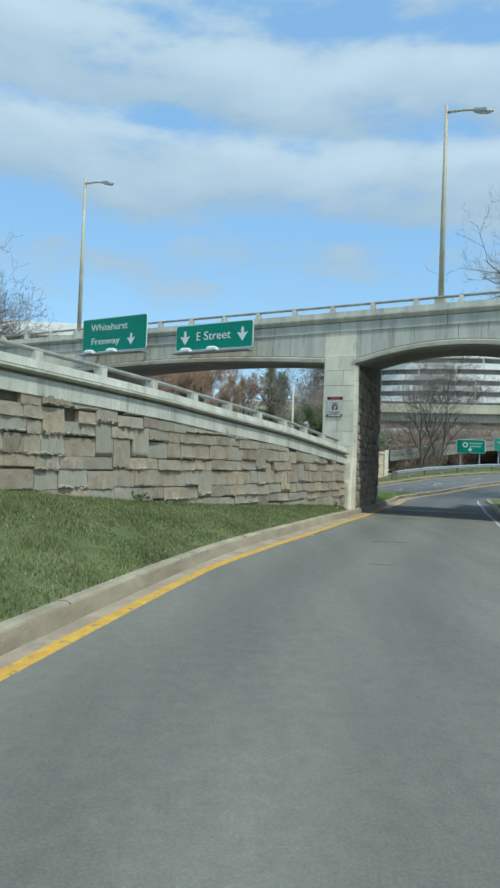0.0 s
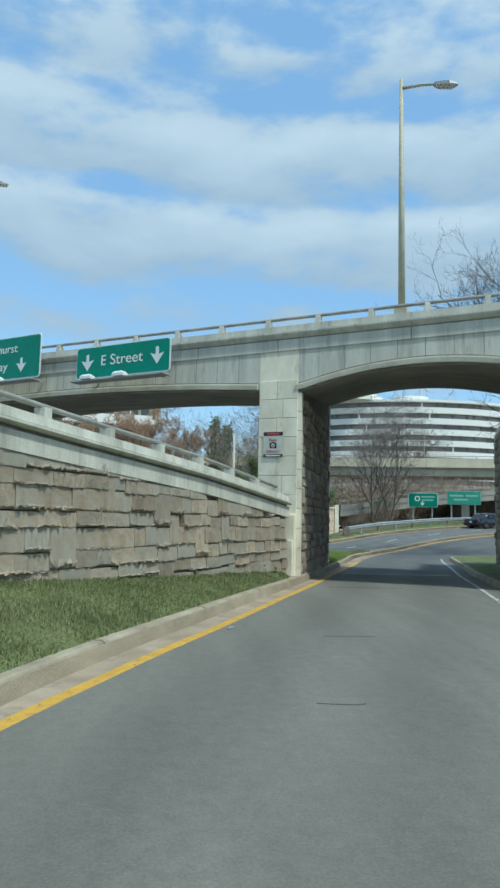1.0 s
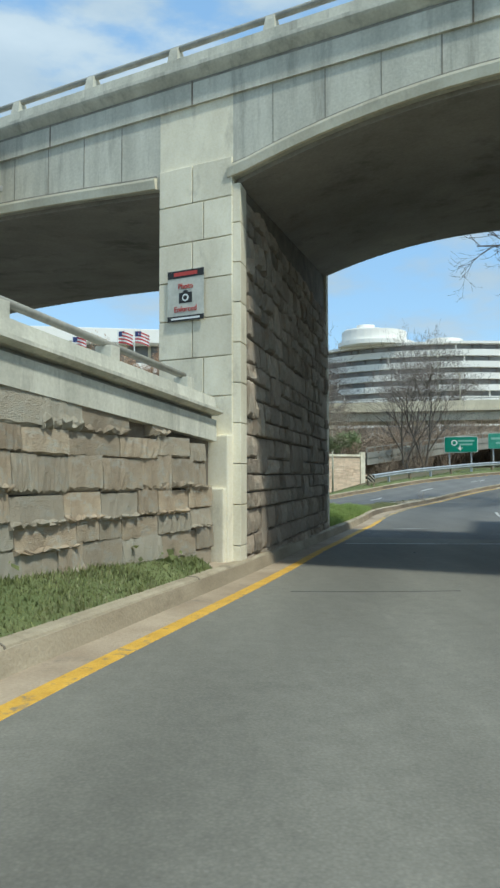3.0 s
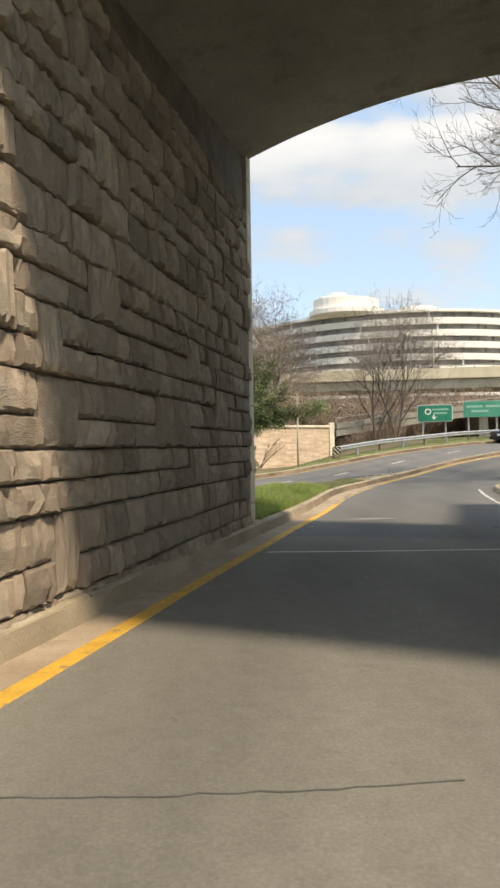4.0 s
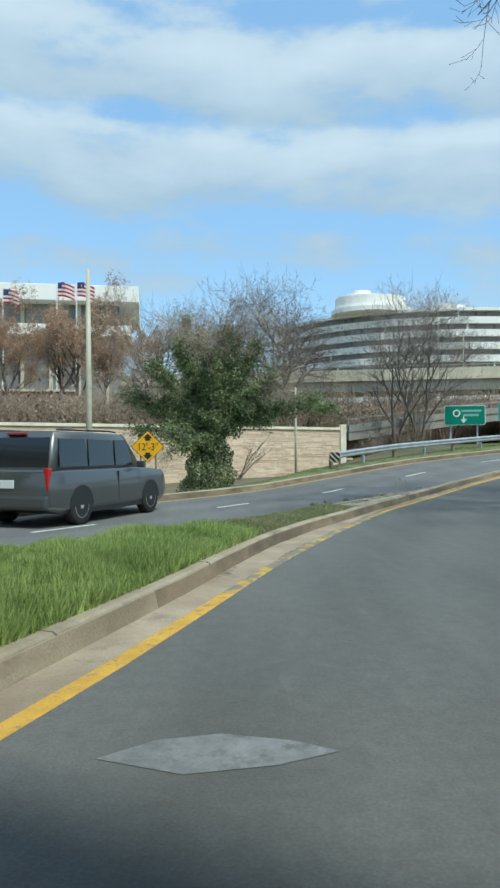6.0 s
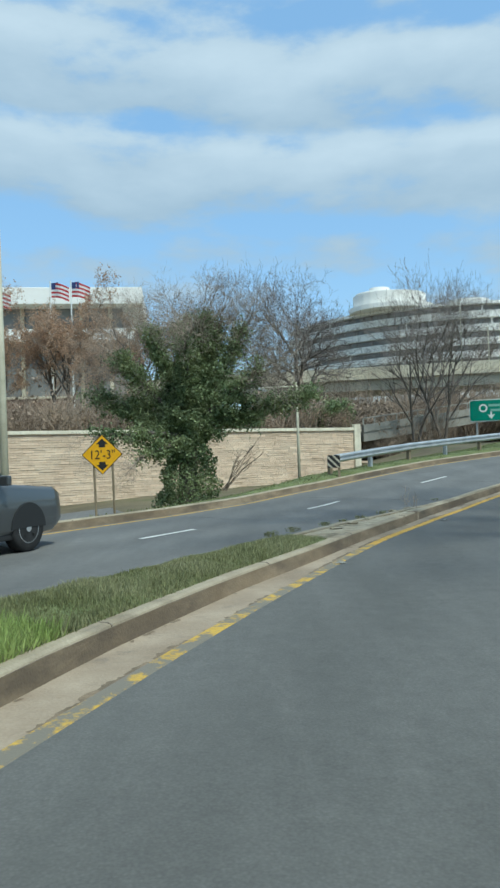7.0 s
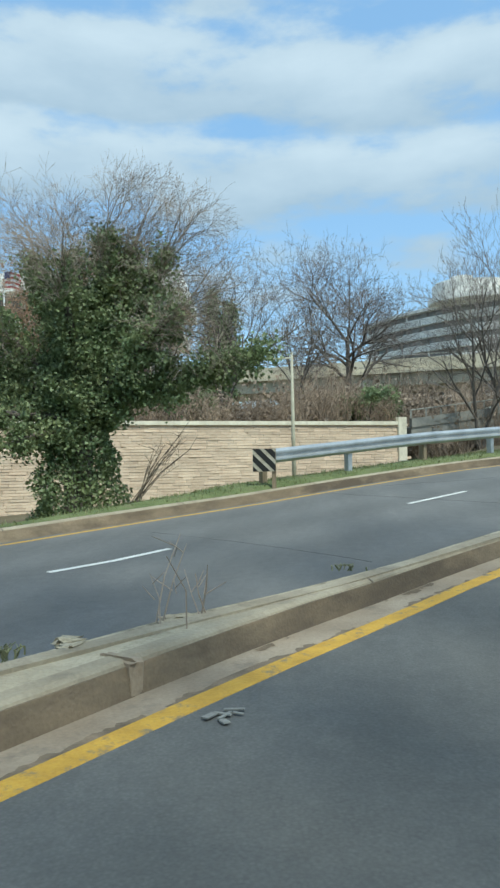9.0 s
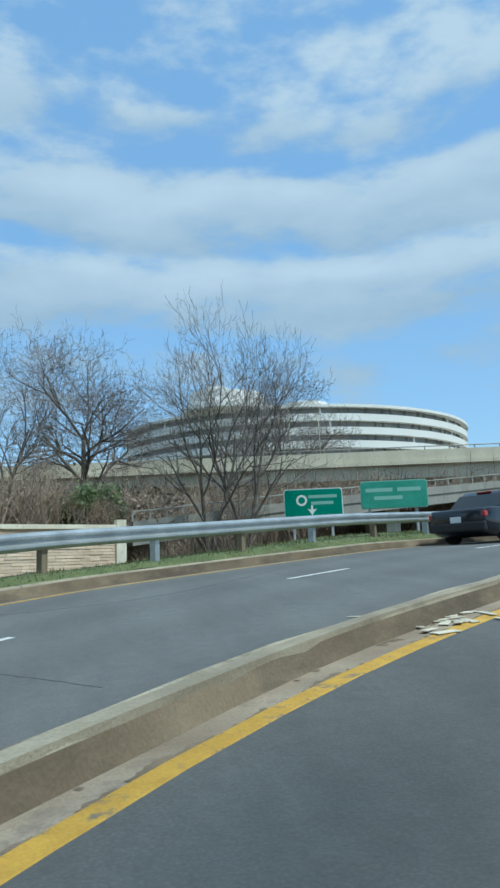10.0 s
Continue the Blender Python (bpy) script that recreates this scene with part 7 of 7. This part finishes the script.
litter(4.9, 27.8, 4, 0.8, PALE_MARK, "small pale scraps on the shaded asphalt", 0.03)

# weeds in the broken median
for k, (x, y, h, n) in enumerate(((11.7, 51.6, 0.55, 4), (11.85, 51.85, 0.45, 3), (10.4, 49.9, 0.09, 22), (9.6, 48.9, 0.08, 24), (12.75, 53.5, 0.06, 12), (9.0, 48.0, 0.09, 22), (11.0, 50.9, 0.08, 20), (10.0, 49.4, 0.07, 20), (8.6, 47.4, 0.09, 24))):
    wd = thing("weed", "thin dry weed growing from the broken median", "weed", "weeds")
    tb = []
    for _ in range(n):
        p = Vector((x + r8.gauss(0, 0.06), y + r8.gauss(0, 0.06), g(x, y) + 0.15))
        tip = p + Vector((r8.gauss(0, 0.12) * h * 2, r8.gauss(0, 0.12) * h * 2, h * r8.uniform(0.5, 1.0)))
        mid = p.lerp(tip, 0.5) + Vector((r8.gauss(0, 0.02), r8.gauss(0, 0.02), 0.02))
        tb.append(([p, mid, tip], [0.006, 0.005, 0.003]))
        for _ in range(2):
            q = p.lerp(tip, r8.uniform(0.4, 0.9))
            tb.append(([q, q + Vector((r8.gauss(0, 0.08), r8.gauss(0, 0.08), 0.08)) * min(1.0, h * 3)], [0.004, 0.002]))
    tagged(raw("stem", *tubes_mesh(tb, 4), BLADE_DRY if h < 0.4 else TWIG, wd), kind="stuff")
for k in range(9):
    q = min(offset(SPINE, 0.80), key=lambda p: abs(p.y - 48.4 - 0.42 * k))
    x, y = q.x, q.y
    ch = thing("rubble", "chunk of broken kerb concrete on the median", "rubble", "rubble")
    b = box(pose(x + r8.gauss(0, 0.05), y + r8.gauss(0, 0.05), g(x, y) + 0.165, 0, 0, r8.uniform(0, 90)), r8.uniform(0.08, 0.22), r8.uniform(0.06, 0.12), r8.uniform(0.02, 0.045), 0.01)
    for v in b.verts:
        v.co += Vector((r8.gauss(0, 0.022), r8.gauss(0, 0.022), r8.gauss(0, 0.007)))
    part("chunk", b, MEDIAN_TOP, ch)

# low shrubs at the wall's foot and beside the trees
for k, (x, y, z, n, s_) in enumerate(((1.2, 23.4, 0.1, 260, 0.22), (0.1, 21.2, 0.25, 180, 0.2), (-0.5, 19.9, 0.32, 120, 0.16), (3.05, 32.6, -0.1, 420, 0.3), (-3.2, 14.2, 0.75, 90, 0.14))):
    sh = thing("shrub", "low green weedy shrub at the foot of the stonework", "shrub", "shrubs")
    spots = [Vector((x + r8.gauss(0, s_), y + r8.gauss(0, s_), z + abs(r8.gauss(0, s_ * 0.6)))) for _ in range(n)]
    raw("leaves", *leaf_mesh(r8, spots, 0.07), BLADE, sh)
    raw("stem", *tubes_mesh([([Vector((x, y, z - 0.05)), q], [0.006, 0.003]) for q in spots[:20]], 3), TWIG, sh)
# evergreen bushes on the bank behind the far wall
for x, y, z, n, s_ in ((13.8, 95.5, 3.2, 5200, 0.95), (15.4, 96.6, 3.0, 3600, 0.75), (2.5, 92.5, 3.4, 2600, 0.7)):
    sh = thing("bush", "dark evergreen bush above the far wall", "bush", "bushes on the bank")
    lobes = [Vector((x + r8.gauss(0, s_), y + r8.gauss(0, s_), z + r8.uniform(0.3, 2.6) * s_)) for _ in range(12)]
    spots = []
    for _ in range(n):
        c = lobes[r8.randrange(len(lobes))]
        spots.append(c + Vector((r8.gauss(0, 0.3), r8.gauss(0, 0.3), r8.gauss(0, 0.26))))
    tagged(raw("leaves", *leaf_mesh(r8, spots, 0.16), IVY, sh), kind="stuff")
    raw("stem", *tubes_mesh([([Vector((x, y, z - 0.4)), c], [0.05, 0.02]) for c in lobes], 4), BARK, sh)
# bare sapling beside the ivy
sap = thing("sapling", "bare reddish sapling leaning beside the ivy-clad tree", "sapling")
tb = []
for k in range(9):
    p = Vector((6.6 + r8.gauss(0, 0.1), 66.4, -0.35))
    tip = p + Vector((0.5 + r8.uniform(0, 1.5), r8.gauss(0, 0.3), r8.uniform(1.2, 2.6)))
    tb.append(([p, p.lerp(tip, 0.5) + Vector((0, 0, 0.15)), tip], [0.02, 0.014, 0.005]))
    for _ in range(5):
        q = p.lerp(tip, r8.uniform(0.4, 0.95))
        tb.append(([q, q + Vector((r8.gauss(0.1, 0.25), r8.gauss(0, 0.2), r8.uniform(0.1, 0.5)))], [0.008, 0.003]))
raw("stem", *tubes_mesh(tb, 4), SCRUB, sap)

# slip road at the foot of the far wall
slip_a = [Vector((p.x + 2.2, p.y - 4.4)) for p in FAR_WALL if p.x < -3]
slip_b = [Vector((p.x + 4.4, p.y - 8.8)) for p in FAR_WALL if p.x < -3]
vs, fs = [], []
for a, b in zip(slip_a, slip_b):
    for q in (a, b):
        vs.append((q.x, q.y, g(q.x, q.y) - 0.09 - dip(q.x, q.y)))
for i in range(len(slip_a) - 1):
    fs.append((2 * i, 2 * i + 1, 2 * i + 3, 2 * i + 2))
tagged(raw("road_2", vs, fs, ASPHALT_FAR), "narrow slip road below the far wall", "road", kind="structure")
